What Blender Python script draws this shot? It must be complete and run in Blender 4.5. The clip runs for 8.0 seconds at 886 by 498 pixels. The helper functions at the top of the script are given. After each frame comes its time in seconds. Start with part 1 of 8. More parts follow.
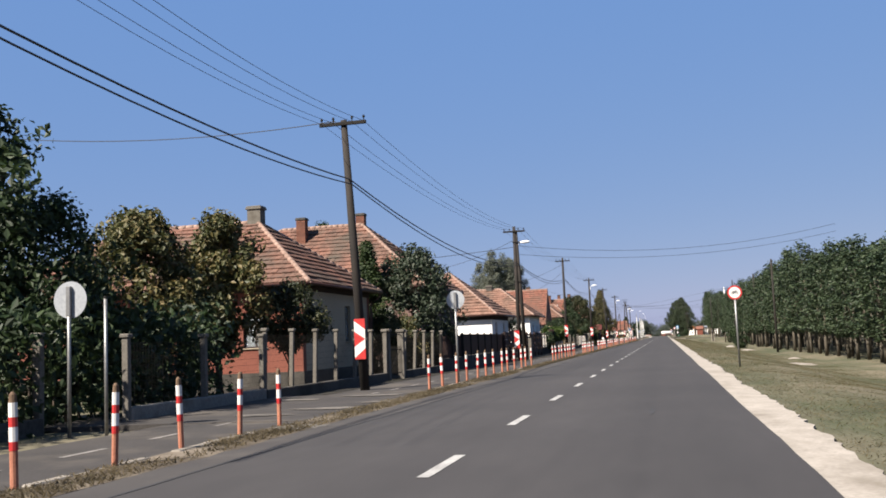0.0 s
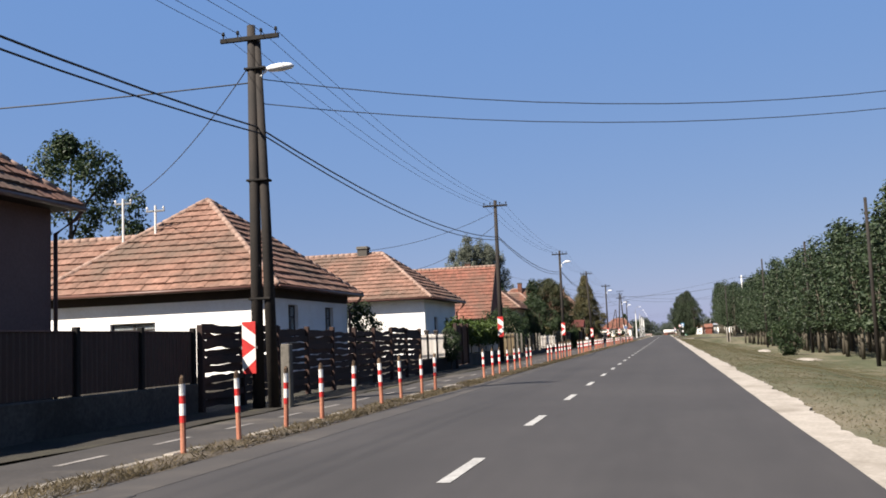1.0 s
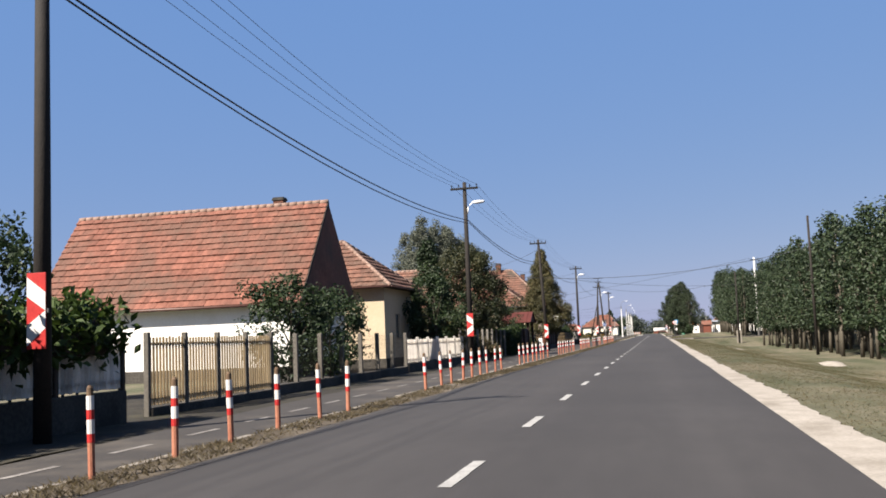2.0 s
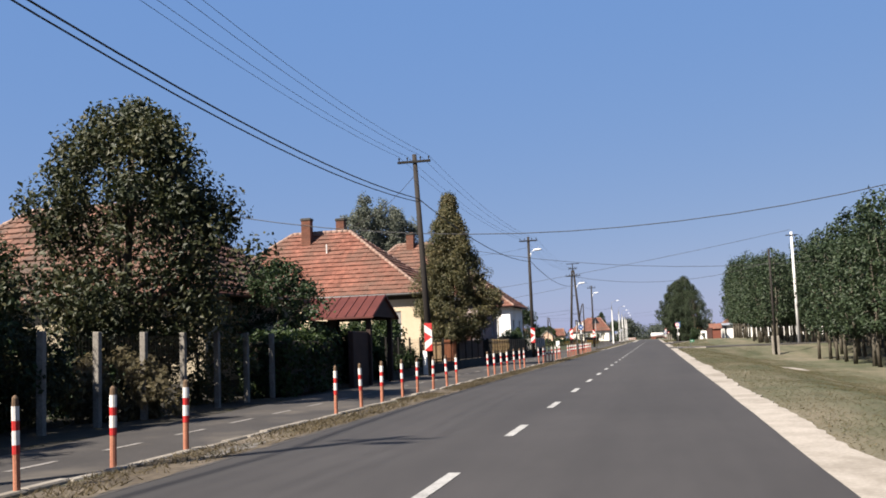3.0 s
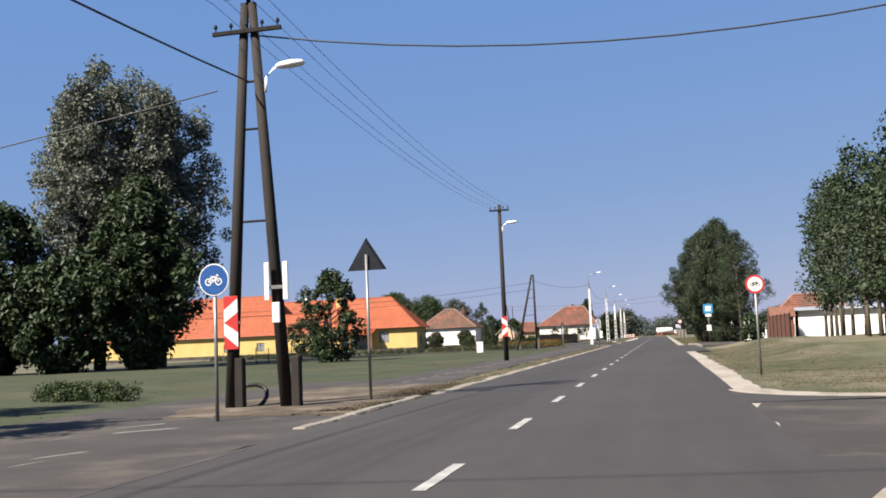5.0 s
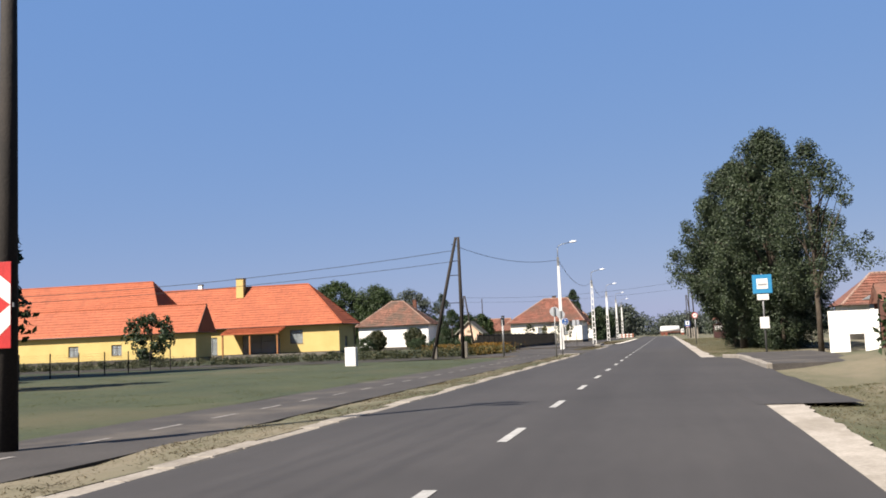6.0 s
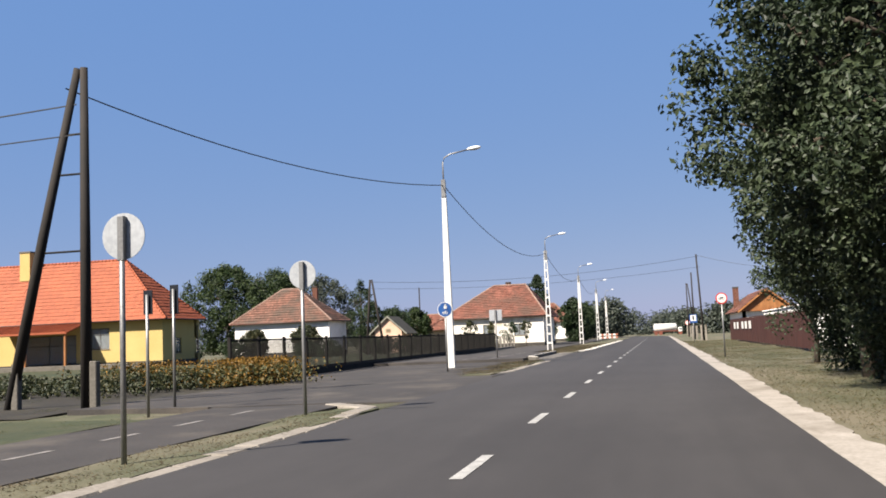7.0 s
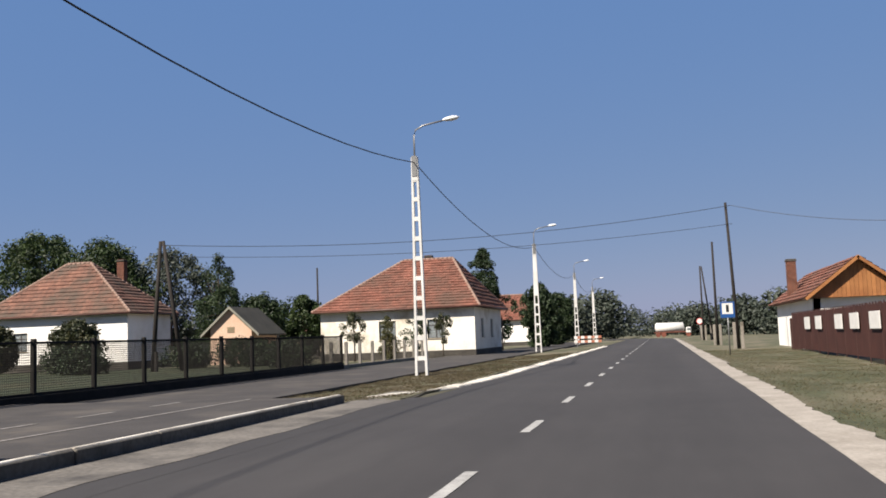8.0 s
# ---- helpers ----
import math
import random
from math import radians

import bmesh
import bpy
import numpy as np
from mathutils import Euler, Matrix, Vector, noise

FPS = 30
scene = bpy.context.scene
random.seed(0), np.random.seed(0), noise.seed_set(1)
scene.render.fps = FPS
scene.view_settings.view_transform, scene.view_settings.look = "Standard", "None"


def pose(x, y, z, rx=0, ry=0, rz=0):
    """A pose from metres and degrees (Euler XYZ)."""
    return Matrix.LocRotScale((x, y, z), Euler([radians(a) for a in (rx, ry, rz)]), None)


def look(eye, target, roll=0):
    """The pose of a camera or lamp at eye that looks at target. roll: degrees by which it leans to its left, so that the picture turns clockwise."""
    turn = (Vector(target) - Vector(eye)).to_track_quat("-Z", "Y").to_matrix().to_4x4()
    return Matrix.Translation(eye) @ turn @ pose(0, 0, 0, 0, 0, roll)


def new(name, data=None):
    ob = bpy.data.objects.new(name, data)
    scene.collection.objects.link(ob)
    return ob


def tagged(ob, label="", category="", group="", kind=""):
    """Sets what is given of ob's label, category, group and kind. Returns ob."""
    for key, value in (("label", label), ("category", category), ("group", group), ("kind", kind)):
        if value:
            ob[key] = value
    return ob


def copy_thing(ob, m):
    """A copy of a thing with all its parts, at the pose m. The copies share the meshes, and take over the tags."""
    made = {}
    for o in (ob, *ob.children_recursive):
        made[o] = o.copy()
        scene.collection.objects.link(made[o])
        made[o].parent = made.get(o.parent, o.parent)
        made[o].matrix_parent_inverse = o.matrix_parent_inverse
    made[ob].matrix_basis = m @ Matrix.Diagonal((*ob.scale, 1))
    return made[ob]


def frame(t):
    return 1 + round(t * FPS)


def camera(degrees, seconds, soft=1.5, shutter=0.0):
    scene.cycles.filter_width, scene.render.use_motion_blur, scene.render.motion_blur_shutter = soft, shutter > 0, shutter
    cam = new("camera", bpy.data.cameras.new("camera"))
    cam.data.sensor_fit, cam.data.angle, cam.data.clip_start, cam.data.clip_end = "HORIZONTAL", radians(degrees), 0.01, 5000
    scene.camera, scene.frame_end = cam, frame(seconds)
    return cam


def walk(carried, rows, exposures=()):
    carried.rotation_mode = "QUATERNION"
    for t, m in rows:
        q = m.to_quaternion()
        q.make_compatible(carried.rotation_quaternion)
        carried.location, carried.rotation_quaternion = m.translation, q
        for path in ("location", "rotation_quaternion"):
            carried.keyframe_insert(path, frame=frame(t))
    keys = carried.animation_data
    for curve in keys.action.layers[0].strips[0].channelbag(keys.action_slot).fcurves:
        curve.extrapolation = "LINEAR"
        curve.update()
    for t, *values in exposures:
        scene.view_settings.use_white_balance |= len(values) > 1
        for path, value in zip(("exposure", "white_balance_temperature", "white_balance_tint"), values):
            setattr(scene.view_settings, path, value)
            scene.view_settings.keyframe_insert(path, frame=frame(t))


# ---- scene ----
import itertools

# ---- camera: a car in the right-hand lane; t, x, y, z, yaw, pitch, roll ----
cam = camera(50.04, 8.0, soft=1.75)
ROWS = [
    (0.0, 0.188, 0.222, 1.015, 13.102, 5.671, 2.480),
    (0.5, 0.119, 16.672, 1.026, 13.496, 5.292, 2.157),
    (1.0, -0.065, 34.965, 1.005, 13.206, 5.574, 2.332),
    (1.5, -0.188, 52.078, 1.021, 12.821, 5.360, 2.411),
    (3.0, -0.028, 103.956, 1.049, 12.512, 5.736, 2.278),
    (3.5, 0.032, 121.024, 1.066, 12.519, 5.763, 2.483),
    (4.0, 0.036, 140.475, 1.014, 13.182, 5.991, 3.213),
    (4.5, -0.010, 157.581, 1.007, 13.014, 5.429, 2.020),
    (5.0, 0.027, 176.705, 1.025, 12.914, 5.552, 2.457),
    (6.5, -0.112, 230.427, 1.013, 13.208, 5.420, 2.269),
    (7.0, -0.151, 249.142, 1.037, 12.799, 5.393, 2.392),
    (7.5, -0.207, 266.449, 1.007, 13.017, 5.367, 2.163),
    (8.0, -0.188, 284.468, 1.037, 12.942, 5.368, 2.110),
]
walk(cam, [(t, pose(x, y, z, 90 + pitch, roll, yaw)) for t, x, y, z, yaw, pitch, roll in ROWS],
     exposures=[(0.0, 1.5), (7.0, 1.5), (7.6, 1.37), (8.0, 1.14)])

# ---- light: late-morning sun from behind and to the left, clear sky ----
SUN_WAY = Vector((-0.63, -0.77, 0)).normalized()
SUN_ELEV = radians(45)
world = bpy.data.worlds.new("world")
scene.world = world
world.use_nodes = True
wn = world.node_tree
sky = wn.nodes.new("ShaderNodeTexSky")
sky.sky_type = "NISHITA"
sky.sun_disc = False
sky.sun_elevation = SUN_ELEV
sky.sun_rotation = math.atan2(SUN_WAY.x, SUN_WAY.y)
sky.altitude = 100
sky.air_density, sky.dust_density, sky.ozone_density = 0.75, 0.5, 1.0
wn.nodes["Background"].inputs["Strength"].default_value = 0.705
# a constant blue is painted over the clear sky's colour for a hazy look
sky_lift = wn.nodes.new("ShaderNodeVectorMath")
sky_lift.operation = "MULTIPLY_ADD"
sky_lift.inputs[1].default_value = (0.025, 0.0142, 0.002)
sky_lift.inputs[2].default_value = (0.056, 0.132, 0.315)
wn.links.new(sky.outputs["Color"], sky_lift.inputs[0])
# overhead, where the sky is deepest, its colour is dimmed to cut fill light
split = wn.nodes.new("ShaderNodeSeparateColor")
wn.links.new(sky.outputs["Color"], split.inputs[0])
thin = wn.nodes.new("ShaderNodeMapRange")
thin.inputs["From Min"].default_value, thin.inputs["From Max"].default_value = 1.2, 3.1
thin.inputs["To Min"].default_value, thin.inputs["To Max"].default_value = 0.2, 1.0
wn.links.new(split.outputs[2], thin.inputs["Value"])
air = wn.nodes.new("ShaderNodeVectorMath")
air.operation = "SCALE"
wn.links.new(sky_lift.outputs[0], air.inputs[0])
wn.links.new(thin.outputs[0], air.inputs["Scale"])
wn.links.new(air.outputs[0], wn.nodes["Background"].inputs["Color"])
sun_data = bpy.data.lights.new("sun", "SUN")
sun_data.energy, sun_data.angle, sun_data.color = 5.0, radians(1.0), (1.0, 0.91, 0.8)
sun = new("sun", sun_data)
to_sun = SUN_WAY * math.cos(SUN_ELEV) + Vector((0, 0, math.sin(SUN_ELEV)))
sun.matrix_world = look(to_sun * 100, (0, 0, 0))
scene.view_settings.exposure = 1.5

# ---- materials ----
# TONE puts deeper shade into every colour but the whites by scaling it down
TONE = 0.73


def material(name, a, b, rough=0.8, scale=3.0, fine=40.0, bump=0.3, metal=0.0, island=0.0, stain=None, stain_scale=0.6, spec=0.4, detail=6.0, bump_dist=0.02, run=1.0, cover=(0.5, 0.68)):
    """A surface between the colours a and b: a coarse and a fine noise, a bump, and, where asked, a tint for each piece and a stain."""
    if "white" not in name:
        a, b = [c * TONE for c in a], [c * TONE for c in b]
        stain = stain and [c * TONE for c in stain]
    m = bpy.data.materials.new(name)
    m.use_nodes = True
    t, n = m.node_tree, m.node_tree.nodes
    bsdf = n["Principled BSDF"]
    n1, n2 = n.new("ShaderNodeTexNoise"), n.new("ShaderNodeTexNoise")
    n1.inputs["Scale"].default_value, n1.inputs["Detail"].default_value = scale, detail
    n2.inputs["Scale"].default_value, n2.inputs["Detail"].default_value = fine, 4
    geo = n.new("ShaderNodeNewGeometry")
    for k in (n1, n2):
        t.links.new(geo.outputs["Position"], k.inputs["Vector"])
    add = n.new("ShaderNodeMath")
    add.operation = "MULTIPLY_ADD"
    add.inputs[1].default_value, add.inputs[2].default_value = 0.5, 0.0
    t.links.new(n2.outputs["Fac"], add.inputs[0])
    half = n.new("ShaderNodeMath")
    half.operation = "MULTIPLY_ADD"
    half.inputs[1].default_value = 0.5
    t.links.new(n1.outputs["Fac"], half.inputs[0])
    t.links.new(add.outputs[0], half.inputs[2])
    ramp = n.new("ShaderNodeValToRGB")
    ramp.color_ramp.elements[0].position, ramp.color_ramp.elements[1].position = 0.36, 0.64
    ramp.color_ramp.elements[0].color, ramp.color_ramp.elements[1].color = (*a, 1), (*b, 1)
    t.links.new(half.outputs[0], ramp.inputs["Fac"])
    out = ramp.outputs["Color"]
    if island:
        hsv = n.new("ShaderNodeHueSaturation")
        info = n.new("ShaderNodeObjectInfo")
        both = n.new("ShaderNodeMath")
        both.operation = "ADD"
        t.links.new(geo.outputs["Random Per Island"], both.inputs[0])
        t.links.new(info.outputs["Random"], both.inputs[1])
        frac = n.new("ShaderNodeMath")
        frac.operation = "FRACT"
        t.links.new(both.outputs[0], frac.inputs[0])
        span = n.new("ShaderNodeMapRange")
        span.inputs["To Min"].default_value, span.inputs["To Max"].default_value = 1 - island, 1 + island
        t.links.new(frac.outputs[0], span.inputs["Value"])
        t.links.new(span.outputs[0], hsv.inputs["Value"])
        t.links.new(out, hsv.inputs["Color"])
        out = hsv.outputs["Color"]
    if stain:
        n3 = n.new("ShaderNodeTexNoise")
        n3.inputs["Scale"].default_value, n3.inputs["Detail"].default_value = stain_scale, 8
        n3.inputs["Roughness"].default_value = 0.65
        along = n.new("ShaderNodeVectorMath")
        along.operation = "MULTIPLY"
        along.inputs[1].default_value = (1, run, 1)
        t.links.new(geo.outputs["Position"], along.inputs[0])
        t.links.new(along.outputs[0], n3.inputs["Vector"])
        r3 = n.new("ShaderNodeValToRGB")
        r3.color_ramp.elements[0].position, r3.color_ramp.elements[1].position = cover
        t.links.new(n3.outputs["Fac"], r3.inputs["Fac"])
        mix = n.new("ShaderNodeMix")
        mix.data_type = "RGBA"
        t.links.new(r3.outputs["Color"], mix.inputs["Factor"])
        t.links.new(out, mix.inputs["A"])
        mix.inputs["B"].default_value = (*stain, 1)
        out = mix.outputs["Result"]
    t.links.new(out, bsdf.inputs["Base Color"])
    bsdf.inputs["Roughness"].default_value = rough
    bsdf.inputs["Metallic"].default_value = metal
    bsdf.inputs["Specular IOR Level"].default_value = spec
    if bump:
        bp = n.new("ShaderNodeBump")
        bp.inputs["Strength"].default_value, bp.inputs["Distance"].default_value = bump, bump_dist
        t.links.new(half.outputs[0], bp.inputs["Height"])
        t.links.new(bp.outputs["Normal"], bsdf.inputs["Normal"])
    return m


def leaf_material(name, a, b, c, through_it=0.25):
    """Leaves: each one its own tint between three greens, a little light coming through."""
    a, b, c = ([q * TONE for q in k] for k in (a, b, c))
    m = bpy.data.materials.new(name)
    m.use_nodes = True
    t, n = m.node_tree, m.node_tree.nodes
    bsdf = n["Principled BSDF"]
    geo, info = n.new("ShaderNodeNewGeometry"), n.new("ShaderNodeObjectInfo")
    nz = n.new("ShaderNodeTexNoise")
    nz.inputs["Scale"].default_value, nz.inputs["Detail"].default_value = 0.8, 3
    t.links.new(geo.outputs["Position"], nz.inputs["Vector"])
    s = n.new("ShaderNodeMath")
    s.operation = "MULTIPLY_ADD"
    s.inputs[1].default_value = 0.55
    t.links.new(geo.outputs["Random Per Island"], s.inputs[0])
    s2 = n.new("ShaderNodeMath")
    s2.operation = "MULTIPLY_ADD"
    s2.inputs[1].default_value, s2.inputs[2].default_value = 0.9, -0.22
    t.links.new(nz.outputs["Fac"], s2.inputs[0])
    t.links.new(s2.outputs[0], s.inputs[2])
    ramp = n.new("ShaderNodeValToRGB")
    e = ramp.color_ramp.elements
    e[0].position, e[0].color = 0.15, (*a, 1)
    e[1].position, e[1].color = 0.9, (*c, 1)
    e2 = e.new(0.5)
    e2.color = (*b, 1)
    t.links.new(s.outputs[0], ramp.inputs["Fac"])
    t.links.new(ramp.outputs["Color"], bsdf.inputs["Base Color"])
    bsdf.inputs["Roughness"].default_value = 0.55
    bsdf.inputs["Specular IOR Level"].default_value = 0.3
    tr = n.new("ShaderNodeBsdfTranslucent")
    t.links.new(ramp.outputs["Color"], tr.inputs["Color"])
    mx = n.new("ShaderNodeMixShader")
    mx.inputs["Fac"].default_value = through_it
    t.links.new(bsdf.outputs[0], mx.inputs[1])
    t.links.new(tr.outputs[0], mx.inputs[2])
    t.links.new(mx.outputs[0], n["Material Output"].inputs["Surface"])
    return m


def glass_material(name, tint, rough=0.05):
    m = bpy.data.materials.new(name)
    m.use_nodes = True
    b = m.node_tree.nodes["Principled BSDF"]
    b.inputs["Base Color"].default_value = (*tint, 1)
    b.inputs["Roughness"].default_value = rough
    b.inputs["Transmission Weight"].default_value = 0.75
    b.inputs["IOR"].default_value = 1.45
    return m


def sheer(m, share):
    """Lets daylight through thin sheets."""
    t, n = m.node_tree, m.node_tree.nodes
    b = n["Principled BSDF"]
    tr = n.new("ShaderNodeBsdfTranslucent")
    t.links.new(b.inputs["Base Color"].links[0].from_socket, tr.inputs["Color"])
    mx = n.new("ShaderNodeMixShader")
    mx.inputs["Fac"].default_value = share
    t.links.new(b.outputs[0], mx.inputs[1])
    t.links.new(tr.outputs[0], mx.inputs[2])
    t.links.new(mx.outputs[0], n["Material Output"].inputs["Surface"])
    return m


def road_material(name):
    """Asphalt: stones, long wheel tracks polished lighter, faint oil down the lanes, blotches and hair cracks."""
    m = material(name, (0.0345, 0.0317, 0.0312), (0.0485, 0.0445, 0.0436), 0.85, 0.3, 60, 0.5, stain=(0.0465, 0.0426, 0.0414), stain_scale=0.12, bump_dist=0.006, spec=0.4)
    t, n = m.node_tree, m.node_tree.nodes
    b = n["Principled BSDF"]
    src = b.inputs["Base Color"].links[0].from_socket
    geo = n.new("ShaderNodeNewGeometry")

    def streak(scale, stretch, lo, hi, dark, bright, col):
        mp = n.new("ShaderNodeVectorMath")
        mp.operation = "MULTIPLY"
        mp.inputs[1].default_value = (1, stretch, 1)
        t.links.new(geo.outputs["Position"], mp.inputs[0])
        nz = n.new("ShaderNodeTexNoise")
        nz.inputs["Scale"].default_value, nz.inputs["Detail"].default_value = scale, 5
        t.links.new(mp.outputs[0], nz.inputs["Vector"])
        r = n.new("ShaderNodeMapRange")
        r.inputs["From Min"].default_value, r.inputs["From Max"].default_value = lo, hi
        r.inputs["To Min"].default_value, r.inputs["To Max"].default_value = dark, bright
        t.links.new(nz.outputs["Fac"], r.inputs["Value"])
        h = n.new("ShaderNodeHueSaturation")
        t.links.new(r.outputs[0], h.inputs["Value"])
        t.links.new(col, h.inputs["Color"])
        return h.outputs["Color"]

    col = streak(0.9, 0.02, 0.35, 0.65, 0.9, 1.12, src)
    col = streak(0.5, 0.07, 0.35, 0.7, 0.92, 1.1, col)
    col = streak(6.0, 0.2, 0.3, 0.7, 0.93, 1.07, col)
    t.links.new(col, b.inputs["Base Color"])
    return m


M = {}
M["asphalt"] = road_material("asphalt")
M["patch"] = material("asphalt_patch", (0.0263, 0.0263, 0.0277), (0.045, 0.0435, 0.045), 0.85, 1.2, 60, 0.5, bump_dist=0.006)
M["path"] = material("path_asphalt", (0.031, 0.0275, 0.0255), (0.056, 0.05, 0.046), 0.9, 0.9, 30, 0.6, stain=(0.1, 0.086, 0.071), stain_scale=0.55, bump_dist=0.008)
M["road_paint"] = material("worn_white_paint", (0.2, 0.195, 0.185), (0.36, 0.355, 0.34), 0.7, 5, 45, 0.3, bump_dist=0.004)
M["path_paint"] = material("faded_white_paint", (0.11, 0.1, 0.092), (0.23, 0.215, 0.2), 0.8, 3, 30, 0.3, bump_dist=0.004)
M["gravel"] = material("pale_limestone_gravel", (0.28, 0.25, 0.212), (0.43, 0.39, 0.34), 0.95, 2.6, 26, 0.12, stain=(0.21, 0.182, 0.145), stain_scale=0.9, bump_dist=0.01, run=0.5)
M["kerb"] = material("weathered_concrete_kerb", (0.18, 0.16, 0.135), (0.3, 0.28, 0.25), 0.9, 1.5, 25, 0.5, stain=(0.14, 0.12, 0.095), stain_scale=1.5)
M["grass"] = material("dry_verge_grass", (0.04, 0.048, 0.02), (0.095, 0.1, 0.05), 0.95, 1.0, 26, 0.8, stain=(0.172, 0.147, 0.098), stain_scale=0.4, bump_dist=0.03, run=0.3, cover=(0.4, 0.64))
M["meadow"] = material("green_lawn", (0.0222, 0.0335, 0.0118), (0.0493, 0.0592, 0.0222), 0.95, 0.35, 7, 0.9, stain=(0.069, 0.0641, 0.0296), stain_scale=0.12, bump_dist=0.05)
M["dirt"] = material("dusty_verge_soil", (0.045, 0.034, 0.022), (0.125, 0.098, 0.066), 0.95, 1.6, 12, 0.9, stain=(0.2, 0.165, 0.125), stain_scale=0.9, bump_dist=0.04)
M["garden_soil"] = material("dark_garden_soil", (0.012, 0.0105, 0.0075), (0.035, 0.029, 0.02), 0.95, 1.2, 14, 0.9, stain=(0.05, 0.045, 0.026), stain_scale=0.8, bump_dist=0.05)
M["old_asphalt"] = material("dusty_old_asphalt", (0.041, 0.037, 0.0355), (0.062, 0.056, 0.0525), 0.92, 0.9, 45, 0.5, stain=(0.08, 0.071, 0.063), stain_scale=0.7, bump_dist=0.008)
M["pale_edge"] = material("pale_broken_concrete", (0.2, 0.176, 0.146), (0.34, 0.308, 0.265), 0.95, 2.2, 22, 0.5, stain=(0.14, 0.12, 0.095), stain_scale=1.1)
M["lime_edge"] = material("whitened_concrete", (0.42, 0.39, 0.34), (0.6, 0.57, 0.51), 0.95, 2.2, 22, 0.4, stain=(0.24, 0.215, 0.18), stain_scale=1.0)
M["pale_dust"] = material("pale_dusty_asphalt", (0.095, 0.086, 0.076), (0.2, 0.182, 0.16), 0.95, 1.4, 18, 0.5, stain=(0.055, 0.05, 0.046), stain_scale=0.9)
M["blade_dry"] = leaf_material("dry_grass_blades", (0.13, 0.113, 0.06), (0.18, 0.152, 0.085), (0.25, 0.207, 0.125), 0.6)
M["blade_dead"] = leaf_material("dead_grass_blades", (0.075, 0.06, 0.034), (0.13, 0.104, 0.06), (0.22, 0.175, 0.105), 0.5)
M["leaf_walnut"] = leaf_material("walnut_leaves", (0.014, 0.022, 0.008), (0.036, 0.046, 0.017), (0.1, 0.092, 0.038))
M["blade"] = leaf_material("green_grass_blades", (0.075, 0.086, 0.034), (0.105, 0.115, 0.048), (0.14, 0.14, 0.065), 0.6)
M["wood_pole"] = material("tarred_wooden_pole", (0.0095, 0.0075, 0.0062), (0.027, 0.02, 0.0155), 0.85, 2.0, 40, 0.6)
M["platform"] = material("platform_paving", (0.034, 0.03, 0.028), (0.066, 0.059, 0.054), 0.9, 1.1, 30, 0.6, stain=(0.1, 0.087, 0.074), stain_scale=0.5, bump_dist=0.008)
M["iron"] = material("dark_painted_iron", (0.0098, 0.00882, 0.00833), (0.0245, 0.0221, 0.0196), 0.85, 3, 40, 0.3, spec=0.2)
M["steel"] = material("galvanised_steel", (0.21, 0.21, 0.21), (0.322, 0.322, 0.315), 0.45, 3, 30, 0.15, metal=0.6)
M["white_pole"] = material("whitewashed_concrete", (0.413, 0.405, 0.383), (0.6, 0.593, 0.57), 0.85, 1.5, 25, 0.4)
M["concrete"] = material("grey_cast_concrete", (0.104, 0.0938, 0.078), (0.183, 0.167, 0.143), 0.9, 1.2, 22, 0.5, stain=(0.0739, 0.0631, 0.0478), stain_scale=1.2)
M["red_paint"] = material("red_paint", (0.4, 0.018, 0.018), (0.56, 0.034, 0.03), 0.5, 4, 40, 0.1)
M["white_paint"] = material("white_paint", (0.49, 0.475, 0.446), (0.59, 0.583, 0.562), 0.5, 4, 40, 0.1)
M["rust_orange"] = material("faded_orange_paint", (0.34, 0.12, 0.07), (0.47, 0.2, 0.12), 0.7, 5, 50, 0.3)
M["lamp_white"] = material("white_lamp_housing", (0.63, 0.63, 0.621), (0.765, 0.765, 0.756), 0.35, 3, 30, 0.0)
M["cable"] = material("black_cable", (0.015, 0.015, 0.016), (0.04, 0.04, 0.042), 0.6, 3, 30, 0.0)
M["sign_back"] = material("grey_sign_back", (0.36, 0.38, 0.40), (0.5, 0.52, 0.54), 0.45, 2, 25, 0.1, metal=0.3)
M["bin_grey"] = material("dark_grey_plastic", (0.02, 0.022, 0.026), (0.04, 0.043, 0.048), 0.6, 3, 30, 0.1)
M["sign_blue"] = material("blue_sign_sheet", (0.0105, 0.063, 0.238), (0.021, 0.098, 0.308), 0.4, 3, 30, 0.0)
M["sign_dark"] = material("sign_symbol_black", (0.012, 0.015, 0.022), (0.025, 0.028, 0.036), 0.8, 3, 30, 0.0, spec=0.1)
M["sign_grey"] = material("faded_sign_print", (0.25, 0.25, 0.27), (0.38, 0.38, 0.4), 0.5, 3, 30, 0.0)
M["sign_cyan"] = material("light_blue_sign_sheet", (0.0225, 0.203, 0.413), (0.045, 0.255, 0.465), 0.4, 3, 30, 0.0)
M["sign_green"] = material("green_sign_sheet", (0.014, 0.14, 0.07), (0.028, 0.189, 0.098), 0.45, 3, 30, 0.0)
M["tile_old"] = material("weathered_clay_tiles", (0.115, 0.056, 0.04), (0.245, 0.115, 0.078), 0.88, 1.3, 6, 0.4, island=0.2, stain=(0.085, 0.066, 0.05), cover=(0.42, 0.66), stain_scale=0.55)
M["tile_red"] = material("red_clay_tiles", (0.15, 0.054, 0.034), (0.27, 0.108, 0.074), 0.88, 1.3, 6, 0.4, island=0.2, stain=(0.125, 0.07, 0.05), cover=(0.42, 0.66), stain_scale=0.5)
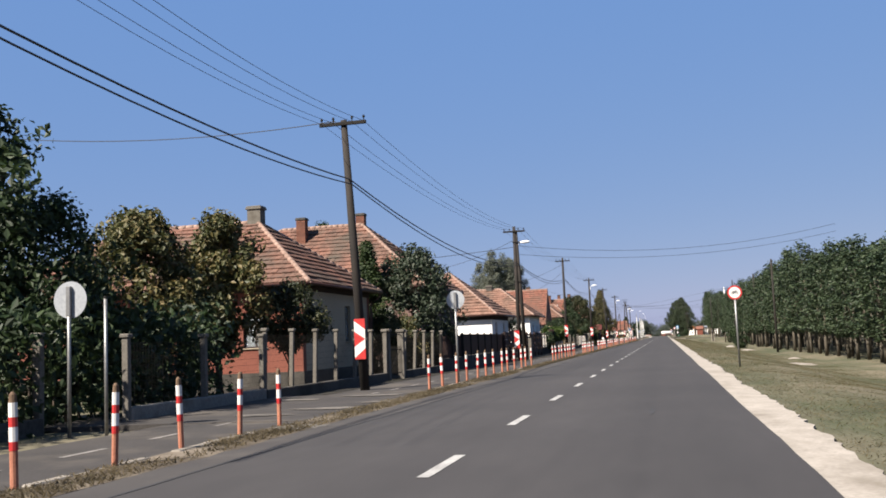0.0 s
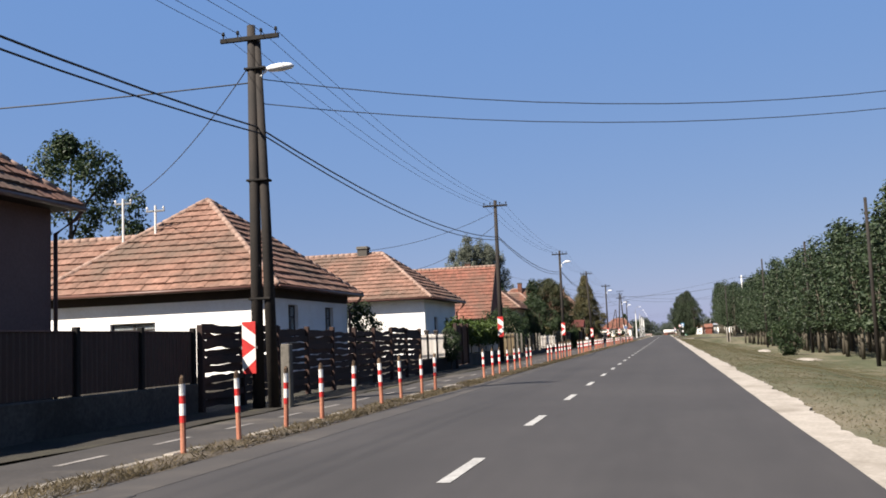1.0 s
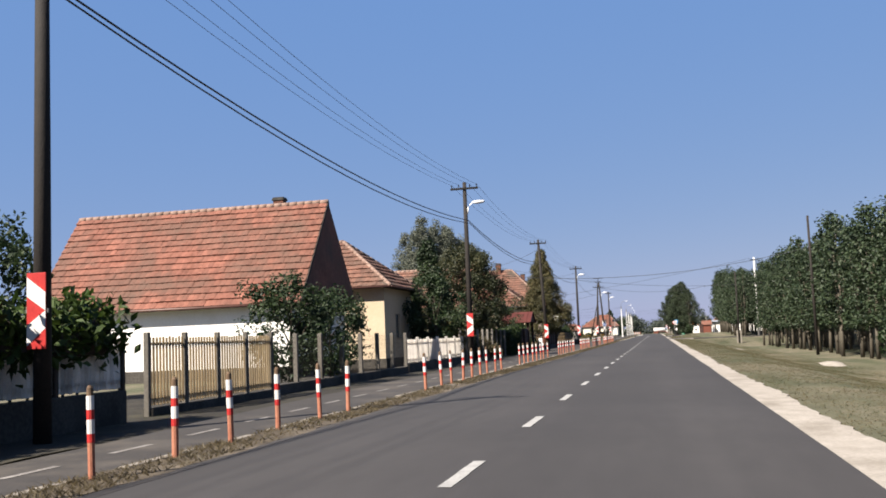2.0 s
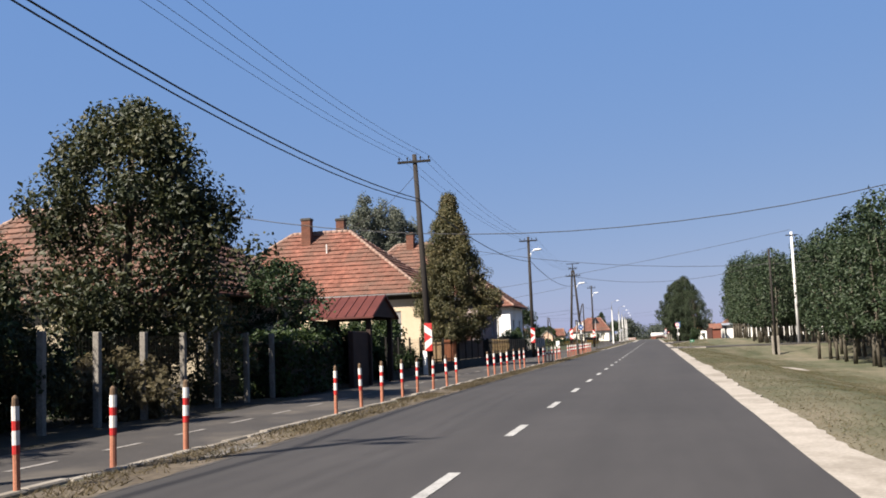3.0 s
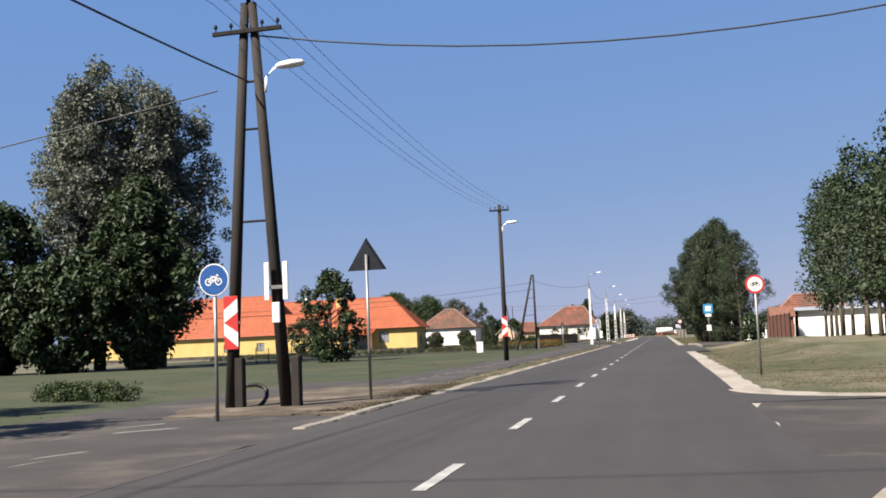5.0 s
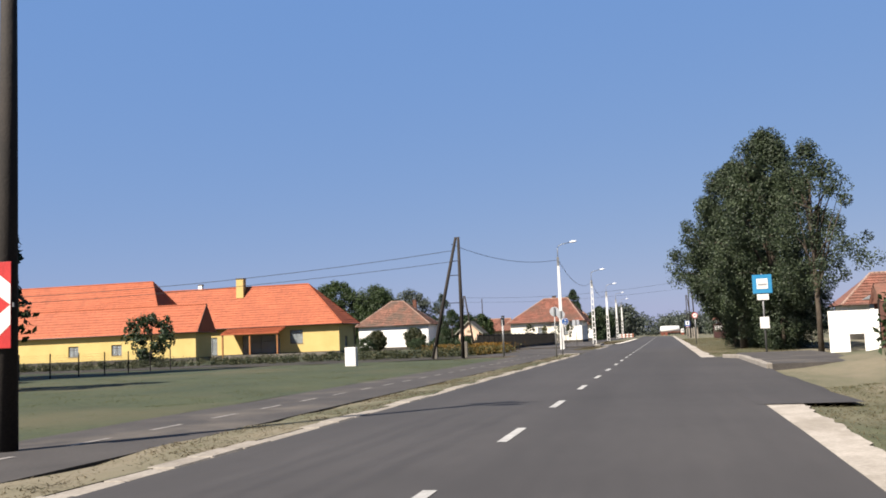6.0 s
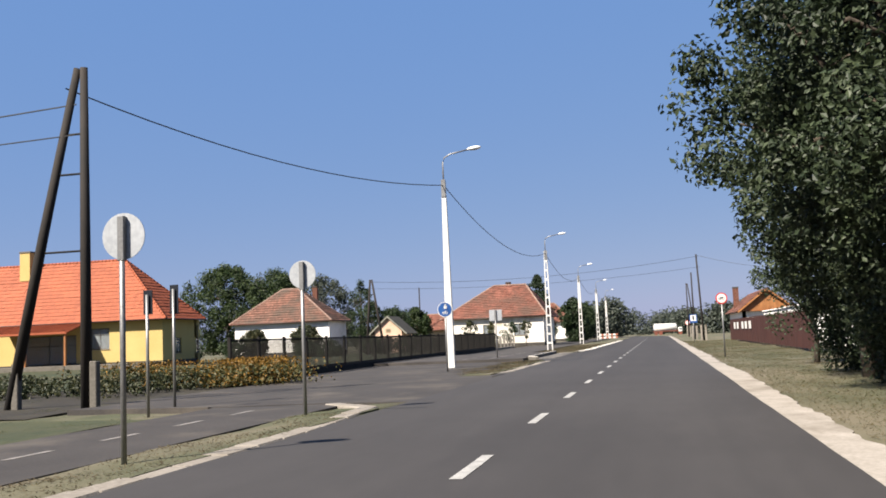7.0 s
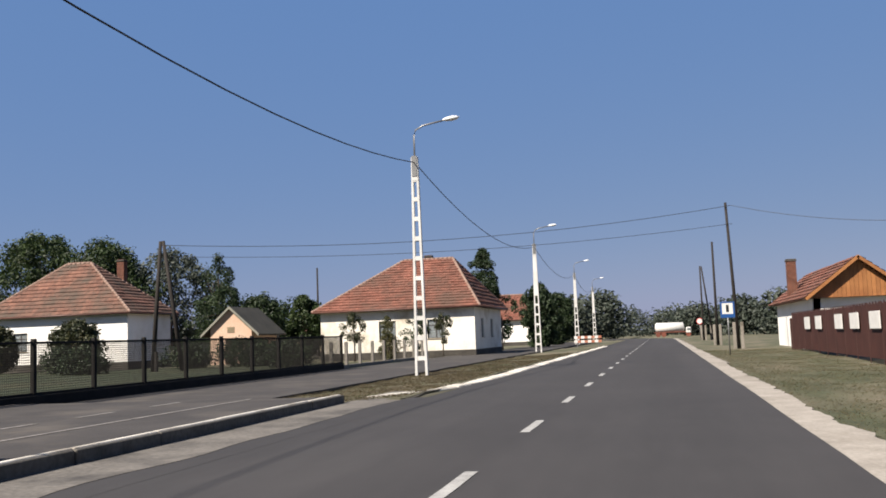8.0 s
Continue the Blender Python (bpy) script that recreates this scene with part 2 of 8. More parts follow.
M["tile_pale"] = material("pale_clay_tiles", (0.165, 0.083, 0.056), (0.3, 0.165, 0.12), 0.88, 1.3, 6, 0.4, island=0.2, stain=(0.125, 0.087, 0.064), cover=(0.42, 0.66), stain_scale=0.45)
M["tile_new"] = material("bright_orange_tiles", (0.28, 0.064, 0.022), (0.38, 0.095, 0.034), 0.75, 0.6, 15, 0.3, island=0.1)
M["ridge"] = material("pale_mortared_ridge", (0.24, 0.15, 0.115), (0.36, 0.25, 0.2), 0.9, 2.0, 14, 0.5, stain=(0.2, 0.13, 0.1), stain_scale=1.2)
M["pale_gutter"] = material("pale_zinc_gutter", (0.2, 0.19, 0.18), (0.32, 0.31, 0.3), 0.55, 3, 30, 0.1)
M["brick"] = material("chimney_brick", (0.131, 0.0481, 0.0284), (0.198, 0.0831, 0.0525), 0.9, 2, 20, 0.5, island=0.2)
M["mortar"] = material("lime_mortar", (0.264, 0.224, 0.185), (0.364, 0.317, 0.264), 0.95, 3, 30, 0.4)
M["white_wall"] = material("white_limewashed_render", (0.7, 0.68, 0.64), (0.8, 0.785, 0.75), 0.92, 0.7, 20, 0.3, stain=(0.62, 0.59, 0.53), stain_scale=0.3)
M["stained_wall"] = material("stained_white_render", (0.6, 0.56, 0.48), (0.74, 0.71, 0.64), 0.92, 0.9, 20, 0.3, stain=(0.4, 0.34, 0.25), stain_scale=0.5)
M["grey_wall"] = material("beige_grey_render", (0.37, 0.315, 0.225), (0.48, 0.41, 0.3), 0.92, 0.7, 20, 0.3, stain=(0.3, 0.25, 0.18), stain_scale=0.35)
M["pink_wall"] = material("dusty_pink_render", (0.155, 0.093, 0.0806), (0.211, 0.13, 0.112), 0.92, 0.7, 20, 0.3, stain=(0.13, 0.0806, 0.0651), stain_scale=0.35)
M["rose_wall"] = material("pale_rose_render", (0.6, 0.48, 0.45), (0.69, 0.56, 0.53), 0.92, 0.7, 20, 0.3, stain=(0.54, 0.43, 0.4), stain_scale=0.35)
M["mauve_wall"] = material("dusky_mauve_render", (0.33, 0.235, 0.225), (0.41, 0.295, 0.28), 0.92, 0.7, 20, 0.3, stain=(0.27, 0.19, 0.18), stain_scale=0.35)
M["cream_wall"] = material("cream_render", (0.57, 0.46, 0.315), (0.66, 0.54, 0.39), 0.92, 0.7, 20, 0.3)
M["yellow_wall"] = material("yellow_render", (0.52, 0.385, 0.135), (0.61, 0.465, 0.18), 0.9, 0.7, 20, 0.25)
M["red_wall"] = material("red_brick_wall", (0.15, 0.045, 0.03), (0.21, 0.07, 0.045), 0.92, 0.9, 20, 0.4, island=0.15)
M["eave"] = material("dark_stained_eaves", (0.0225, 0.0144, 0.0099), (0.0495, 0.0315, 0.0225), 0.8, 2, 30, 0.3)
M["frame_dark"] = material("dark_window_frame", (0.0225, 0.0158, 0.0126), (0.045, 0.0315, 0.0248), 0.6, 3, 30, 0.2)
M["frame_white"] = material("white_window_frame", (0.434, 0.427, 0.406), (0.546, 0.539, 0.518), 0.5, 3, 30, 0.1)
M["shutter"] = material("grey_roller_shutter", (0.204, 0.192, 0.186), (0.276, 0.264, 0.252), 0.6, 2, 30, 0.2)
M["glass"] = glass_material("window_glass", (0.55, 0.6, 0.62))
M["gutter"] = material("brown_gutter", (0.084, 0.0385, 0.028), (0.14, 0.063, 0.0455), 0.5, 3, 30, 0.1)
M["red_sheet"] = material("dark_red_sheet_metal", (0.075, 0.017, 0.012), (0.125, 0.03, 0.021), 0.6, 1.5, 30, 0.1)
M["fence_red"] = material("dark_red_brown_sheet", (0.034, 0.012, 0.009), (0.058, 0.021, 0.016), 0.6, 1.5, 30, 0.15)
M["brown_board"] = material("dark_brown_boards", (0.02, 0.0085, 0.006), (0.048, 0.022, 0.016), 0.8, 2.5, 30, 0.5, island=0.25)
M["brown_sheet"] = material("brown_sheet_metal", (0.03, 0.014, 0.011), (0.058, 0.028, 0.022), 0.6, 1.5, 30, 0.15)
M["white_board"] = sheer(material("weathered_white_boards", (0.7, 0.67, 0.63), (0.88, 0.85, 0.81), 0.8, 2.0, 30, 0.4, island=0.15), 0.8)
M["tan_board"] = sheer(material("weathered_tan_panels", (0.56, 0.46, 0.31), (0.72, 0.61, 0.44), 0.8, 2.0, 30, 0.3, island=0.15), 0.68)
M["plinth"] = material("fence_plinth_concrete", (0.04, 0.036, 0.03), (0.1, 0.09, 0.078), 0.95, 1.0, 18, 0.5, stain=(0.03, 0.027, 0.021), stain_scale=0.8)
M["cream_sheet"] = sheer(material("cream_plastic_sheet", (0.74, 0.6, 0.44), (0.86, 0.72, 0.55), 0.7, 2.0, 30, 0.2), 0.85)
M["pink_board"] = sheer(material("pinkish_thin_boards", (0.55, 0.34, 0.24), (0.72, 0.47, 0.35), 0.8, 2.0, 30, 0.3, island=0.2), 0.8)
M["brown_panel"] = sheer(material("brown_thin_boards", (0.19, 0.13, 0.1), (0.28, 0.2, 0.155), 0.8, 2.0, 30, 0.3, island=0.2), 0.5)
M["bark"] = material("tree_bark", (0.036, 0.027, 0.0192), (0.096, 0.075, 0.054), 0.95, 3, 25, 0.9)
M["bark_pale"] = material("poplar_bark", (0.0744, 0.0632, 0.0446), (0.149, 0.13, 0.1), 0.9, 2, 20, 0.6)
M["leaf_poplar"] = leaf_material("poplar_leaves", (0.014, 0.027, 0.012), (0.031, 0.051, 0.022), (0.072, 0.098, 0.048), 0.2)
M["leaf_dark"] = leaf_material("dark_leaves", (0.0115, 0.0245, 0.00864), (0.0252, 0.0468, 0.0158), (0.054, 0.0828, 0.0288))
M["leaf_autumn"] = leaf_material("turning_leaves", (0.038, 0.05, 0.017), (0.095, 0.098, 0.034), (0.215, 0.155, 0.06))
M["leaf_silver"] = leaf_material("silvery_poplar_leaves", (0.0575, 0.0713, 0.0517), (0.12, 0.135, 0.1), (0.24, 0.252, 0.2))
M["leaf_thuja"] = leaf_material("thuja_scales", (0.026, 0.034, 0.011), (0.075, 0.072, 0.026), (0.17, 0.135, 0.06), 0.15)
M["leaf_hedge"] = leaf_material("hedge_leaves", (0.0144, 0.0302, 0.00864), (0.0324, 0.0576, 0.0144), (0.0648, 0.0936, 0.0252))
M["leaf_vine"] = leaf_material("vine_leaves", (0.0216, 0.0432, 0.00648), (0.0475, 0.0822, 0.013), (0.0864, 0.125, 0.0259))
M["marigold"] = leaf_material("yellow_flowers", (0.0504, 0.0504, 0.0101), (0.202, 0.101, 0.0101), (0.312, 0.167, 0.0151))
M["leaf_cedar"] = leaf_material("cedar_needles", (0.014, 0.026, 0.013), (0.028, 0.044, 0.022), (0.075, 0.085, 0.055), 0.15)
# far leaves are paler and greyer: the air's haziness is painted into their colour
M["leaf_far_hazed"] = leaf_material("far_foliage_hazed", (0.045, 0.058, 0.045), (0.065, 0.08, 0.06), (0.095, 0.11, 0.085))
M["leaf_locust"] = leaf_material("locust_leaves", (0.014, 0.024, 0.012), (0.035, 0.053, 0.0245), (0.086, 0.111, 0.055))


# ---- building tools ----
# the plan below is drawn in paces: ACROSS metres to one across the road and upwards, ALONG metres to one along it
ACROSS, ALONG = 0.80, 0.71
PLAN = Matrix.Diagonal((ACROSS, ALONG, ACROSS, 1))
BASE = {}


def spot(x, y, z, rx=0, ry=0, rz=0):
    """A pose from a place in the plan and degrees."""
    return pose(x * ACROSS, y * ALONG, z * ACROSS, rx, ry, rz)



class Geo:
    """Collects corners and faces of one mesh in world metres."""

    def __init__(self):
        self.v, self.f = [], []

    def face(self, *pts):
        k = len(self.v)
        self.v += [tuple(p) for p in pts]
        self.f.append(tuple(range(k, k + len(pts))))
        return self

    def mesh(self, verts, faces):
        k = len(self.v)
        self.v += [tuple(p) for p in verts]
        self.f += [tuple(i + k for i in q) for q in faces]
        return self

    def box(self, x0, x1, y0, y1, z0, z1, c=0.0, m=None):
        """A box, its edges chamfered by c; m: a matrix that places it."""
        if c <= 0:
            vs = [(x, y, z) for x in (x0, x1) for y in (y0, y1) for z in (z0, z1)]
            fs = [(0, 1, 3, 2), (4, 6, 7, 5), (0, 4, 5, 1), (2, 3, 7, 6), (0, 2, 6, 4), (1, 5, 7, 3)]
        else:
            c = min(c, (x1 - x0) / 2.1, (y1 - y0) / 2.1, (z1 - z0) / 2.1)
            vs, fs, at = [], [], {}
            for sx, sy, sz in itertools.product((0, 1), repeat=3):
                X, Y, Z = (x0, x1)[sx], (y0, y1)[sy], (z0, z1)[sz]
                ix, iy, iz = (c, -c)[sx], (c, -c)[sy], (c, -c)[sz]
                for a, p in enumerate(((X, Y + iy, Z + iz), (X + ix, Y, Z + iz), (X + ix, Y + iy, Z))):
                    at[sx, sy, sz, a] = len(vs)
                    vs.append(p)
            A = lambda s, a: at[(*s, a)]
            for ax in range(3):
                o = [i for i in range(3) if i != ax]
                for s in (0, 1):
                    ring = []
                    for u, w in ((0, 0), (1, 0), (1, 1), (0, 1)):
                        k = [0, 0, 0]
                        k[ax], k[o[0]], k[o[1]] = s, u, w
                        ring.append(A(k, ax))
                    fs.append(tuple(ring if (s == 1) == (ax != 1) else ring[::-1]))
                for u, w in itertools.product((0, 1), repeat=2):
                    k0, k1 = [0, 0, 0], [0, 0, 0]
                    k0[o[0]] = k1[o[0]] = u
                    k0[o[1]] = k1[o[1]] = w
                    k1[ax] = 1
                    fs.append((A(k0, o[0]), A(k1, o[0]), A(k1, o[1]), A(k0, o[1])))
            for s in itertools.product((0, 1), repeat=3):
                fs.append((A(s, 0), A(s, 1), A(s, 2)))
        if m is not None:
            vs = [m @ Vector(p) for p in vs]
        return self.mesh(vs, fs)

    def tube(self, pts, radii, n=8, cap=True):
        """A tube through pts, with a radius at each."""
        pts = [Vector(p) for p in pts]
        k = len(self.v)
        for i, p in enumerate(pts):
            d = (pts[min(i + 1, len(pts) - 1)] - pts[max(i - 1, 0)]).normalized()
            u = d.cross(Vector((0, 0, 1)) if abs(d.z) < 0.9 else Vector((1, 0, 0))).normalized()
            w = d.cross(u)
            for j in range(n):
                a = 2 * math.pi * j / n
                self.v.append(tuple(p + (u * math.cos(a) + w * math.sin(a)) * radii[i]))
        for i in range(len(pts) - 1):
            for j in range(n):
                a, b = k + i * n + j, k + i * n + (j + 1) % n
                self.f.append((a, b, b + n, a + n))
        if cap:
            self.f.append(tuple(k + j for j in range(n)))
            self.f.append(tuple(k + (len(pts) - 1) * n + j for j in reversed(range(n))))
        return self

    def prism(self, outline, y0, y1, m=None):
        """A closed outline of (x, z) pulled along y."""
        n = len(outline)
        vs = [(x, y0, z) for x, z in outline] + [(x, y1, z) for x, z in outline]
        fs = [tuple(range(n)), tuple(range(2 * n - 1, n - 1, -1))] + [(i, (i + 1) % n, n + (i + 1) % n, n + i) for i in range(n)]
        if m is not None:
            vs = [m @ Vector(p) for p in vs]
        return self.mesh(vs, fs)

    def ob(self, name, mat, parent=None, label="", smooth=False, at=None, fix=True):
        me = bpy.data.meshes.new(name)
        o = new(name, me)
        if parent is not None:
            o.parent = parent
            base = BASE[parent]
        else:
            base = Vector(at) if at is not None else Vector((0, 0, 0))
            o.location = PLAN @ base
        BASE[o] = base
        vs = (np.array(self.v, dtype=float).reshape(-1, 3) - np.array(base)) * np.array((ACROSS, ALONG, ACROSS))
        me.from_pydata(vs.tolist(), [], self.f)
        if fix and len(self.f) < 4000:
            bm = bmesh.new()
            bm.from_mesh(me)
            bmesh.ops.recalc_face_normals(bm, faces=bm.faces)
            bm.to_mesh(me)
            bm.free()
        if smooth:
            me.polygons.foreach_set("use_smooth", [True] * len(me.polygons))
        me.materials.append(M[mat])
        if label:
            tagged(o, label)
        return o


def empty(name, at, label, category, group="", kind=""):
    o = new(name)
    o.location = PLAN @ Vector(at)
    BASE[o] = Vector(at)
    return tagged(o, label, category, group, kind)


def sway(a, b, k=1.0):
    """A smooth step of k between a and b."""
    t = min(1, max(0, (k - a) / (b - a)))
    return t * t * (3 - 2 * t)

# ---- ground: one sheet to the horizon, the road and the path sunk into it ----
def wob(y, s, a):
    return a * (noise.noise((y * 0.13, s, 0.3)) + 0.6 * noise.noise((y * 0.55, s, 7.1)))


def bend(y):
    """The road turns off to the left far ahead."""
    return -((max(0, y - 560)) ** 2) / 150


ROAD_L, ROAD_R, MIDDLE = -5.42, 1.46, -2.1


def land(x, y):
    """Height of the soil."""
    if x > ROAD_R:
        d = x - ROAD_R
        low = -0.06 * min(d, 1) - 0.95 * sway(1.6, 7.5, d) * (1 - sway(244, 261, y))
        bank = 0.55 * sway(2.0, 6.5, d) * sway(285, 305, y) * (1 - sway(335, 350, y))
        rough = 0.1 * sway(1, 3, d) * (noise.noise((x * 0.35, y * 0.3, 1.7)) + 0.5 * noise.noise((x * 1.1, y * 0.9, 5.0)))
        return low + bank + rough - 0.02
    if x < ROAD_L:
        d = ROAD_L - x
        return -0.02 - 0.1 * sway(0.2, 3, d) + 0.05 * sway(0.2, 1, d) * noise.noise((x * 0.8, y * 0.7, 2.2))
    return -0.25


def span_steps(pairs):
    out = []
    for a, b, s in pairs:
        n = max(1, round((b - a) / s))
        out += [a + (b - a) * i / n for i in range(n)]
    return out + [pairs[-1][1]]


def sheet(name, xs, ys, height, mat, label, category):
    g = Geo()
    nx = len(xs)
    g.v = [(x, y, height(x, y)) for y in ys for x in xs]
    g.f = [(j * nx + i, j * nx + i + 1, (j + 1) * nx + i + 1, (j + 1) * nx + i) for j in range(len(ys) - 1) for i in range(nx - 1)]
    o = g.ob(name, mat, smooth=True, fix=False)
    return tagged(o, label, category, kind="structure")


YS = span_steps([(-1500, -200, 130), (-200, -20, 12), (-20, 460, 1.6), (460, 620, 8), (620, 900, 28), (900, 4000, 300)])
XS = span_steps([(-4000, -300, 370), (-300, -60, 24), (-60, -13, 4), (-13, -5.5, 0.75), (-5.5, -5.3, 0.1), (-5.3, 1.4, 6.7), (1.4, 1.55, 0.15), (1.55, 16, 0.55), (16, 60, 4), (60, 300, 24), (300, 4000, 370)])
ground = sheet("ground", XS, YS, land, "grass", "dry verge grass and soil reaching the horizon", "ground")


def ribbon(name, left, right, y0, y1, step, z, mat, label, category, depth=0.2, cols=1, crown=0.0):
    """A slab between two lines left(y) and right(y), with sides."""
    g = Geo()
    ys = span_steps([(y0, y1, step)])
    n = cols + 1
    for y in ys:
        l, r = left(y), right(y)
        for i in range(n):
            x = l + (r - l) * i / cols
            g.v.append((x + bend(y), y, z(y) + crown * (1 - abs(2 * i / cols - 1))))
        g.v += [(l + bend(y), y, z(y) - depth), (r + bend(y), y, z(y) - depth)]
    w = n + 2
    for j in range(len(ys) - 1):
        a, b = j * w, (j + 1) * w
        for i in range(cols):
            g.f.append((a + i, a + i + 1, b + i + 1, b + i))
        g.f.append((a + n, a, b, b + n))
        g.f.append((a + n - 1, a + n + 1, b + n + 1, b + n - 1))
    o = g.ob(name, mat, fix=False)
    return tagged(o, label, category, kind="structure")


zero = lambda y: 0.0
road = ribbon("road", lambda y: ROAD_L + wob(y, 1.0, 0.07), lambda y: ROAD_R + wob(y, 2.0, 0.025), -60, 700, 1.5, zero, "asphalt", "smooth grey asphalt two-lane road", "road", cols=8, crown=0.0)
shoulder = ribbon("shoulder", lambda y: ROAD_R + wob(y, 2.0, 0.025) - 0.05, lambda y: 2.06 + wob(y * 1.3, 4.0, 0.14) + 0.07 * noise.noise((y * 2.3, 4.4, 0.0)) + 0.05 * noise.noise((y * 5.1, 8.4, 0.0)), -60, 640, 0.22, lambda y: -0.012, "gravel", "pale crushed limestone shoulder along the asphalt", "shoulder", cols=2)
edge_strip = ribbon("road_edge", lambda y: ROAD_L + 0.02 + wob(y, 1.0, 0.07), lambda y: -4.78 + wob(y, 13.0, 0.06) - 0.5 * sway(60, 120, y), -60, 262, 1.5, lambda y: 0.003, "old_asphalt", "dusty older asphalt along the edge of the lane", "road", cols=2)
# thin dark line between the dusty strip and the lane
seam = ribbon("road_seam", lambda y: -4.80 + wob(y, 13.0, 0.06), lambda y: -4.74 + wob(y, 13.0, 0.06) + 0.03 * noise.noise((y * 0.7, 3.0, 1.0)), -60, 58, 1.0, lambda y: 0.005, "patch", "thin dark line along the edge of the lane", "road", cols=1)
left_edge = ribbon("verge_strip", lambda y: -6.15 + wob(y, 6.0, 0.15), lambda y: ROAD_L + 0.03 + wob(y, 1.0, 0.07) + 0.09 * noise.noise((y * 0.9, 2.2, 0)) + 0.07 * noise.noise((y * 2.9, 5.2, 0)), -60, 256.8, 0.3, lambda y: 0.004, "dirt", "dusty soil strip between asphalt and cycle path", "verge", cols=2)


def path_left(y):
    return -8.95 + 0.95 * sway(40, 62, y) - 0.9 * sway(100, 135, y) - 1.0 * sway(150, 180, y)


def path_right(y):
    return -6.2 - 0.25 * sway(100, 150, y) - 0.45 * sway(262, 300, y)


cycle_path = ribbon("pavement", lambda y: path_left(y) + wob(y, 9.0, 0.12), lambda y: path_right(y) + wob(y, 11.0, 0.06), -60, 386, 1.5, lambda y: -0.02, "path", "pale worn asphalt cycle path beside the road", "pavement", cols=3)


# centre dashes, two metres long, one period every 6.04 m
def dash(x, y, length, width, mat, z=0.006):
    g = Geo()
    n = 5
    for i in range(n + 1):
        yy = y + length * i / n
        j = 0.008 * noise.noise((x, yy * 3, 1.0))
        g.v += [(x - width / 2 + j + bend(yy), yy, z), (x + width / 2 + j + bend(yy), yy, z)]
    g.f = [(2 * i, 2 * i + 1, 2 * i + 3, 2 * i + 2) for i in range(n)]
    return g


marks = empty("road_marking", (MIDDLE, 10.37, 0.0), "white dashed centre line painted on the road", "road marking", kind="structure")
for k in range(-6, 95):
    dash(MIDDLE, 10.37 + 6.04 * k, 1.95, 0.13, "road_paint").ob("dash", "road_paint", marks)
path_marks = empty("path_marking", (-8.0, 10, 0.0), "faded white dashes along the cycle path", "road marking", kind="structure")
for k in range(-4, 190):
    y = 8 + 2.5 * k
    mid = (path_left(y) + path_right(y)) / 2 - 0.05
    if not 262 < y < 276 and not 372 < y:
        dash(mid, y, 1.15, 0.11, "path_paint", -0.014).ob("dash", "path_paint", path_marks)

# ---- houses ----
def panel(g, p, u, length, z0, z1, thick, holes):
    """A wall from p along the unit vector u, its thickness to the left of u, with rectangular holes (a, b, low, high)."""
    w = Vector((-u.y, u.x, 0))
    m = Matrix(((u.x, w.x, 0, p.x), (u.y, w.y, 0, p.y), (0, 0, 1, 0), (0, 0, 0, 1)))
    us = sorted({0, length, *[h[0] for h in holes], *[h[1] for h in holes]})
    zs = sorted({z0, z1, *[h[2] for h in holes], *[h[3] for h in holes]})
    nu, nz = len(us), len(zs)
    at = lambda i, j, k: (i * nz + j) * 2 + k
    solid = lambda i, j: 0 <= i < nu - 1 and 0 <= j < nz - 1 and not any(h[0] < (us[i] + us[i + 1]) / 2 < h[1] and h[2] < (zs[j] + zs[j + 1]) / 2 < h[3] for h in holes)
    fs = []
    for i in range(nu - 1):
        for j in range(nz - 1):
            if not solid(i, j):
                continue
            fs += [(at(i, j, 0), at(i + 1, j, 0), at(i + 1, j + 1, 0), at(i, j + 1, 0)), (at(i, j, 1), at(i, j + 1, 1), at(i + 1, j + 1, 1), at(i + 1, j, 1))]
            for di, dj, p0, p1 in ((-1, 0, (0, 0), (0, 1)), (1, 0, (1, 0), (1, 1)), (0, -1, (0, 0), (1, 0)), (0, 1, (0, 1), (1, 1))):
                if not solid(i + di, j + dj):
                    a, b = (i + p0[0], j + p0[1]), (i + p1[0], j + p1[1])
                    fs.append((at(*a, 0), at(*b, 0), at(*b, 1), at(*a, 1)))
    g.mesh([m @ Vector((u_, k * thick, z_)) for u_ in us for z_ in zs for k in (0, 1)], fs)
    return m


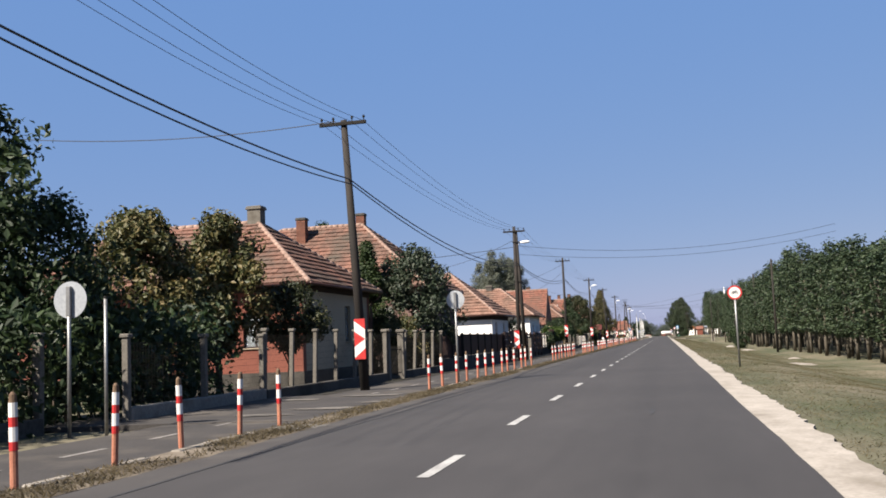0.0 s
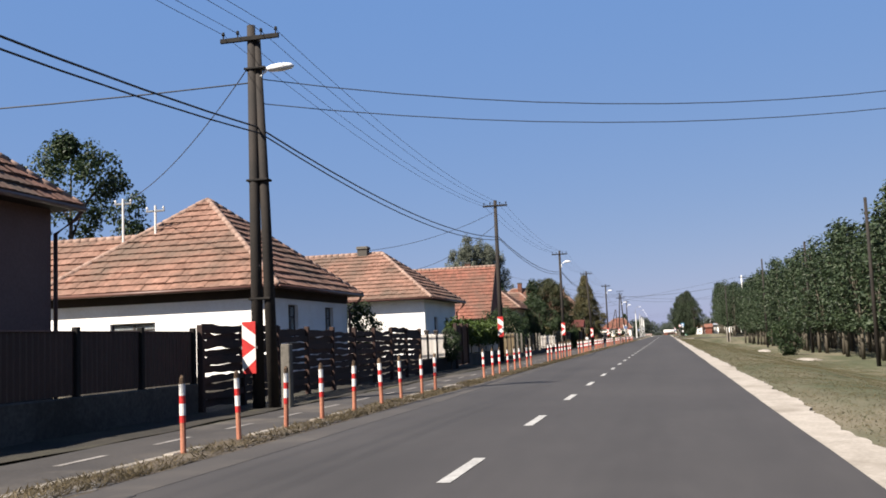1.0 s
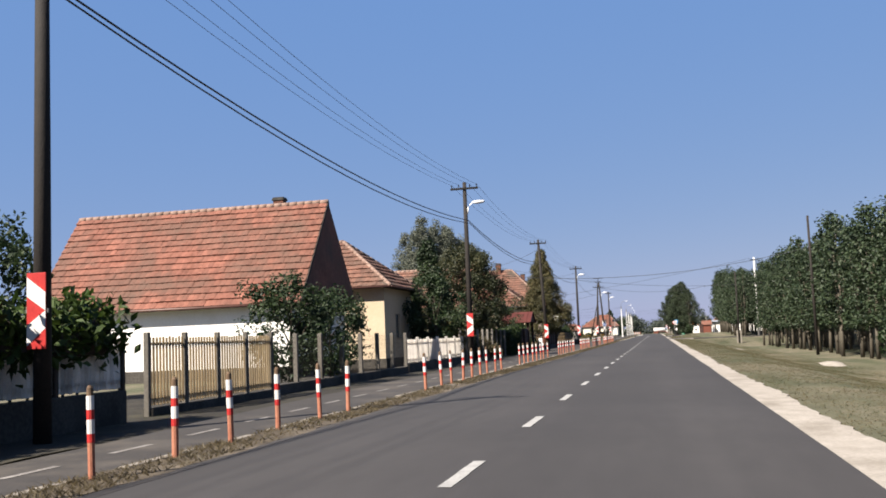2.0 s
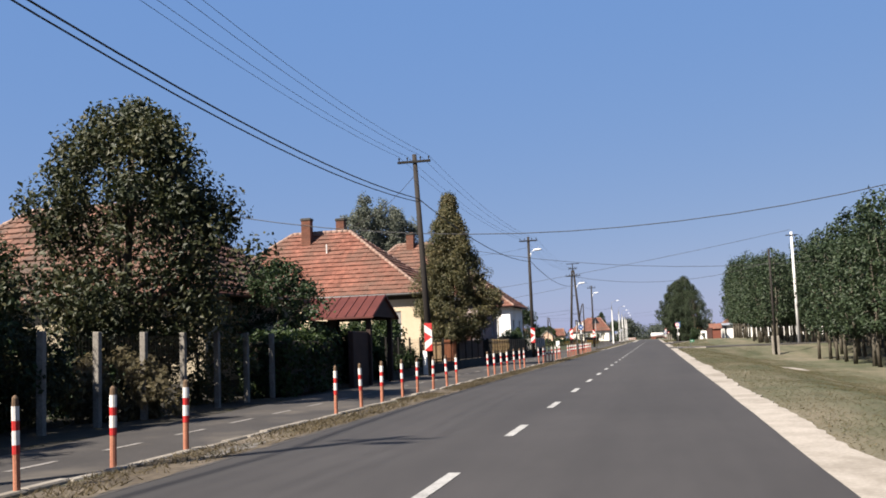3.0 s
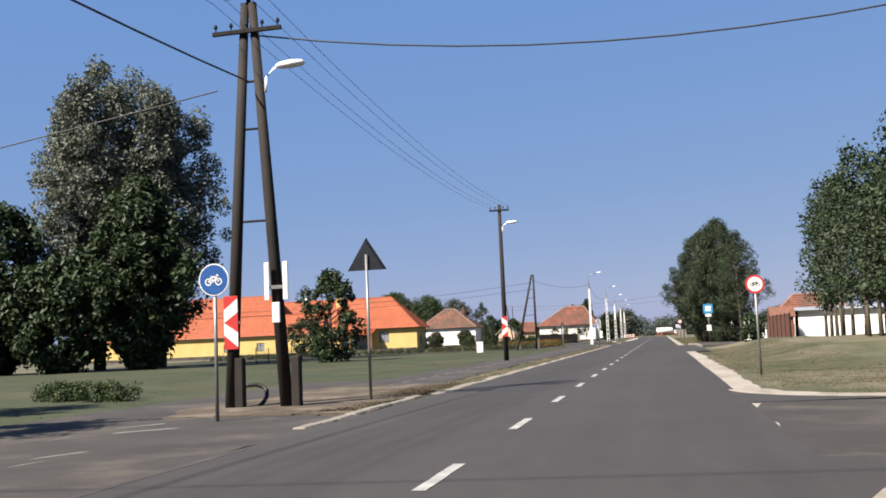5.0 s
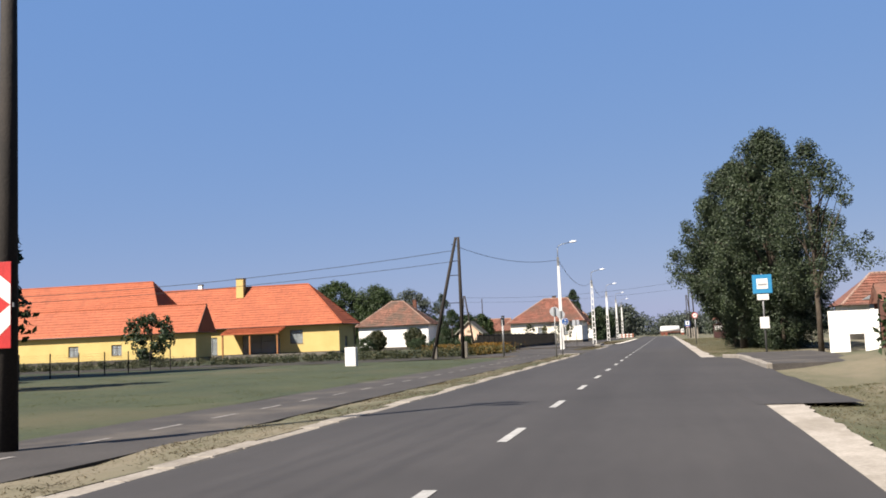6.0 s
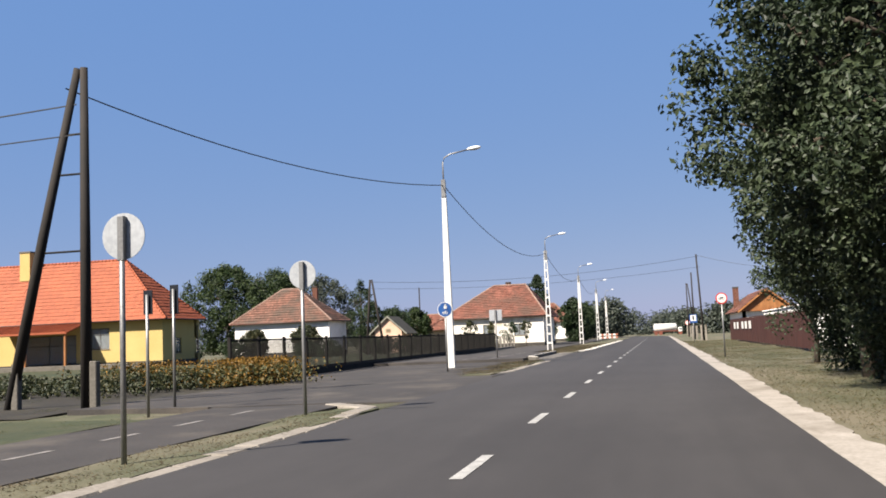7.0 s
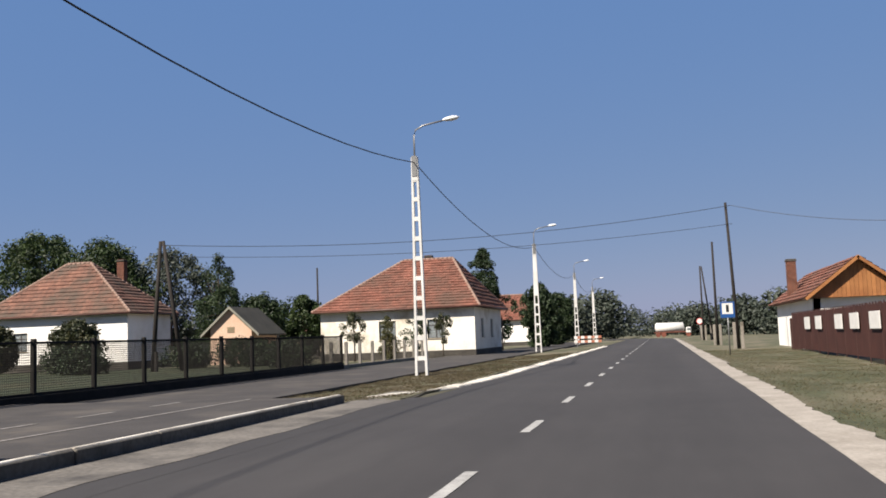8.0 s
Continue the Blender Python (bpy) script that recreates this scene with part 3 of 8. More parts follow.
def window(root, m, a, b, lo, hi, frame_mat, style, sunk=0.12):
    """A window in the hole of a wall panel placed by m: frame with panes, a sill, or a roller shutter let down."""
    g = Geo()
    t = 0.06
    g.box(a, b, sunk, sunk + 0.06, lo, lo + t, 0.008, m).box(a, b, sunk, sunk + 0.06, hi - t, hi, 0.008, m)
    g.box(a, a + t, sunk, sunk + 0.06, lo + t, hi - t, 0.008, m).box(b - t, b, sunk, sunk + 0.06, lo + t, hi - t, 0.008, m)
    c = (a + b) / 2
    g.box(c - 0.035, c + 0.035, sunk - 0.005, sunk + 0.055, lo + t, hi - t, 0.008, m)
    bar = lo + (hi - lo) * 0.68
    g.box(a + t, c - 0.035, sunk, sunk + 0.05, bar - 0.025, bar + 0.025, 0.006, m).box(c + 0.035, b - t, sunk, sunk + 0.05, bar - 0.025, bar + 0.025, 0.006, m)
    w = g.ob("window", frame_mat, root)
    for x0, x1 in ((a + t, c - 0.035), (c + 0.035, b - t)):
        Geo().box(x0, x1, sunk + 0.02, sunk + 0.03, lo + t, bar - 0.025, m=m).ob("pane", "glass", w, "dark window glass")
        Geo().box(x0, x1, sunk + 0.02, sunk + 0.03, bar + 0.025, hi - t, m=m).ob("pane", "glass", w, "dark window glass")
    Geo().box(a - 0.06, b + 0.06, -0.07, sunk, lo - 0.05, lo - 0.004, 0.01, m).ob("sill", "grey_wall", w)
    if style in ("shutter", "half"):
        g = Geo()
        end = lo + t if style == "shutter" else lo + (hi - lo) * 0.55
        z = hi - 0.02
        while z > end + 0.045:
            g.box(a + 0.02, b - 0.02, sunk - 0.06, sunk - 0.035, z - 0.048, z, 0.008, m)
            z -= 0.05
        tagged(g.ob("shutter", "shutter", w, "roller shutter let down"), kind="stuff")
    return w


TILE_W, TILE_L = 0.26, 0.42


def tiles(g, e0, e1, t0, t1, rnd, lift=0.03, roof=None, mat=None, cols=12, courses=8):
    """Courses of overlapping clay tiles on the slope between the eave e0-e1 and the top t0-t1."""
    e0, e1, t0, t1 = (Vector(p) for p in (e0, e1, t0, t1))
    along = (e1 - e0).normalized()
    up = t0 - e0
    up = (up - along * up.dot(along))
    height = up.length
    up = up.normalized()
    nor = along.cross(up).normalized()
    if nor.z < 0:
        nor = -nor
    rows = max(2, round(height / TILE_L))
    one = None
    step = height / rows
    for r in range(rows):
        f, f2 = r / rows, min(1, (r + 1.15) / rows)
        a0, a1 = e0.lerp(t0, f), e1.lerp(t1, f)
        b0, b1 = e0.lerp(t0, f2), e1.lerp(t1, f2)
        s0 = min((a0 - e0).dot(along), (b0 - e0).dot(along)) if r else 0
        lo0, lo1 = (a0 - e0).dot(along), (a1 - e0).dot(along)
        if lo1 - lo0 < 0.15:
            continue
        n = max(1, round((lo1 - lo0) / TILE_W))
        w = (lo1 - lo0) / n
        shift = 0.5 * (r % 2)
        for i in range(n + (1 if shift else 0)):
            x0 = max(lo0, lo0 + (i - shift) * w)
            x1 = min(lo1, lo0 + (i + 1 - shift) * w)
            if x1 - x0 < 0.03:
                continue
            hi0, hi1 = (b0 - e0).dot(along), (b1 - e0).dot(along)
            k = rnd.uniform(-0.012, 0.016) + 0.02 * noise.noise((x0 * 0.5, r * 0.7, lo1))
            base = e0 + up * (f * height - 0.02)
            top = e0 + up * (f2 * height)
            y0, y1 = max(x0, hi0), min(x1, hi1)
            if y1 < y0:
                y0 = y1 = (max(hi0, min(hi1, (x0 + x1) / 2)))
            mid0, mid1 = (x0 + x1) / 2, (y0 + y1) / 2
            q = 0.012
            h0, h1 = lift + (0.03 if mat == "tile_new" else 0.06) + k, lift - 0.012 + k
            vs = [base + along * x0 + nor * h0, base + along * mid0 + nor * (h0 + q), base + along * (x1 - 0.006) + nor * h0,
                  top + along * y0 + nor * h1, top + along * mid1 + nor * (h1 + q), top + along * (y1 - 0.004) + nor * h1,
                  base + along * x0 + nor * (h0 - 0.075), base + along * mid0 + nor * (h0 - 0.065), base + along * (x1 - 0.006) + nor * (h0 - 0.075)]
            fs = [(0, 1, 4, 3), (1, 2, 5, 4), (6, 7, 1, 0), (7, 8, 2, 1)]
            whole = abs(x1 - x0 - w) < 0.01 and abs(y0 - x0) < 0.001 and abs(y1 - x1) < 0.001
            if roof is None or not whole or r >= courses or i < n - cols:
                g.mesh(vs, fs)
                continue
            # the nearest tiles are pieces of their own on one shared mesh for each course width
            if one is None or abs(one[1] - w) > 0.002:
                me = bpy.data.meshes.new("roof_tile")
                me.from_pydata([PLAN @ (q - vs[0]) for q in vs], [], fs)
                me.materials.append(M[mat])
                one = (me, w)
            o = new("roof_tile", one[0])
            o.parent = roof
            o.location = PLAN @ (vs[0] - BASE[roof])


def caps(g, a, b, r=0.125, piece=0.38):
    """Half-round ridge tiles from a to b."""
    a, b = Vector(a), Vector(b)
    n = max(1, round((b - a).length / piece))
    for i in range(n):
        p, q = a.lerp(b, i / n), a.lerp(b, min(1, (i + 1.12) / n))
        g.tube([p, q], [r * 1.08, r * 0.92], 7)


def chimney(root, x, y, z0, z1, w, mat="brick"):
    g = Geo()
    rows = round((z1 - z0) / 0.08)
    body = Geo().box(x - w / 2 + 0.012, x + w / 2 - 0.012, y - w / 2 + 0.012, y + w / 2 - 0.012, z0, z1 - 0.02).ob("chimney", "mortar" if mat == "brick" else mat, root, "brick chimney stack" if mat == "brick" else "rendered chimney stack")
    if mat == "brick":
        for r in range(rows):
            z = z0 + r * 0.08
            n = 2 if r % 2 else 3
            for side in range(4):
                for i in range(n):
                    a, b = -w / 2 + w * i / n + 0.006, -w / 2 + w * (i + 1) / n - 0.006
                    m = Matrix.Translation((x, y, 0)) @ Matrix.Rotation(side * math.pi / 2, 4, "Z")
                    g.box(a, b, -w / 2, -w / 2 + 0.03, z, z + 0.068, m=m)
        tagged(g.ob("brickwork", "brick", body), kind="stuff")
    c = Geo()
    c.box(x - w / 2 - 0.05, x + w / 2 + 0.05, y - w / 2 - 0.05, y + w / 2 + 0.05, z1 - 0.16, z1 - 0.06, 0.015).box(x - w / 2 - 0.02, x + w / 2 + 0.02, y - w / 2 - 0.02, y + w / 2 + 0.02, z1 - 0.06, z1, 0.015)
    c.ob("chimney_cap", "plinth" if mat == "brick" else "concrete", body, "sooty chimney cap")


def house(name, label, y0, y1, xe, deep, ze, zr, inset, wall_mat, tile_mat, front=(), side=(), chimneys=(), over=0.5, side_mat=None, frame="frame_dark", gable=False, rear_inset=None, turn=0.0, hidden_tiles=True, pipes=True, band=None, gutter_mat="gutter"):
    """A single-storey house, its ridge square to the road (x) and its near long side towards -y. y0, y1, xe: the eaves;
    ze, zr: heights of eaves and ridge; inset: how far the ridge's end lies behind the front eave (a hip), 0 for a gable."""
    root = empty("house", (xe, (y0 + y1) / 2, -0.1), label, "house")
    root.name = name
    rnd = random.Random(int(y0 * 10) + 7)
    ym, xb = (y0 + y1) / 2, xe - deep
    ri = inset if rear_inset is None else rear_inset
    slope = (zr - ze) / ((y1 - y0) / 2)
    wx0, wx1, wy0, wy1 = xb + over, xe - over, y0 + over, y1 - over
    zt = ze + 0.02
    thick = 0.38
    # walls, with openings
    sm = side_mat or wall_mat
    g = Geo()
    holes = [(c - w / 2, c + w / 2, lo, lo + h) for c, w, lo, h, *_ in front]
    mf = panel(g, Vector((wx1, wy0 + thick, 0)), Vector((0, 1, 0)), wy1 - wy0 - 2 * thick, -0.15, zt, thick, [(a - wy0 - thick, b - wy0 - thick, lo, hi) for a, b, lo, hi in holes])
    g.ob("wall", wall_mat, root)
    for (c, w, lo, h, style), (a, b, l2, h2) in zip(front, holes):
        window(root, mf, a - wy0 - thick, b - wy0 - thick, l2, h2, frame, style)
    g = Geo()
    sh = [(wx1 - c - w / 2, wx1 - c + w / 2, lo, lo + h) for c, w, lo, h, *_ in side]
    # the near side runs from the back to the front
    L = wx1 - wx0
    ms = panel(g, Vector((wx0, wy0, 0)), Vector((1, 0, 0)), L, -0.15, zt, thick, [(L - b, L - a, lo, hi) for a, b, lo, hi in sh])
    g.ob("wall", sm, root)
    for (c, w, lo, h, style), (a, b, l2, h2) in zip(side, sh):
        window(root, ms, L - b, L - a, l2, h2, frame, style)
    g = Geo()
    panel(g, Vector((wx1, wy1, 0)), Vector((-1, 0, 0)), L, -0.15, zt, thick, [])
    g.ob("wall", sm, root)
    g = Geo()
    panel(g, Vector((wx0, wy1 - thick, 0)), Vector((0, -1, 0)), wy1 - wy0 - 2 * thick, -0.15, zt, thick, [])
    g.ob("wall", sm, root)
    # plinth and eaves
    g = Geo().box(wx0 - 0.03, wx1 + 0.03, wy0 - 0.03, wy1 + 0.03, -0.2, 0.42)
    g.ob("plinth", "plinth", root)
    Geo().box(xb + 0.06, xe - 0.06, y0 + 0.06, y1 - 0.06, ze - 0.06, ze - 0.005).ob("soffit", "eave", root)
    # dark band under the soffit: stained boards that also carry the eaves' painted shadow
    if band:
        for q in (-1, 1):
            yb = wy0 - 0.02 if q < 0 else wy1 + 0.02
            Geo().box(wx0, wx1, yb - 0.02, yb + 0.02, ze - 0.06 - band, ze - 0.064).ob("eave_board", "eave", root)
        Geo().box(wx1, wx1 + 0.03, wy0 - 0.04, wy1 + 0.04, ze - 0.06 - band, ze - 0.064).ob("eave_board", "eave", root)
    # roof deck
    a, b, c, d = (xe, y0, ze), (xe, y1, ze), (xb, y1, ze), (xb, y0, ze)
    p, q = (xe - inset, ym, zr), (xb + ri, ym, zr)
    g = Geo()
    g.mesh([a, b, c, d, p, q], [(0, 1, 4), (1, 2, 5, 4), (2, 3, 5), (3, 0, 4, 5), (0, 3, 2, 1)])
    roof = g.ob("roof", tile_mat, root)
    g = Geo()
    near = roof if y0 < 260 else None
    tiles(g, d, a, q, p, rnd, roof=near, mat=tile_mat)
    tagged(g.ob("roof_tiles", tile_mat, roof, fix=False), kind="stuff")
    if not gable:
        g = Geo()
        tiles(g, a, b, p, p, rnd, roof=near, mat=tile_mat, cols=40, courses=3)
        o = g.ob("roof_tiles", tile_mat, roof, fix=False)
        tagged(o, kind="stuff")
    g = Geo()
    if gable:
        g2 = Geo().face((wx1 + 0.1, wy0 - 0.2, ze + 0.1), (wx1 + 0.1, wy1 + 0.2, ze + 0.1), (wx1 + 0.1, ym, zr - 0.35))
        n = 14
        for i in range(n):
            f0, f1 = i / n, (i + 0.93) / n
            ya, yb = wy0 + (wy1 - wy0) * f0, wy0 + (wy1 - wy0) * f1
            za = lambda yy: ze + 0.1 + (zr - ze - 0.45) * (1 - abs(yy - ym) / ((wy1 - wy0) / 2))
            g2.prism([(wx1 + 0.1, ze + 0.08), (wx1 + 0.13, ze + 0.08), (wx1 + 0.13, min(za(ya), za(yb))), (wx1 + 0.1, min(za(ya), za(yb)))], ya, yb)
        g2.ob("gable_boards", "brown_board", root)
        Geo().box(-0.03, 0.03, 0, math.hypot(ym - y0, zr - ze), -0.12, 0.05, m=Matrix.Translation((xe, y0, ze)) @ Matrix.Rotation(math.atan2(zr - ze, ym - y0), 4, "X")).ob("barge_board", "eave", root)
    for s, t in ([] if gable else [(a, p), (b, p)]) + ([(d, q)] if ri else []) + [(p, q)]:
        caps(g, s, t)
    g.ob("ridge_tiles", "ridge" if tile_mat != "tile_new" else "tile_new", roof, "row of half-round ridge tiles", smooth=True)
    # gutters with a downpipe at the front corner
    g = Geo()
    for s, t in ((d, a), (a, b)):
        s, t = Vector(s), Vector(t)
        off = Vector((0, -0.05, -0.03)) if s.y == t.y else Vector((0.05, 0, -0.03))
        g.tube([s + off, t + off], [0.065, 0.065], 8)
    gut = g.ob("gutter", gutter_mat, root, smooth=True)
    if pipes:
        Geo().tube([(xe, y1 + 0.0, ze - 0.05), (xe - 0.1, y1 - 0.1, ze - 0.25), (wx1 + 0.08, wy1 + 0.06, ze - 0.6), (wx1 + 0.08, wy1 + 0.06, 0.1)], [0.05] * 4, 8).ob("downpipe", "gutter", root, smooth=True)
    for x, y, z1, w, cm in chimneys:
        z0 = ze + (zr - ze) * max(0, 1 - abs(y - ym) / ((y1 - y0) / 2)) - 0.5
        chimney(root, x, y, z0, z1, w, cm)
    return root


house("house", "grey rendered house with red side wall and tiled hip roof", 39.2, 50.0, -13.0, 15, 3.85, 7.0, 4.2, "grey_wall", "tile_old",
      front=[(45.9, 0.85, 1.55, 1.55, "glass"), (47.6, 0.85, 1.55, 1.55, "glass")], side=[(-15.5, 1.0, 1.4, 1.4, "glass")], side_mat="red_wall", chimneys=[(-17.3, 44.7, 7.75, 0.65, "concrete")], band=0.2)
house("house", "dusty pink house with weathered tile hip roof and shutters", 59.3, 70.6, -12.8, 16, 4.6, 9.0, 5.3, "pink_wall", "tile_old",
      front=[(62.0, 1.3, 1.9, 1.6, "shutter"), (67.3, 1.3, 1.9, 1.6, "half")], side=[(-15.6, 1.3, 1.9, 1.6, "shutter")], chimneys=[(-18.2, 65.2, 9.75, 0.55, "brick"), (-21.7, 63.7, 9.55, 0.6, "brick")], frame="frame_white")
house("house", "white limewashed house with pale tile hip roof", 81.5, 91.3, -12.2, 9.3, 3.3, 6.97, 4.6, "white_wall", "tile_pale",
      front=[(84.3, 1.0, 1.45, 1.3, "glass"), (88.4, 1.0, 1.45, 1.3, "glass")], side=[(-17.7, 1.7, 1.55, 0.75, "glass")], band=0.3)
house("house", "lower rear wing of a white house with pale tile roof", 84.3, 91.0, -16.6, 17, 3.2, 5.9, 2.6, "white_wall", "tile_pale", rear_inset=0, band=0.3, pipes=False)
house("house", "white house with tiled hip roof and small windows", 103.9, 113.4, -12.0, 16, 3.6, 6.5, 3.9, "white_wall", "tile_pale",
      front=[(107.2, 0.9, 1.4, 1.25, "glass"), (110.3, 0.9, 1.4, 1.25, "glass")], chimneys=[(-17.0, 108.6, 6.95, 0.6, "plinth")])
house("house", "white house with steep red tile gable roof", 140.4, 149.2, -14.8, 13, 3.1, 7.9, 0, "white_wall", "tile_red", gable=True, rear_inset=0,
      front=[(144.0, 1.0, 1.3, 1.3, "glass")], chimneys=[(-17.5, 145.6, 8.4, 0.5, "brick")])
house("house", "cream house with faded hip roof behind shrubs", 151.5, 159.0, -13.6, 12, 4.2, 7.0, 3.6, "cream_wall", "tile_old", front=[(155, 1.1, 1.5, 1.3, "glass")])
house("house", "low house with brown tile roof and white-capped chimney", 163.0, 171.0, -17.5, 13, 2.9, 5.4, 3.6, "cream_wall", "tile_old", chimneys=[(-21.5, 167, 6.2, 0.5, "white_wall")])
house("house", "grey house with mossy tile roof and deep eaves", 176.8, 187.0, -13.2, 14, 3.2, 6.9, 4.4, "grey_wall", "tile_old", front=[(180.5, 1.1, 1.3, 1.3, "glass"), (184, 1.1, 1.3, 1.3, "glass")])
house("house", "cream house with red tile hip roof and two chimneys", 206.8, 216.8, -12.8, 15.8, 4.35, 8.8, 6.0, "cream_wall", "tile_red",
      front=[(209.6, 1.2, 1.6, 1.5, "glass"), (214, 1.2, 1.6, 1.5, "glass")], side=[(-15.1, 1.25, 1.75, 1.6, "half")], chimneys=[(-21.4, 211, 9.7, 0.6, "brick"), (-19.7, 213, 9.8, 0.55, "brick")], frame="frame_white", band=0.25, gutter_mat="pale_gutter")
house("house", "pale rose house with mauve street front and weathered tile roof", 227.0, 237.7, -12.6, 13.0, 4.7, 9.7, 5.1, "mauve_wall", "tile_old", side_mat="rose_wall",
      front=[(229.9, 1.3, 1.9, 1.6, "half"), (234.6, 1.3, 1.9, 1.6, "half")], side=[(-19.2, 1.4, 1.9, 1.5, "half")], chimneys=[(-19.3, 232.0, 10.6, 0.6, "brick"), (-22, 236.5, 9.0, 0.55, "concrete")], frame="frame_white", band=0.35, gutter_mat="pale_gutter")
house("house", "lower rear wing of a pale rose house with tile roof", 227.6, 237.1, -18.0, 17, 4.64, 8.1, 3.0, "rose_wall", "tile_old", rear_inset=0, band=0.35, pipes=False)
house("house", "white house with red tile hip roof and brick chimney", 246.9, 257.6, -12.8, 17, 4.67, 9.4, 6.3, "white_wall", "tile_red",
      front=[(249.9, 1.3, 1.75, 1.65, "shutter"), (254.6, 1.3, 1.75, 1.65, "shutter")], side=[(-16.4, 1.3, 1.75, 1.6, "shutter")], chimneys=[(-18.7, 252.3, 10.3, 0.6, "brick")])


def roof_mast(x, y, z0, z1, arm=True):
    root = empty("roof_mast", (x, y, z0), "pale steel service mast standing on a tile roof", "mast")
    Geo().tube([(x, y, z0 - 0.3), (x, y, z1)], [0.05, 0.045], 8).ob("mast", "white_pole", root)
    if arm:
        Geo().box(x - 0.38, x + 0.38, y - 0.03, y + 0.03, z1 - 0.24, z1 - 0.17, 0.01).ob("crossarm", "steel", root)
        for s in (-0.33, 0.33, 0.0):
            Geo().tube([(x + s, y, z1 - 0.17), (x + s, y, z1 - 0.1), (x + s, y, z1 - 0.04)], [0.02, 0.05, 0.03], 8).ob("insulator", "white_pole", root)
    return root


roof_mast(-18.07, 84.5, 4.45, 6.66)
roof_mast(-20.43, 86.4, 5.81, 7.32)
roof_mast(-19.8, 210.0, 5.9, 7.85, False)
# gas pipes on the pale rose house
pipes = empty("gas_pipe", (-14.5, 227.4, 1.6), "thin grey gas pipes running along a house wall", "pipe")
for a, b in (((-17.2, 227.44, 4.0), (-14.5, 227.44, 4.0)), ((-14.5, 227.44, 4.0), (-14.5, 227.44, 1.0)), ((-15.0, 227.42, 1.0), (-15.0, 227.42, 2.45)), ((-15.0, 227.42, 2.45), (-14.5, 227.42, 2.45)), ((-13.5, 227.44, 1.0), (-13.5, 227.44, 2.82)), ((-13.5, 227.44, 2.82), (-13.05, 227.44, 2.82)), ((-13.05, 227.44, 2.82), (-13.05, 229.0, 2.82))):
    Geo().tube([a, b], [0.03, 0.03], 8).ob("pipe", "shutter", pipes, smooth=True)
Geo().box(-14.2, -13.75, 227.3, 227.47, 1.4, 1.95, 0.02).ob("meter", "gutter", pipes, "brown gas meter box")

# ---- street furniture ----
M["tan_top"] = material("bare_ochre_wood", (0.1, 0.06, 0.035), (0.17, 0.11, 0.065), 0.85, 6, 60, 0.3)
def marker_post():
    root = empty("marker_post", (0, 0, 0), "orange and white banded steel marker post beside the road", "marker post", "marker posts along the verge")
    r = 0.041
    Geo().tube([(0, 0, -0.08), (0, 0, 0.4)], [r, r], 10).ob("post", "rust_orange", root, smooth=False)
    for z0, z1, mat, nm in ((0.4, 0.49, "red_paint", "red_band"), (0.49, 0.635, "white_paint", "white_band"), (0.635, 0.735, "red_paint", "red_band"), (0.735, 0.88, "white_paint", "white_band")):
        Geo().tube([(0, 0, z0), (0, 0, z1)], [r + 0.003, r + 0.003], 10).ob(nm, mat, root)
    Geo().tube([(0, 0, 0.88), (0, 0, 0.96), (0, 0, 0.99)], [r, r * 0.9, r * 0.4], 10).ob("cap", "tan_top", root, "bare weathered top")
    return root


POST_ROWS = ((9.9, 17.4), (29.3, 52.5), (61.6, 76.6), (84.0, 97.1), (103.9, 117.4), (125, 140), (146.4, 160.1), (167.3, 181.3), (187.8, 199.9), (207.2, 221.0), (226.9, 255.6))
first = None
rnd = random.Random(4)
for a, b in POST_ROWS:
    n = round((b - a) / 1.95)
    for i in range(n + 1):
        y = a + (b - a) * i / n + rnd.uniform(-0.08, 0.08)
        x = -6.18 + 0.18 * sway(54, 62, y) - 0.45 * sway(110, 160, y) + 0.06 * sway(221, 227, y) + rnd.uniform(-0.04, 0.04)
        m = spot(x, y, -0.02, rnd.uniform(-1.6, 1.6), rnd.uniform(-1.6, 1.6), rnd.uniform(0, 360))
        if first is None:
            first = marker_post()
            first.matrix_basis = m
        else:
            copy_thing(first, m)


def lamp(root, x, y, z, reach=0.42):
    """A street lamp on a bent arm reaching over the verge."""
    g = Geo().tube([(x + 0.12, y, z - 0.35), (x + 0.14, y, z), (x + 0.3, y, z + 0.16), (x + reach, y, z + 0.24)], [0.03] * 4, 8)
    arm = g.ob("lamp_arm", "lamp_white", root, smooth=True)
    g = Geo()
    k = [(0, 0.06), (0.12, 0.12), (0.38, 0.145), (0.62, 0.105), (0.7, 0.02)]
    rings = []
    for d, r in k:
        ring = []
        for j in range(10):
            a = 2 * math.pi * j / 10
            ring.append((x + reach + d - 0.05, y + r * 1.15 * math.cos(a), z + 0.24 + 0.03 * d + max(-0.6 * r, r * 0.7 * math.sin(a))))
        rings += ring
    fs = [(i * 10 + j, i * 10 + (j + 1) % 10, (i + 1) * 10 + (j + 1) % 10, (i + 1) * 10 + j) for i in range(len(k) - 1) for j in range(10)]
    g.mesh(rings, fs + [tuple(range(10)), tuple(range(40, 50))])
    g.ob("lamp_head", "lamp_white", root, "white street lamp head", smooth=True)


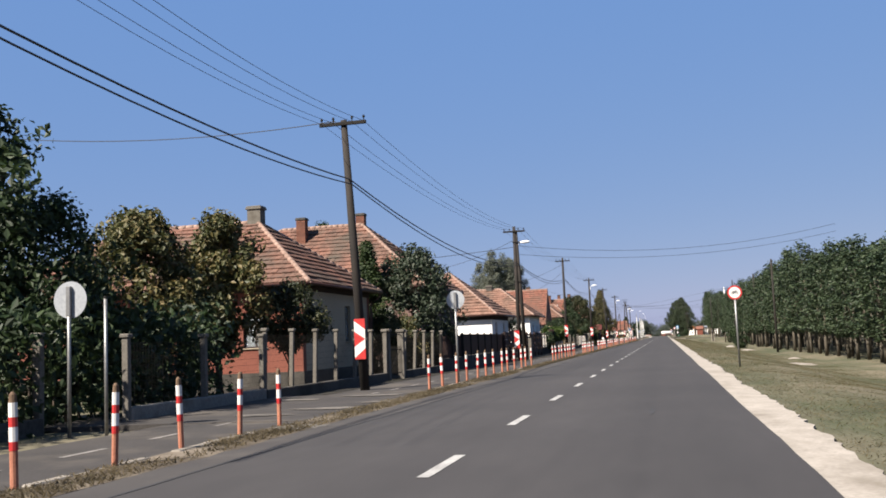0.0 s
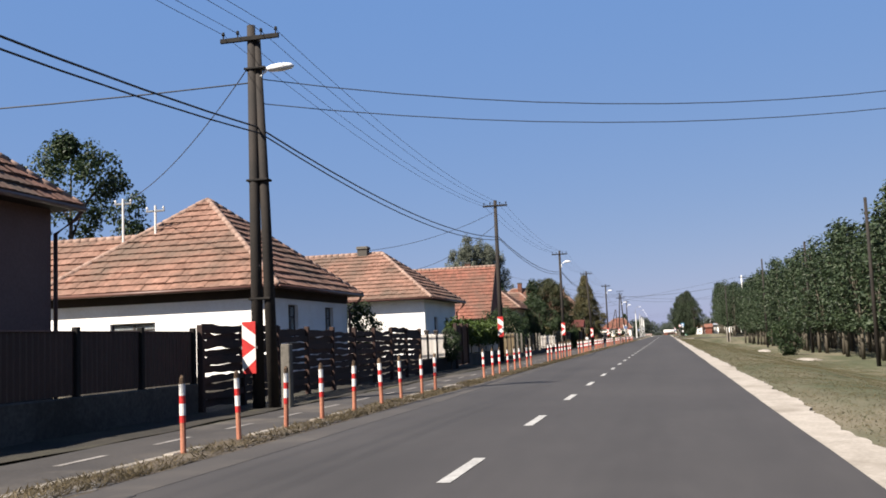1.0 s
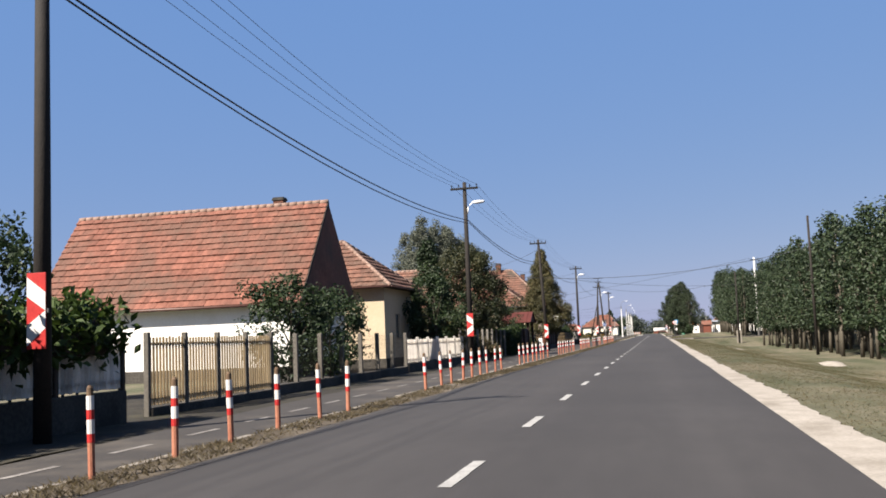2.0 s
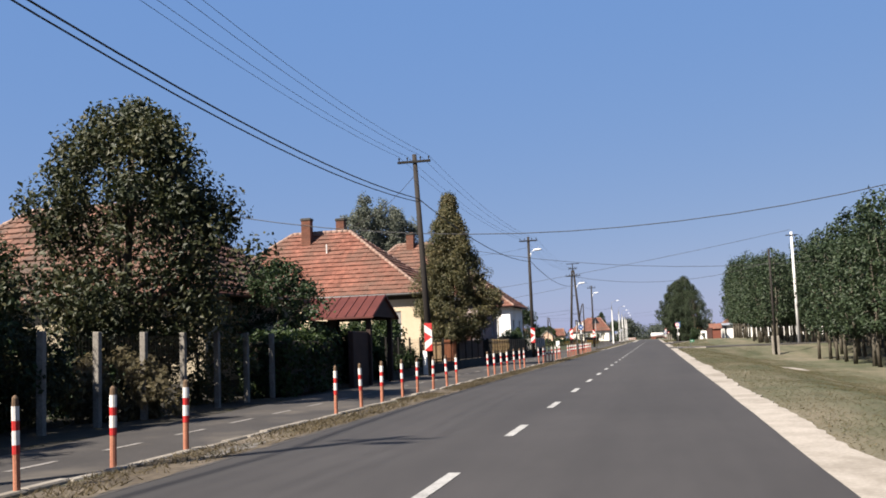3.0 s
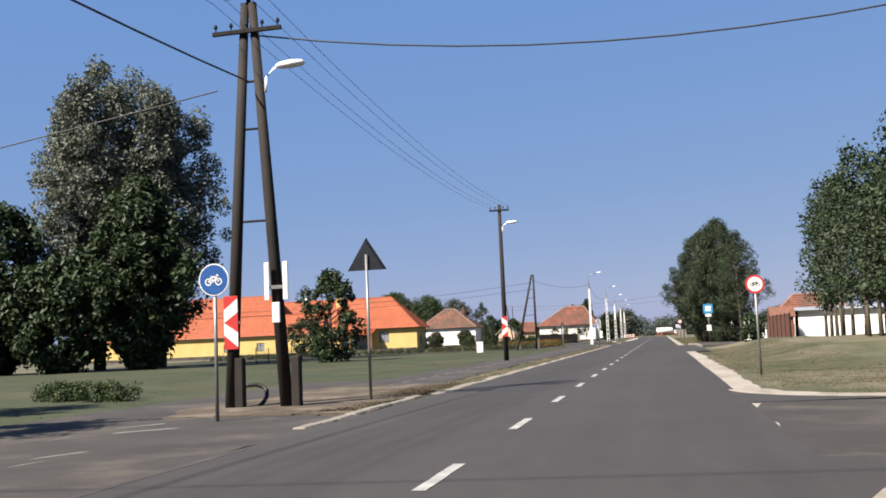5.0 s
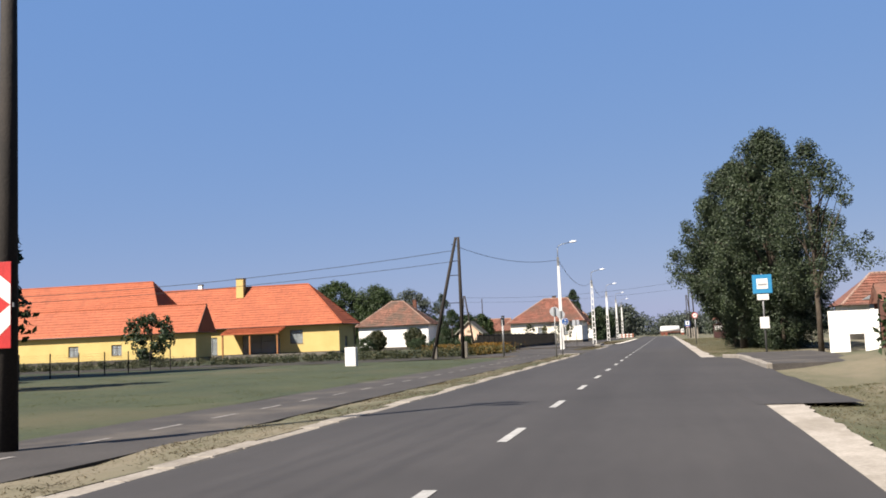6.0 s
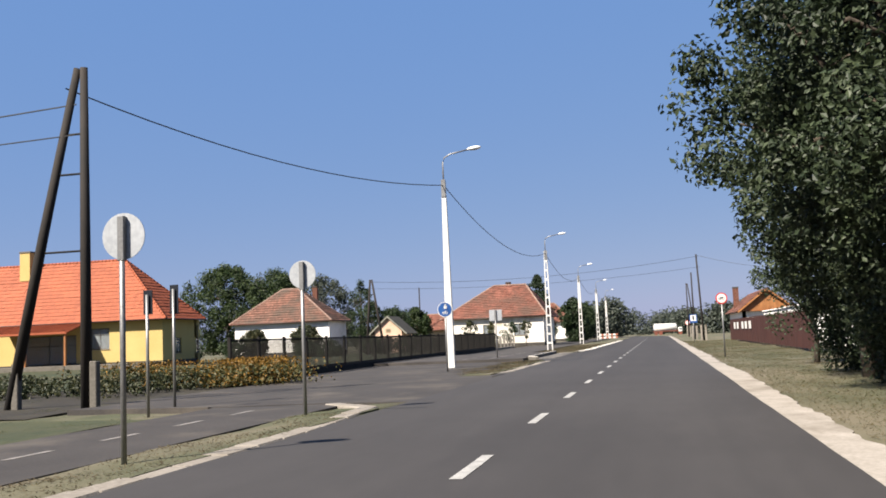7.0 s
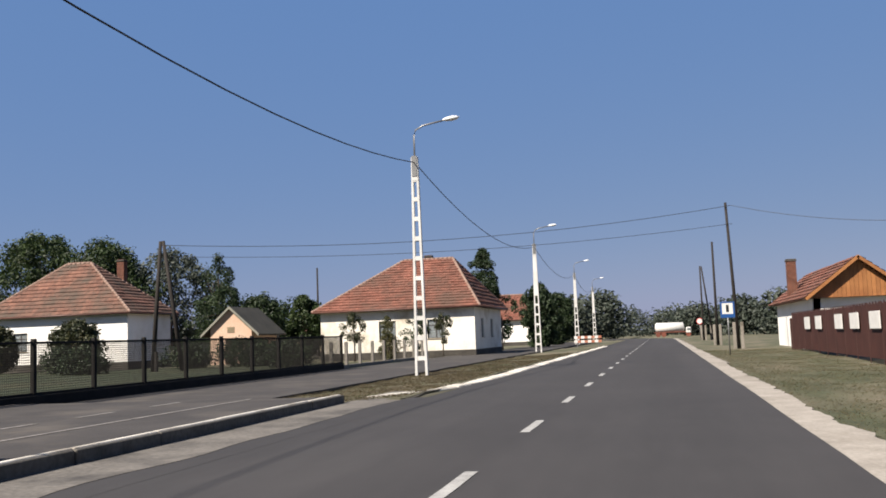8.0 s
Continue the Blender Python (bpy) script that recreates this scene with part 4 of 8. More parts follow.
def wooden_pole(x, y, top, lean=(0, 0), lit=False, stub=False, arm=1.5, arm_z=0.35, strut=False):
    root = empty("utility_pole", (x, y, -0.1), "tarred wooden utility pole with crossarm" + (" and white street lamp" if lit else ""), "utility pole", "utility poles along the road")
    tx, ty = x + lean[0], y + lean[1]
    Geo().tube([(x, y, -0.2), ((x + tx) / 2, (y + ty) / 2, top / 2), (tx, ty, top)], [0.15, 0.13, 0.1], 12).ob("pole", "wood_pole", root, smooth=True)
    if stub:
        Geo().box(x + 0.6, x + 0.82, y - 0.12, y + 0.12, -0.3, 1.35, 0.02).ob("stub", "concrete", root, "concrete stub strapped to the foot")
    if strut:
        Geo().tube([(x + 0.36, y + 0.05, -0.2), (x + 0.25, y + 0.05, top / 2), (tx + 0.12, ty + 0.05, top - 0.25)], [0.14, 0.12, 0.09], 12).ob("strut", "wood_pole", root, "second pole strapped alongside", smooth=True)
        for z in (2.4, 5.2, 7.9):
            Geo().box(x - 0.16, x + 0.38, y - 0.14, y + 0.19, z, z + 0.05, 0.01).ob("strap", "iron", root)
    if arm:
        Geo().box(tx - arm / 2, tx + arm / 2, ty - 0.16, ty - 0.08, top - arm_z - 0.05, top - arm_z + 0.06, 0.01).ob("crossarm", "iron", root)
        for dx in (-0.45, -0.2, 0.2, 0.45):
            g = Geo().tube([(tx + dx * arm, ty - 0.12, top - arm_z + 0.05), (tx + dx * arm, ty - 0.12, top - arm_z + 0.13), (tx + dx * arm, ty - 0.12, top - arm_z + 0.15), (tx + dx * arm, ty - 0.12, top - arm_z + 0.22)], [0.015, 0.02, 0.045, 0.03], 8)
            g.ob("insulator", "iron", root)
    if lit:
        lamp(root, tx, ty, top - 1.35)
    return root


POLES = {"a": (-8.53, 31.0, 8.2), "b": (-9.35, 72.5, 9.0), "c": (-9.72, 112.8, 9.66), "d": (-9.75, 153.3, 9.6), "e": (-9.53, 191.9, 9.75), "f": (-9.7, 233.8, 9.85), "h": (-9.05, 312.4, 9.35)}
wooden_pole(*POLES["a"], lean=(-0.4, 0.0), arm_z=0.13)
wooden_pole(*POLES["b"], lit=True, stub=True, strut=True)
wooden_pole(*POLES["c"])
wooden_pole(*POLES["d"], lit=True)
wooden_pole(*POLES["e"], lean=(-0.43, 0.0))
wooden_pole(*POLES["f"], lit=True)
wooden_pole(*POLES["h"], lit=True, arm=1.2)


def a_pole(x0, x1, y, top, name_label, lit=False, arms=True, join=0.48):
    """Two poles leaning together, with rungs between them."""
    root = empty("utility_pole", ((x0 + x1) / 2, y, -0.1), name_label, "utility pole")
    xm = x0 + join * (x1 - x0)
    for x in (x0, x1):
        s = -0.09 if x == x0 else 0.09
        Geo().tube([(x, y, -0.2), ((x + xm) / 2 + s / 2, y, top / 2), (xm + s, y, top)], [0.15, 0.13, 0.1], 12).ob("pole", "wood_pole", root, smooth=True)
        Geo().box(x + 0.14, x + 0.34, y - 0.12, y + 0.1, -0.3, 1.1, 0.02).ob("stub", "concrete" if join > 0.9 else "wood_pole", root)
    for f in (0.45, 0.68, 0.8):
        z = top * f
        a, b = x0 + (xm - x0) * f, x1 + (xm - x1) * f
        Geo().tube([(a, y, z), (b, y, z)], [0.03, 0.03], 6).ob("rung", "iron", root)
    if arms:
        for z, w in ((top - 0.75, 1.7), (top + 0.1, 1.0)):
            Geo().box(xm - w / 2, xm + w / 2, y - 0.2, y - 0.12, z, z + 0.1, 0.01).ob("crossarm", "iron", root)
            for k in range(5):
                xi = xm - w / 2 + 0.08 + (w - 0.16) * k / 4
                Geo().tube([(xi, y - 0.16, z + 0.1), (xi, y - 0.16, z + 0.17), (xi, y - 0.16, z + 0.2), (xi, y - 0.16, z + 0.27)], [0.015, 0.02, 0.05, 0.03], 8).ob("insulator", "iron", root)
        Geo().tube([(xm, y, top - 0.1), (xm, y, top + 0.75)], [0.06, 0.05], 8).ob("spike", "iron", root)
        Geo().box(xm - 0.75, xm + 0.75, y - 0.05, y + 0.05, top + 0.7, top + 0.78, 0.01).ob("crossarm", "iron", root)
    if lit:
        lamp(root, xm + 0.25, y, top - 1.8, 0.45)
    return root


a_pole(-9.5, -8.15, 271.4, 9.3, "dark wooden A-shaped utility pole with rungs and crossarms", lit=True)
a_pole(-16.6, -14.35, 375.2, 8.7, "dark wooden A-shaped pole on concrete stubs", arms=False, join=0.95)


def lattice_pole(x, y, top, solid, web=1.0):
    root = empty("street_lamp", (x, y, -0.1), "whitewashed concrete lamp pole with a curved white lamp arm", "street lamp", "white lamp poles")
    g = Geo()
    if solid:
        g.mesh([(x - 0.19, y - 0.13, -0.3), (x + 0.19, y - 0.13, -0.3), (x + 0.19, y + 0.13, -0.3), (x - 0.19, y + 0.13, -0.3),
                (x - 0.09, y - 0.08, top), (x + 0.09, y - 0.08, top), (x + 0.09, y + 0.08, top), (x - 0.09, y + 0.08, top)],
               [(0, 1, 5, 4), (1, 2, 6, 5), (2, 3, 7, 6), (3, 0, 4, 7), (4, 5, 6, 7), (0, 3, 2, 1)])
    else:
        for s in (-1, 1):
            g.mesh([(x + s * 0.2 - 0.045, y - 0.1, -0.3), (x + s * 0.2 + 0.045, y - 0.1, -0.3), (x + s * 0.2 + 0.045, y + 0.1, -0.3), (x + s * 0.2 - 0.045, y + 0.1, -0.3),
                    (x + s * 0.09 - 0.04, y - 0.08, top), (x + s * 0.09 + 0.04, y - 0.08, top), (x + s * 0.09 + 0.04, y + 0.08, top), (x + s * 0.09 - 0.04, y + 0.08, top)],
                   [(0, 1, 5, 4), (1, 2, 6, 5), (2, 3, 7, 6), (3, 0, 4, 7), (4, 5, 6, 7), (0, 3, 2, 1)])
        z = 0.5
        while z < top * web - 0.1:
            h = 0.2 - 0.11 * z / top
            g.box(x - h, x + h, y - 0.085, y + 0.085, z, z + 0.16)
            z += 0.75
        if web < 1:
            h = 0.2 - 0.11 * web
            g.mesh([(x - h, y - 0.09, top * web), (x + h, y - 0.09, top * web), (x + h, y + 0.09, top * web), (x - h, y + 0.09, top * web),
                    (x - 0.1, y - 0.09, top), (x + 0.1, y - 0.09, top), (x + 0.1, y + 0.09, top), (x - 0.1, y + 0.09, top)],
                   [(0, 1, 5, 4), (1, 2, 6, 5), (2, 3, 7, 6), (3, 0, 4, 7), (4, 5, 6, 7), (0, 3, 2, 1)])
        g.box(x - 0.12, x + 0.12, y - 0.095, y + 0.095, top - 0.9, top + 0.004)
    g.ob("pole", "white_pole", root)
    Geo().box(x - 0.1, x + 0.1, y - 0.12, y - 0.06, top - 0.75, top + 0.05, 0.01).ob("bracket", "steel", root)
    g = Geo().tube([(x, y, top - 0.3), (x, y, top + 0.85), (x + 0.07, y, top + 1.05), (x + 0.35, y, top + 1.2), (x + 1.25, y, top + 1.35)], [0.035] * 5, 8)
    g.ob("lamp_arm", "steel", root, smooth=True)
    g = Geo()
    rings = []
    k = [(0, 0.04), (0.1, 0.1), (0.35, 0.14), (0.55, 0.1), (0.65, 0.02)]
    for d, r in k:
        rings += [(x + 1.15 + d, y + r * 1.2 * math.cos(2 * math.pi * j / 10), top + 1.36 + 0.08 * d + r * 0.7 * math.sin(2 * math.pi * j / 10)) for j in range(10)]
    fs = [(i * 10 + j, i * 10 + (j + 1) % 10, (i + 1) * 10 + (j + 1) % 10, (i + 1) * 10 + j) for i in range(len(k) - 1) for j in range(10)]
    g.mesh(rings, fs + [tuple(range(10)), tuple(range(40, 50))]).ob("lamp_head", "lamp_white", root, smooth=True)
    return root


LAMPS = [(-9.3, 397.7, 8.4), (-9.05, 439.7, 8.2), (-9.4, 482.0, 8.2), (-9.7, 524.5, 8.2), (-10.2, 566.0, 8.2)]
for i, (x, y, t) in enumerate(LAMPS):
    lattice_pole(x, y, t, i == 0, 1.0 if i < 2 else 0.52)

# ---- trees and shrubs ----
def leaf_cloud(rng, centres, radii, per, size, flat=0.0):
    """Small bent leaves or leaf sprays scattered round the centres: arrays of corners and faces."""
    c = np.repeat(np.asarray(centres), per, axis=0)
    r = np.repeat(np.asarray(radii), per, axis=0)
    n = len(c)
    d = rng.normal(size=(n, 3))
    d /= np.linalg.norm(d, axis=1)[:, None]
    p = c + d * (r * rng.uniform(0.25, 1.0, size=n) ** 0.6)[:, None] if r.ndim == 1 else c + d * r * (rng.uniform(0.25, 1.0, size=n) ** 0.6)[:, None]
    nor = d + rng.normal(size=(n, 3)) * 0.8
    nor[:, 2] += 0.5 + flat
    nor /= np.linalg.norm(nor, axis=1)[:, None]
    u = np.cross(nor, rng.normal(size=(n, 3)))
    u /= np.linalg.norm(u, axis=1)[:, None]
    w = np.cross(nor, u)
    s = size * rng.uniform(0.6, 1.3, size=n)[:, None]
    droop = nor * s * 0.18
    v = np.stack([p - u * s, p - w * s * 0.55 + droop, p + u * s * 0.9, p + w * s * 0.55 + droop], axis=1).reshape(-1, 3)
    return v, n


def leaves_ob(name, v, n, mat, parent, label=""):
    g = Geo()
    g.v = v.tolist()
    g.f = [(4 * i, 4 * i + 1, 4 * i + 2, 4 * i + 3) for i in range(n)]
    return g.ob(name, mat, parent, label, fix=False)


def crown_points(rng, shape, height, base, radius, clumps):
    """Centres of leaf clumps in a crown of the given shape."""
    out = []
    lobe = [(rng.uniform(0, 6.28), rng.uniform(0.2, 0.62) if i else 0.0, rng.uniform(0.72, 0.97) if i else 1.0) for i in range(9)]
    while len(out) < clumps:
        t = rng.uniform(0, 1)
        if shape == "lobes":
            la, lr, lh = lobe[int(rng.integers(len(lobe)))]
            a, k = rng.uniform(0, 2 * math.pi), rng.uniform(0, 1) ** 0.5
            rr = radius * 0.36 * k * min(1, 0.4 + 2 * t) * (1 - max(0, t - 0.45) / 0.55) ** 0.6
            out.append((radius * lr * math.cos(la) * min(1, 0.3 + t) + rr * math.cos(a), radius * lr * math.sin(la) * min(1, 0.3 + t) + rr * math.sin(a), base + t * (height * lh - base)))
            continue
        if shape == "round":
            prof = math.sqrt(max(0, 1 - (2 * t - 1) ** 2)) * (0.85 + 0.15 * rng.uniform())
        elif shape == "cone":
            prof = (1 - t) ** 0.8 * (0.25 + 0.75 * min(1, t * 6)) + 0.03
        elif shape == "egg":
            prof = min(1, 0.5 + t * 2.4) * (1 - t) ** 0.95
        elif shape == "spire":
            prof = min(1, 0.5 + 2.2 * t) * (1 - max(0, t - 0.25) / 0.75) ** 0.8 + 0.07
        elif shape == "dome":
            prof = min(1, 0.5 + t * 1.3) * (1 - max(0, t - 0.55) / 0.45) ** 0.5
        elif shape == "column":
            prof = min(1, t * 5) ** 0.6 * (1 - t) ** 0.45
        elif shape == "wide":
            prof = min(1, t * 2.2) ** 0.7 * (1 - max(0, t - 0.35) / 0.65) ** 0.55
        else:
            prof = min(1, t * 3) ** 0.5 * (1 - t ** 3)
        a = rng.uniform(0, 2 * math.pi)
        k = rng.uniform(0.25, 1) ** 0.45
        lump = 1 + 0.24 * math.sin(3 * a + 5 * t) + 0.2 * math.sin(5 * a - 7 * t + 1.3 * radius)
        rr = radius * prof * k * lump
        out.append((rr * math.cos(a), rr * math.sin(a), base + t * (height - base)))
    return np.array(out)


def tree(name, at, label, category, height, base, radius, shape, mat, clumps=90, per=26, size=0.16, clump_r=0.55, trunk=0.14, bark="bark", seed=1, limbs=7, group="", lean=(0, 0)):
    rng = np.random.default_rng(seed)
    if name.startswith("locust"):
        per, size = int(per * 3.0), size * 0.42
    elif at[1] > 440:
        per, size = int(per * 1.9), size * 0.68
    elif at[1] < 300:
        per, size = int(per * 2.1), size * 0.66
    root = empty(name, at, label, category, group)
    cen = crown_points(rng, shape, height, base, radius, clumps)
    if shape in ("round", "wide"):
        far = rng.uniform(size=len(cen)) < 0.12
        cen[far, :2] *= rng.uniform(1.03, 1.12 if name.startswith("locust") else 1.24, (int(far.sum()), 1))
        cen[far, 2] += rng.uniform(0, 0.06, int(far.sum())) * height
    cen[:, 0] += lean[0] * cen[:, 2] / height
    cen[:, 1] += lean[1] * cen[:, 2] / height
    g = Geo()
    o = Vector(at)
    top = Vector((lean[0] * 0.8, lean[1] * 0.8, height * 0.86))
    pts = [o + Vector((0, 0, -0.25))] + [o + top * f + Vector((rng.normal() * 0.06, rng.normal() * 0.06, 0)) * radius * 0.3 for f in (0.2, 0.45, 0.7, 1)]
    g.tube(pts, [trunk * k for k in (1.25, 1, 0.75, 0.45, 0.12)], 9)
    for i in range(limbs):
        f = 0.25 + 0.6 * i / max(1, limbs)
        s = o + top * f
        e = cen[int(rng.integers(len(cen)))]
        e = o + Vector((e[0], e[1], max(e[2], top.z * f + 0.2)))
        mid = s.lerp(e, 0.5) + Vector((0, 0, 0.12 * radius))
        g.tube([s, mid, e], [trunk * 0.42, trunk * 0.28, trunk * 0.08], 6)
    g.ob("trunk", bark, root, smooth=True)
    v, n = leaf_cloud(rng, cen, np.full(len(cen), clump_r) * rng.uniform(0.7, 1.3, len(cen)), per, size)
    leaves_ob("crown", v + np.array(at), n, mat, root)
    return root


# poplar plantation beside the road: the two front rows one by one, the rest as one wood
def pop_height(y):
    return 6.3 + 3.2 * sway(40, 120, y) + 1.0 * sway(225, 275, y) + 1.3 * sway(275, 345, y)


rnd = random.Random(11)
samples = []
for k in range(4):
    samples.append(tree("poplar_tree", (14, 348 - 3.0 * k, land(14, 348 - 3.0 * k)), "young poplar tree with a dense green crown and bare pale trunk", "tree", 12.9, 3.0, 2.0, "column", "leaf_poplar",
                        clumps=80, per=24, size=0.17, clump_r=0.72, trunk=0.13, bark="bark_pale", seed=20 + k, limbs=5, group="poplar plantation"))
for row, x in enumerate((13.0, 16.2)):
    y = 333.0 + row
    while y > 24:
        s = pop_height(y) / 12.9 * rnd.uniform(0.88, 1.1)
        px, py = x + rnd.uniform(-0.5, 0.5) + (3.4 if 240 < y < 268 else 0), y + rnd.uniform(-0.4, 0.4)
        copy_thing(samples[rnd.randrange(4)], spot(px, py, land(px, py), rnd.uniform(-2, 2), rnd.uniform(-2, 2), rnd.uniform(0, 360)) @ Matrix.Diagonal((0.85 + 0.15 * s, 0.85 + 0.15 * s, s, 1)))
        y -= 3.3 + rnd.uniform(-0.3, 0.3)
rng = np.random.default_rng(5)
cs = []
g = Geo()
for x in (19.5, 23, 27, 31.5):
    y = 349.0
    while y > 20:
        h = pop_height(y) * rnd.uniform(0.9, 1.1)
        c = crown_points(rng, "column", h, 3.7, 2.1, 34) + np.array((x + rnd.uniform(-0.5, 0.5), y, -1.0))
        cs.append(c)
        g.tube([(x, y, -1.6), (x, y, h * 0.7)], [0.13, 0.05], 6)
        y -= 3.4
c = np.concatenate(cs)
v, n = leaf_cloud(rng, c, np.full(len(c), 0.95), 9, 0.34)
wood = empty("poplar_wood", (25, 180, -1.0), "inner rows of a dense poplar plantation", "trees", kind="stuff")
leaves_ob("crown", v, n, "leaf_poplar", wood)
g.ob("trunk", "bark_pale", wood)

# ---- lawn, side streets, kerbs and platforms ----
def patch_sheet(name, x0, x1, y0, y1, z, mat, label, category, edge=0.3, step=1.5, seed=1.0, lift=None, depth=0.0, tip=None):
    g = Geo()
    xs, ys = span_steps([(x0, x1, step)]), span_steps([(y0, y1, step)])
    nx = len(xs)
    for j, y in enumerate(ys):
        for i, x in enumerate(xs):
            ex = edge * noise.noise((y * 0.4, seed, x * 0.1)) if i in (0, nx - 1) else 0
            ey = edge * noise.noise((x * 0.4, seed + 3, y * 0.1)) if j in (0, len(ys) - 1) else 0
            if tip:
                x = x1 - (x1 - x) * (0.3 + 0.7 * sway(tip[0], tip[1], y))
            g.v.append((x + ex, y + ey, z if lift is None else lift(x, y) + z))
    g.f = [(j * nx + i, j * nx + i + 1, (j + 1) * nx + i + 1, (j + 1) * nx + i) for j in range(len(ys) - 1) for i in range(nx - 1)]
    if depth:
        m = len(ys)
        rim = [i for i in range(nx)] + [j * nx + nx - 1 for j in range(1, m)] + [(m - 1) * nx + i for i in range(nx - 2, -1, -1)] + [j * nx for j in range(m - 2, 0, -1)]
        k = len(g.v)
        g.v += [(g.v[i][0], g.v[i][1], g.v[i][2] - depth) for i in rim]
        g.f += [(rim[i], k + i, k + (i + 1) % len(rim), rim[(i + 1) % len(rim)]) for i in range(len(rim))]
    return tagged(g.ob(name, mat, smooth=depth == 0, fix=False), label, category, kind="structure")


patch_sheet("lawn", -60, -10.3, 261, 371, 0.035, "meadow", "mown green lawn with dry patches", "lawn", lift=land, step=2.0)
patch_sheet("side_street", -13.6, -5.35, 373.2, 388.8, -0.004, "path", "pale asphalt side street joining the road", "road", edge=0.5, depth=0.3)
patch_sheet("side_street", 1.4, 40, 260.0, 268.6, -0.006, "path", "pale dusty side street joining the road", "road", edge=0.5, depth=0.3)
patch_sheet("driveway", -12, -5.3, 18.6, 28.4, -0.006, "path", "worn asphalt driveway crossing the verge", "driveway", edge=0.4, depth=0.3)
patch_sheet("driveway", -11, -5.3, 256.6, 268.0, -0.005, "path", "worn asphalt driveway crossing the verge", "driveway", edge=0.4, depth=0.3)
patch_sheet("garden_bed", -62, -13.9, 371.5, 386.0, 0.05, "garden_soil", "dark planted soil before the yellow building", "ground", lift=land, step=2.0)
patch_sheet("bus_bay", -6.9, -5.3, 402.5, 424, 0.002, "asphalt", "smooth asphalt bus bay beside the lane", "road", edge=0.05)
patch_sheet("bus_bay", 1.3, 2.95, 318, 350, 0.0035, "asphalt", "smooth asphalt bus bay beside the lane", "road", edge=0.15)
patch_sheet("front_gardens", -17, -8.6, 29, 259, 0.03, "garden_soil", "dark ground in front of the houses", "ground", edge=0.3, lift=land, step=1.2)


def corner(cx, cy, r, a0, a1, px, py):
    """The rounded mouth of a side street: asphalt out to an arc, a pale gravel band inside it."""
    n = 12
    at = lambda q, i: (cx + q * math.cos(a0 + (a1 - a0) * i / n), cy + q * math.sin(a0 + (a1 - a0) * i / n))
    g = Geo()
    g.v = [(px, py, 0.002)] + [(*at(r, i), 0.002) for i in range(n + 1)]
    g.f = [(0, i + 1, i + 2) for i in range(n)]
    tagged(g.ob("road_corner", "asphalt"), "asphalt flare at the mouth of a side street", "road", kind="structure")
    g = Geo()
    for i in range(n + 1):
        for q in (r + 0.06, r - 0.75 - 0.15 * noise.noise((i * 0.9, cy, 0))):
            x, y = at(q, i)
            g.v += [(x, y, 0.008), (x, y, -0.3)]
    for i in range(n):
        k = 4 * i
        g.f += [(k, k + 2, k + 6, k + 4), (k + 2, k + 3, k + 7, k + 6), (k + 1, k, k + 4, k + 5)]
    tagged(g.ob("shoulder", "gravel"), "pale gravel band round the corner of a side street", "shoulder", kind="structure")


corner(1.4 + 3.6, 268.5 + 4.2, 3.6, math.pi, 1.5 * math.pi, 1.3, 268.4)
corner(1.4 + 3.6, 260.1 - 3.6, 3.6, math.pi, 0.5 * math.pi, 1.3, 260.2)


def kerb(name, pts, w, h, label, piece=1.0, z=0.0, mat="kerb", crisp=False):
    """A kerb of concrete stones along a line."""
    root = empty(name, (*pts[0], z), label, "kerb", kind="structure")
    for (x0, y0), (x1, y1) in zip(pts, pts[1:]):
        L = math.hypot(x1 - x0, y1 - y0)
        n = max(1, round(L / piece))
        a = math.atan2(y1 - y0, x1 - x0)
        for i in range(n):
            m = Matrix.Translation((x0 + (x1 - x0) * i / n, y0 + (y1 - y0) * i / n, z)) @ Matrix.Rotation(a + 0.01 * math.sin(7.7 * i), 4, "Z")
            Geo().box(0.004, L / n - 0.004, -w / 2, w / 2, -0.25, h + (0.003 if crisp else 0.012) * math.sin(5.1 * i), 0.012 if crisp else 0.03, m).ob("kerb_stone", mat, root)
    return root


kerb("kerb", [(-5.5, 275), (-5.52, 366), (-5.9, 371.5), (-7.2, 373.2)], 0.38, 0.012, "flush weathered concrete kerb along the road", mat="pale_edge")
kerb("kerb", [(-6.1, 387.4), (-5.6, 390), (-5.52, 403.5)], 0.34, 0.022, "flush weathered concrete kerb along the road", mat="pale_edge")
# darker concrete carries the shade of the kerb face; a paler strip tops it
kerb("kerb", [(-6.3, 405.4), (-6.98, 407.5), (-6.98, 422.6)], 0.16, 0.17, "raised concrete kerb of a bus stop with a pale edge", piece=2.2, crisp=True, mat="concrete")
kerb("kerb", [(-6.35, 405.6), (-7.0, 407.6), (-7.0, 422.5)], 0.1, 0.188, "pale strip along the upper edge of the bus stop kerb", piece=2.2, z=0.0, mat="lime_edge", crisp=True)
kerb("kerb", [(-6.75, 424.4), (-5.75, 428.4), (-5.45, 434), (-5.35, 500)], 0.5, 0.03, "flush pale concrete kerb along the road", mat="lime_edge", piece=1.6)
kerb("kerb", [(2.98, 334), (2.95, 346.5), (2.4, 348.5)], 0.2, 0.16, "raised pale concrete kerb of a bus stop")
kerb("kerb", [(-5.65, 265), (-5.75, 274)], 0.25, 0.02, "worn concrete kerb along the road")
patch_sheet("platform", -15.0, -9.4, 422.6, 560, 0.015, "platform", "paved path beyond the bus stop", "pavement", edge=0.2, depth=0.3)
patch_sheet("platform", -15.0, -7.05, 405.5, 422.6, 0.13, "platform", "paved bus stop platform", "pavement", edge=0.02, depth=0.4)
